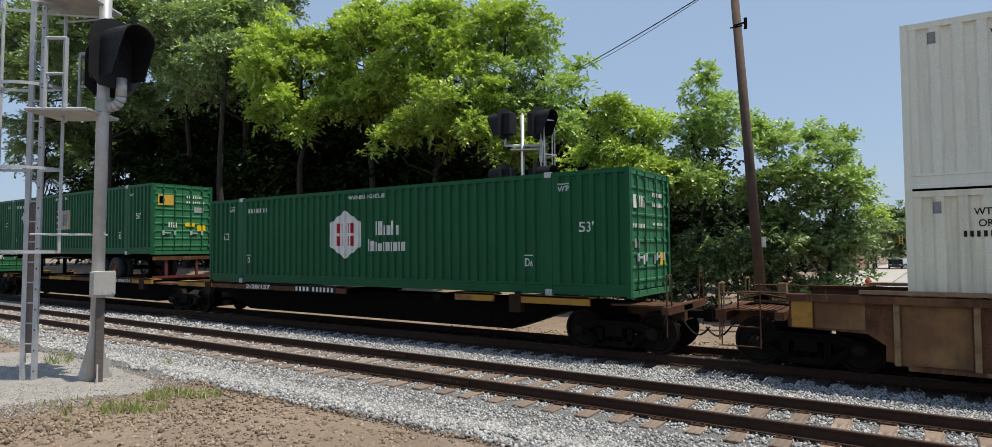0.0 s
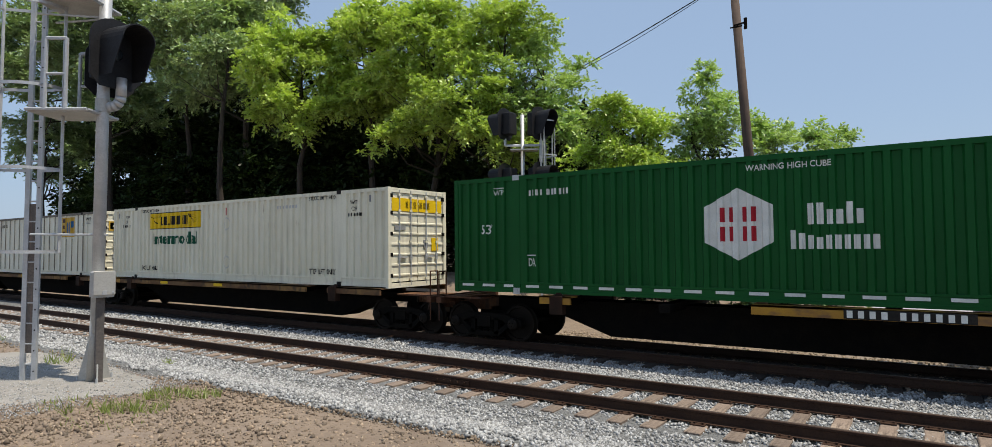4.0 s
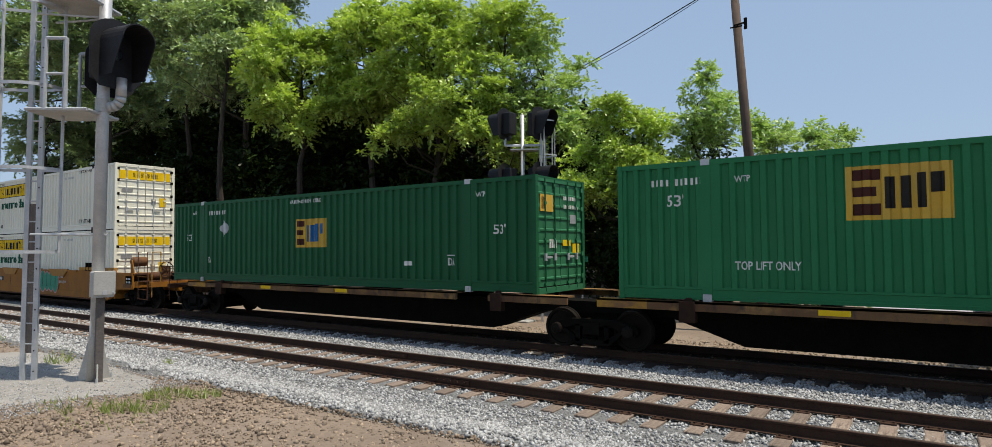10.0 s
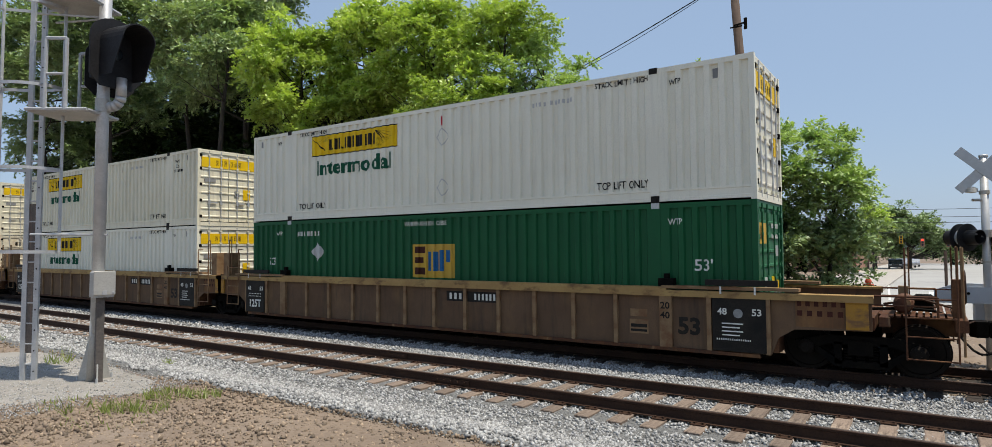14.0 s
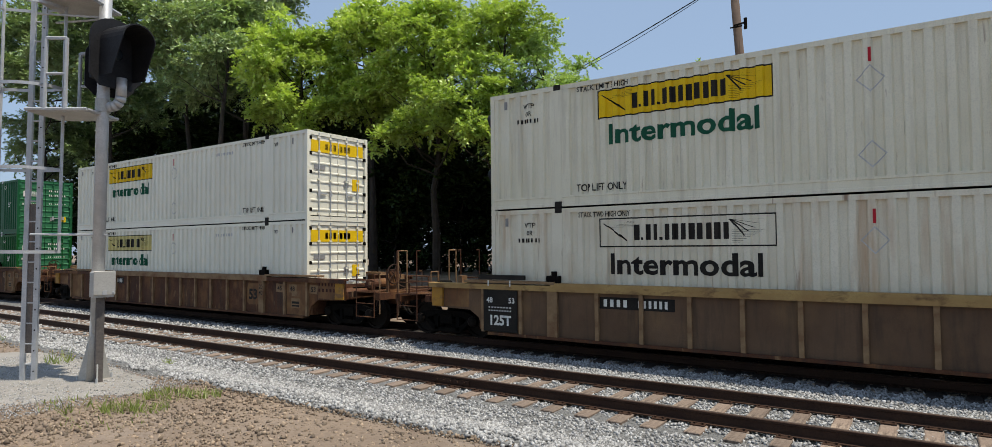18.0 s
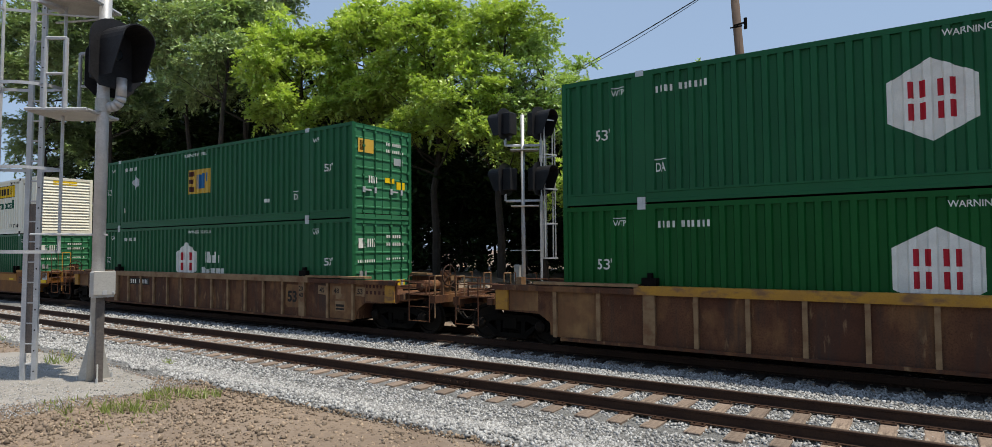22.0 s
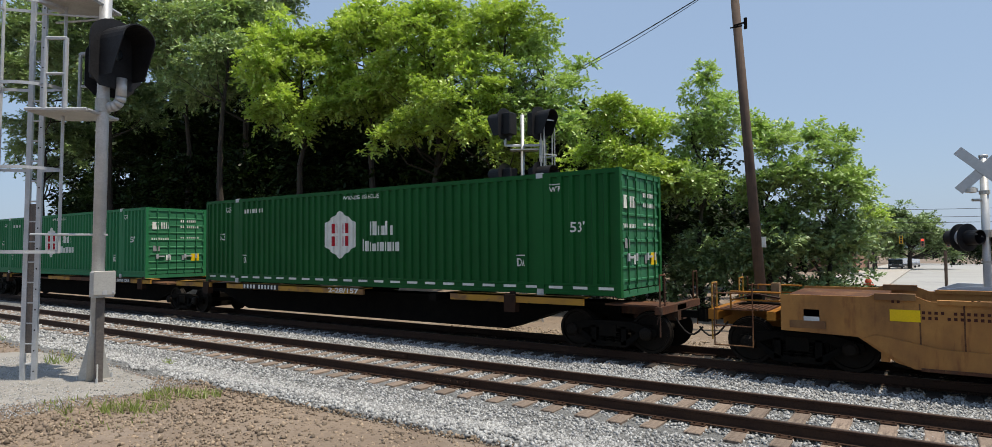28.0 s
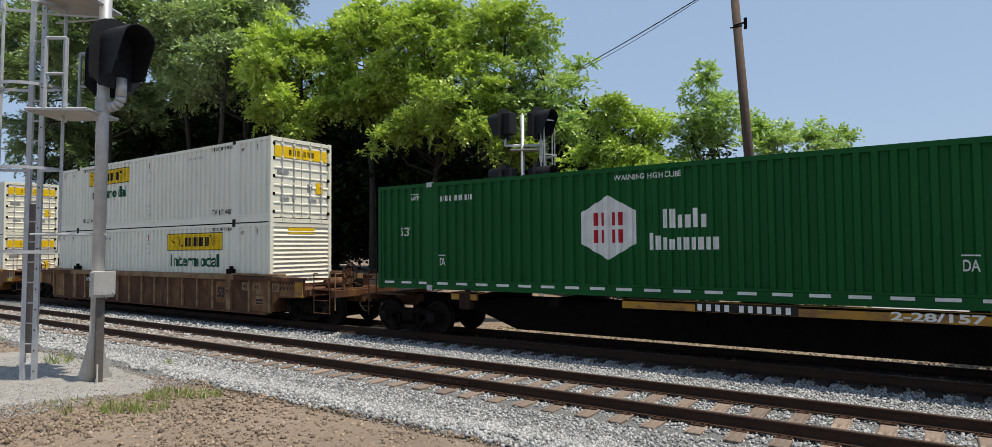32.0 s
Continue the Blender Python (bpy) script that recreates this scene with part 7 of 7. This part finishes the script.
along = (28, 45, 60, 80, 100, 120, 140, 160, 175)
tagged(part("road", strip([(9.0, 4.9, 16.0), (11.0, 4.6, 16.0), (16, 3.4, 16.0), (28, 3.34, 16.0)] + [(y, 3.3 + 0.005 * (y - 28), 16.0) for y in along[1:]], -0.235, 0.07), "road"), "sun-bleached grey asphalt street running away from the tracks", "road", kind="structure")
tagged(part("kerb", strip([(14, 3.25, 3.42), (28, 3.16, 3.33)] + [(y, 3.12 + 0.005 * (y - 28), 3.29 + 0.005 * (y - 28)) for y in along[1:]], -0.12, 0.2), "kerb"), "low pale concrete kerb along the street", "kerb", kind="structure")
tagged(part("pavement", strip([(30, -1.6, 3.13)] + [(y, -1.6, 3.1 + 0.005 * (y - 28)) for y in along[1:]], -0.14, 0.18), "kerb"), "worn concrete pavement beside the street", "pavement", kind="structure")
tagged(part("edge_line", Mb().prism([(3.85, 20), (3.95, 20), (3.4, 32), (3.3, 32)], -0.235, -0.230, "z"), "m_white"), "faded white edge line on the street", "road marking", kind="structure")
tagged(part("lane_marks", Mb().box(5.2, 7.4, 24.2, 24.6, -0.235, -0.230).box(5.4, 5.7, 22, 27, -0.235, -0.2305).box(6.8, 7.1, 21, 26, -0.235, -0.2302), "m_white"), "worn white crossing symbol on the street", "road marking", kind="structure")
hy = thing("fire_hydrant", "orange-red fire hydrant on bare earth by the street", "hydrant", at=pose(2.80, 24.0, -0.30))
part("barrel", Mb().lathe([(0, 0.20), (0.06, 0.20), (0.07, 0.13), (0.62, 0.12), (0.66, 0.16), (0.72, 0.16), (0.80, 0.13), (0.90, 0.05), (0.98, 0.04), (0.98, 0.0)], (0, 0, 0), "z", 14), "orange_red", hy, smooth=True)
for ang in (0, 90, 180):
    n_ = part("outlet_cap", Mb().tube((0.10, 0, 0.5), (0.24, 0, 0.5), 0.075, n=10), "orange_red", hy)
    n_.rotation_euler = (0, 0, radians(ang))

# ---- crossing signal ----
cx, cy = 6.41, 2.75
cs = thing("crossing_signal", "silver level-crossing signal with crossed boards and red flashers", "crossing signal")
part("mast", Mb().tube((cx, cy, -0.3), (cx, cy, 4.22), 0.075, n=14).tube((cx, cy, 4.22), (cx, cy, 4.27), 0.085, n=14), "galv", cs, smooth=True)
for ang in (45, -45):
    bd = part("crossed_board", Mb().box(-0.62, 0.62, -0.012, 0.012, -0.10, 0.10), "silver", cs, "back of a crossed board, bare silver")
    bd.matrix_basis = pose(cx - 0.01, cy - 0.10 - (0.03 if ang > 0 else 0), 3.95, 0, ang, 0)
part("bell", Mb().lathe([(0, 0.02), (0.02, 0.12), (0.10, 0.10), (0.14, 0.03), (0.14, 0)], (cx - 0.22, cy - 0.1, 3.45), "z", 14).tube((cx - 0.22, cy - 0.1, 3.3), (cx, cy, 3.3), 0.03, n=8), "alu", cs)
part("cross_arm", Mb().tube((cx - 0.6, cy, 2.58), (cx + 0.6, cy, 2.58), 0.035, n=10), "galv", cs)
part("clamp_band", Mb().tube((cx, cy, 2.50), (cx, cy, 2.66), 0.11, n=12).tube((cx, cy, 3.42), (cx, cy, 3.5), 0.10, n=12).tube((cx, cy, 1.95), (cx, cy, 2.0), 0.1, n=12), "alu", cs)
for s in (-0.38, 0.38):
    for f, turn in ((-1, 48), (1, 48)):
        at = pose(cx + s, cy, 2.50, 0, 0, turn)
        h = part("flasher", Mb().lathe([(f * 0.08, 0.0), (f * 0.08, 0.30), (f * 0.095, 0.30), (f * 0.095, 0.155)], (0, 0, 0), "y", 24), "signal_black", cs, "round black flasher backing plate")
        h.matrix_basis = at
        part("hood", Mb().lathe([(f * 0.095, 0.16), (f * 0.36, 0.16), (f * 0.36, 0.152), (f * 0.095, 0.152)], (0, 0, 0), "y", 20), "signal_black", h)
        part("red_lens", Mb().lathe([(f * 0.10, 0.15), (f * 0.13, 0.10), (f * 0.14, 0.0)], (0, 0, 0), "y", 18), "lens_dark", h)
    part("lamp_case", Mb().lathe([(-0.08, 0.0), (-0.08, 0.17), (0.08, 0.17), (0.08, 0.0)], (0, 0, 0), "y", 18), "pale_grey", cs).matrix_basis = pose(cx + s, cy, 2.50, 0, 0, 48)
gm = thing("crossing_gate", "silver crossing gate mechanism with counterweights beside the signal", "crossing gate")
part("gate_case", Mb().cbox(cx - 0.25, cx + 0.25, cy + 0.12, cy + 0.55, 0.55, 1.2, 0.03), "pale_grey", gm)
part("counterweight_arm", Mb().prism([(cx - 0.97, 1.10), (cx - 0.95, 1.36), (cx - 0.35, 1.45), (cx + 0.9, 1.46), (cx + 0.9, 1.10)], cy - 0.30, cy - 0.22), "pale_grey", gm)
part("counterweight_arm", Mb().prism([(cx - 0.9, 1.02), (cx - 0.88, 1.34), (cx - 0.5, 1.48), (cx + 0.7, 1.46), (cx + 0.7, 1.10)], cy + 0.62, cy + 0.70), "pale_grey", gm)
part("arm_bolts", Mb().tube((cx - 0.45, cy - 0.33, 1.3), (cx - 0.45, cy - 0.29, 1.3), 0.03, n=8).tube((cx - 0.35, cy - 0.33, 1.31), (cx - 0.35, cy - 0.29, 1.31), 0.03, n=8), "dark_steel", gm)

# ---- far street: trees, lights, cars, buildings ----
tree("street_tree", 3.4, 92, -1.25, 9.6, [(-0.9, 0, 5.6, 2.6, 3, 3.2), (1.6, 2, 4.6, 1.9, 3, 2.8), (3.8, 4, 3.4, 1.8, 3, 2.2), (-2.6, 1, 3.6, 1.6, 2, 1.8)], "large dark street tree far down the road", "leaf_mid", 81, 1.8, 0.36, 0.3, 0.9, 1.6, 0.4)
tree("street_tree", -0.6, 90, -1.22, 7.4, [(0, 0, 4.7, 2.6, 3, 2.5)], "dark street tree far down the road", "leaf_mid", 85, 1.8, 0.36, 0.25, 0.9, 1.6, 0.4)
tree("street_tree", 10.0, 150, -2.2, 6.0, [(0, 0, 2.8, 6, 3, 2.2)], "low trees closing the far end of the street", "leaf_dark_shade", 82, 1.4, 0.6, 0.3, 1.3)
tree("street_tree", 18.0, 170, -2.5, 6.0, [(0, 0, 2.6, 7, 3, 2.0)], "low trees closing the far end of the street", "leaf_dark_shade", 83, 1.4, 0.6, 0.3, 1.3)
tree("street_tree", 0.9, 60, -0.73, 7.0, [(0, 0, 5.4, 1.1, 1.6, 1.5)], "pale green street tree beyond the bushes", "leaf_light", 84, 1.6, 0.24, 0.15, 0.5)
for i, hx in enumerate((-6, 2, 24, 31, 38)):
    tree("street_tree", hx, 168, -2.5, 5.0, [(0, 0, 2.3, 5, 2.5, 2.2)], "low trees closing the far end of the street", "leaf_mid", 120 + i, 1.5, 0.5, 0.2, 1.1)
for wx in (-6, 30):
    wp = thing("wire_pole", "plain timber pole holding the span wires", "utility pole", "span wire poles", at=pose(wx, 84, -0.235 - fall(84)))
    part("shaft", Mb().tube((0, 0, -0.4), (0, 0, 8.6), 0.16, 0.11, n=10), "pole_wood", wp)
span = thing("signal_span_wire", "black span wire across the street", "cable")
part("wire", Mb().path([(-6, 84, 4.03), (4, 84, 3.75), (13, 84, 3.9), (30, 84, 4.6)], 0.03, 5), "cable", span)
for i, (wx, wz) in enumerate(((-6, 5.3), (-6, 6.0), (-6, 7.0))):
    part("wire", Mb().path([(wx, 84, wz), (8, 84, wz - 0.3), (40, 84, wz - 0.7)], 0.03, 5), "cable", span)
for i, (tx, lit) in enumerate(((-0.8, 0), (2.3, 0), (4.95, 1), (8.06, 1))):
    tl = thing("traffic_light", "yellow traffic light hanging from a span wire", "traffic light", "traffic lights", at=pose(5.34 + (tx - 5.34) * 0.875, 84, (2.48, 2.40, 2.0, 1.92)[i]))
    part("housing", Mb().cbox(-0.22, 0.22, -0.15, 0.15, -0.05, 1.0, 0.04), "signal_yellow" if i < 2 else "brick_far", tl)
    part("hanger", Mb().tube((0, 0, 0.98), (0, 0, (1.42, 1.40, 1.82, 1.92)[i]), 0.03, n=6).box(-0.12, 0.12, -0.07, 0.07, (1.34, 1.34, 1.72, 1.84)[i], (1.44, 1.44, 1.83, 1.95)[i]), "cable", tl)
    for k in range(3):
        part("lens", Mb().lathe([(-0.15, 0.13), (-0.20, 0.11), (-0.20, 0.0)], (0, 0, 0.17 + 0.31 * k), "y", 12), "lens_red" if lit and k == 2 else "glass_dark", tl)


def parked_car(x, y, turn, paint, label):
    c = thing("parked_car", label, "car", "cars parked along the street", at=pose(x, y, -0.235 - fall(y), 0, 0, turn))
    side = [(-2.2, 0.35), (2.2, 0.35), (2.25, 0.75), (1.3, 0.92), (0.6, 1.42), (-1.2, 1.45), (-2.0, 0.98), (-2.25, 0.9)]
    part("body", Mb().prism(side, -0.86, 0.86), paint, c)
    part("windows", Mb().prism([(1.05, 0.95), (0.55, 1.36), (-1.1, 1.38), (-1.75, 0.98)], -0.868, 0.868), "glass_dark", c)
    for q in (-1.4, 1.4):
        for s in (-0.78, 0.78):
            part("wheel", Mb().lathe([(-0.1, 0.0), (-0.1, 0.3), (-0.07, 0.33), (0.07, 0.33), (0.1, 0.3), (0.1, 0.0)], (q, s, 0.33), "y", 16), "tyre", c)
    for s in (-0.6, 0.6):
        part("headlight", Mb().box(2.20, 2.262, s - 0.18, s + 0.18, 0.62, 0.76), "silver", c)
    return c


parked_car(1.7, 92, -88, "car_grey", "dark grey saloon car parked by the street")
parked_car(2.4, 101, -88, "car_silver", "silver car parked by the street")
parked_car(3.0, 110, -88, "car_silver", "pale car parked further down the street")
parked_car(3.5, 119, -88, "car_silver", "pale car parked near the end of the street")
hs = thing("shop_building", "low tan and brick building far along the street", "building")
part("wall", Mb().box(-8, -1.4, 70, 90, -1.4, 3.2), "brick_far", hs)
part("roof", Mb().box(-8.2, -1.2, 69.8, 90.2, 3.2, 3.5), "plaster_far", hs)
for k in range(3):
    part("window", Mb().box(-7.2 + 2.0 * k, -6.0 + 2.0 * k, 69.95, 70.02, 0.8, 2.2), "glass_dark", hs)
hs2 = thing("house", "pale stucco building half hidden on the far side of the street", "building")
part("wall", Mb().box(17, 28, 62, 74, -1.1, 3.0), "plaster_far", hs2)
part("roof", Mb().prism([(16.6, 3.0), (28.4, 3.0), (22.5, 4.6)], 61.6, 74.4), "brick_far", hs2)
part("window", Mb().box(18, 19.4, 61.95, 62.02, 0.9, 2.1), "glass_dark", hs2)
hs3 = thing("house", "white house glimpsed through the trees", "building")
part("wall", Mb().box(-20, -10, 26, 34, -0.5, 3.6), "plaster_far", hs3)
part("roof", Mb().prism([(-20.4, 3.6), (-9.6, 3.6), (-15, 6.0)], 25.6, 34.4), "kerb", hs3)
part("window", Mb().box(-14.5, -13.2, 25.95, 26.02, 1.0, 2.4), "glass_dark", hs3)
pst = thing("sign_post", "slim dark post by the street", "post")
part("shaft", Mb().tube((6.15, 25, -0.3), (6.15, 25, 2.0), 0.07, n=8), "pole_wood", pst)


# ---- loose stones and weeds ----
stones("ballast_stones", [(-6, 8, -9.25, -5.6, 24000, 0.027), (-13, -6, -9.0, -5.6, 8000, 0.033), (-26, -13, -8.8, -5.6, 5000, 0.05),
                          (-6, 8, -5.6, -3.0, 15000, 0.028), (-13, -6, -5.6, -1.0, 11000, 0.034), (-30, -13, -5.6, -1.5, 7000, 0.05), (-6, 8, -3.0, -0.98, 19000, 0.028)],
       "loose pale grey crushed stones between the rails and ties", ragged=0.5)
stones("verge_stones", [(-8, 10, 1.0, 6.5, 9000, 0.045), (0, 9, 6.5, 11, 3000, 0.05), (-6, 8, -1.3, 1.0, 3000, 0.035)], "scattered tan stones on the verge behind the train", "clod", 6)
stones("earth_clods", [(-4.5, 3, -12.5, -8.9, 9000, 0.014), (-4.5, 3, -12.5, -8.9, 2600, 0.027), (-13, -6, -11.0, -8.8, 1500, 0.02)], "crumbly brown earth clods and pebbles in front of the ballast", "clod", 7, lie, "earth clods")
stones("pad_gravel", [(-8.5, -3.4, -11.8, -9.1, 9000, 0.010)], "fine pale gravel round the signal mast", "stone", 8, lambda y: lie(y) + 0.028, "gravel")


def tuft_field(name, spots, label, seed):
    rng = np.random.default_rng(seed)
    vs = []
    for x, y, r, n, h in spots:
        a, d = rng.uniform(0, math.tau, n), r * np.sqrt(rng.uniform(0, 1, n))
        p = np.stack([x + d * np.cos(a) * 1.4, y + d * np.sin(a), np.zeros(n)], 1)
        p[:, 2] = [lie(q) + 0.02 for q in p[:, 1]]
        lean = rng.normal(0, 0.45, (n, 3))
        lean[:, 2] = 1
        ln = h * rng.uniform(0.4, 1.2, n)[:, None]
        side = np.stack([np.cos(a * 3), np.sin(a * 3), np.zeros(n)], 1) * 0.007
        tip = p + lean * ln
        vs.append(np.stack([p - side, p + side, tip + side * 0.2, tip - side * 0.2], 1).reshape(-1, 3))
    v = np.concatenate(vs)
    tagged(part(name, soup(name, v, np.arange(len(v)), 4), "grass"), label, "grass", kind="stuff")


tuft_field("grass", [(-2.80, -10.45, 0.22, 150, 0.10), (-2.45, -10.25, 0.18, 90, 0.09), (-3.0, -9.75, 0.30, 220, 0.09), (-2.6, -9.5, 0.20, 120, 0.08), (-7.1, -9.5, 0.2, 60, 0.24), (-8.4, -6.9, 0.10, 70, 0.14), (-3.5, -10.7, 0.4, 60, 0.08), (-2.4, -10.8, 0.4, 40, 0.08), (-3.2, -10.9, 0.06, 14, 0.22), (-2.6, -10.4, 0.05, 10, 0.2), (-12, -9.3, 0.6, 80, 0.12)], "bright green grass tufts on dry earth", 9)


# ---- what moves ----
def motions():
    times = [float(t) for t in range(33)]
    for ob, x, z in moving:
        walk(ob, [(t, pose(x + run(t), 0, z)) for t in times])
    wheels = [(x + ws.parent.location.x + ws.location.x, ws) for ob, x, z in moving for ws in ob.children_recursive if ws.name.startswith("wheelset")]
    for x, ws in wheels:
        # dense rows while the wheel is in view, at rest before and after
        seen = [k / FPS for k in range(0, 32 * FPS + 1) if -42 < x + run(k / FPS) < 10]
        rest = ws.matrix_basis.copy()
        turn = lambda t: rest @ Matrix.Rotation((x + run(t)) / WHEEL, 4, "Y")
        rows = [(t, turn(t)) for t in seen]
        if not rows:
            rows = [(0.0, rest), (32.0, rest)]
        if rows[0][0] > 0:
            rows.insert(0, (0.0, rows[0][1]))
        if rows[-1][0] < 32:
            rows.append((32.0, rows[-1][1]))
        walk(ws, rows)


motions()
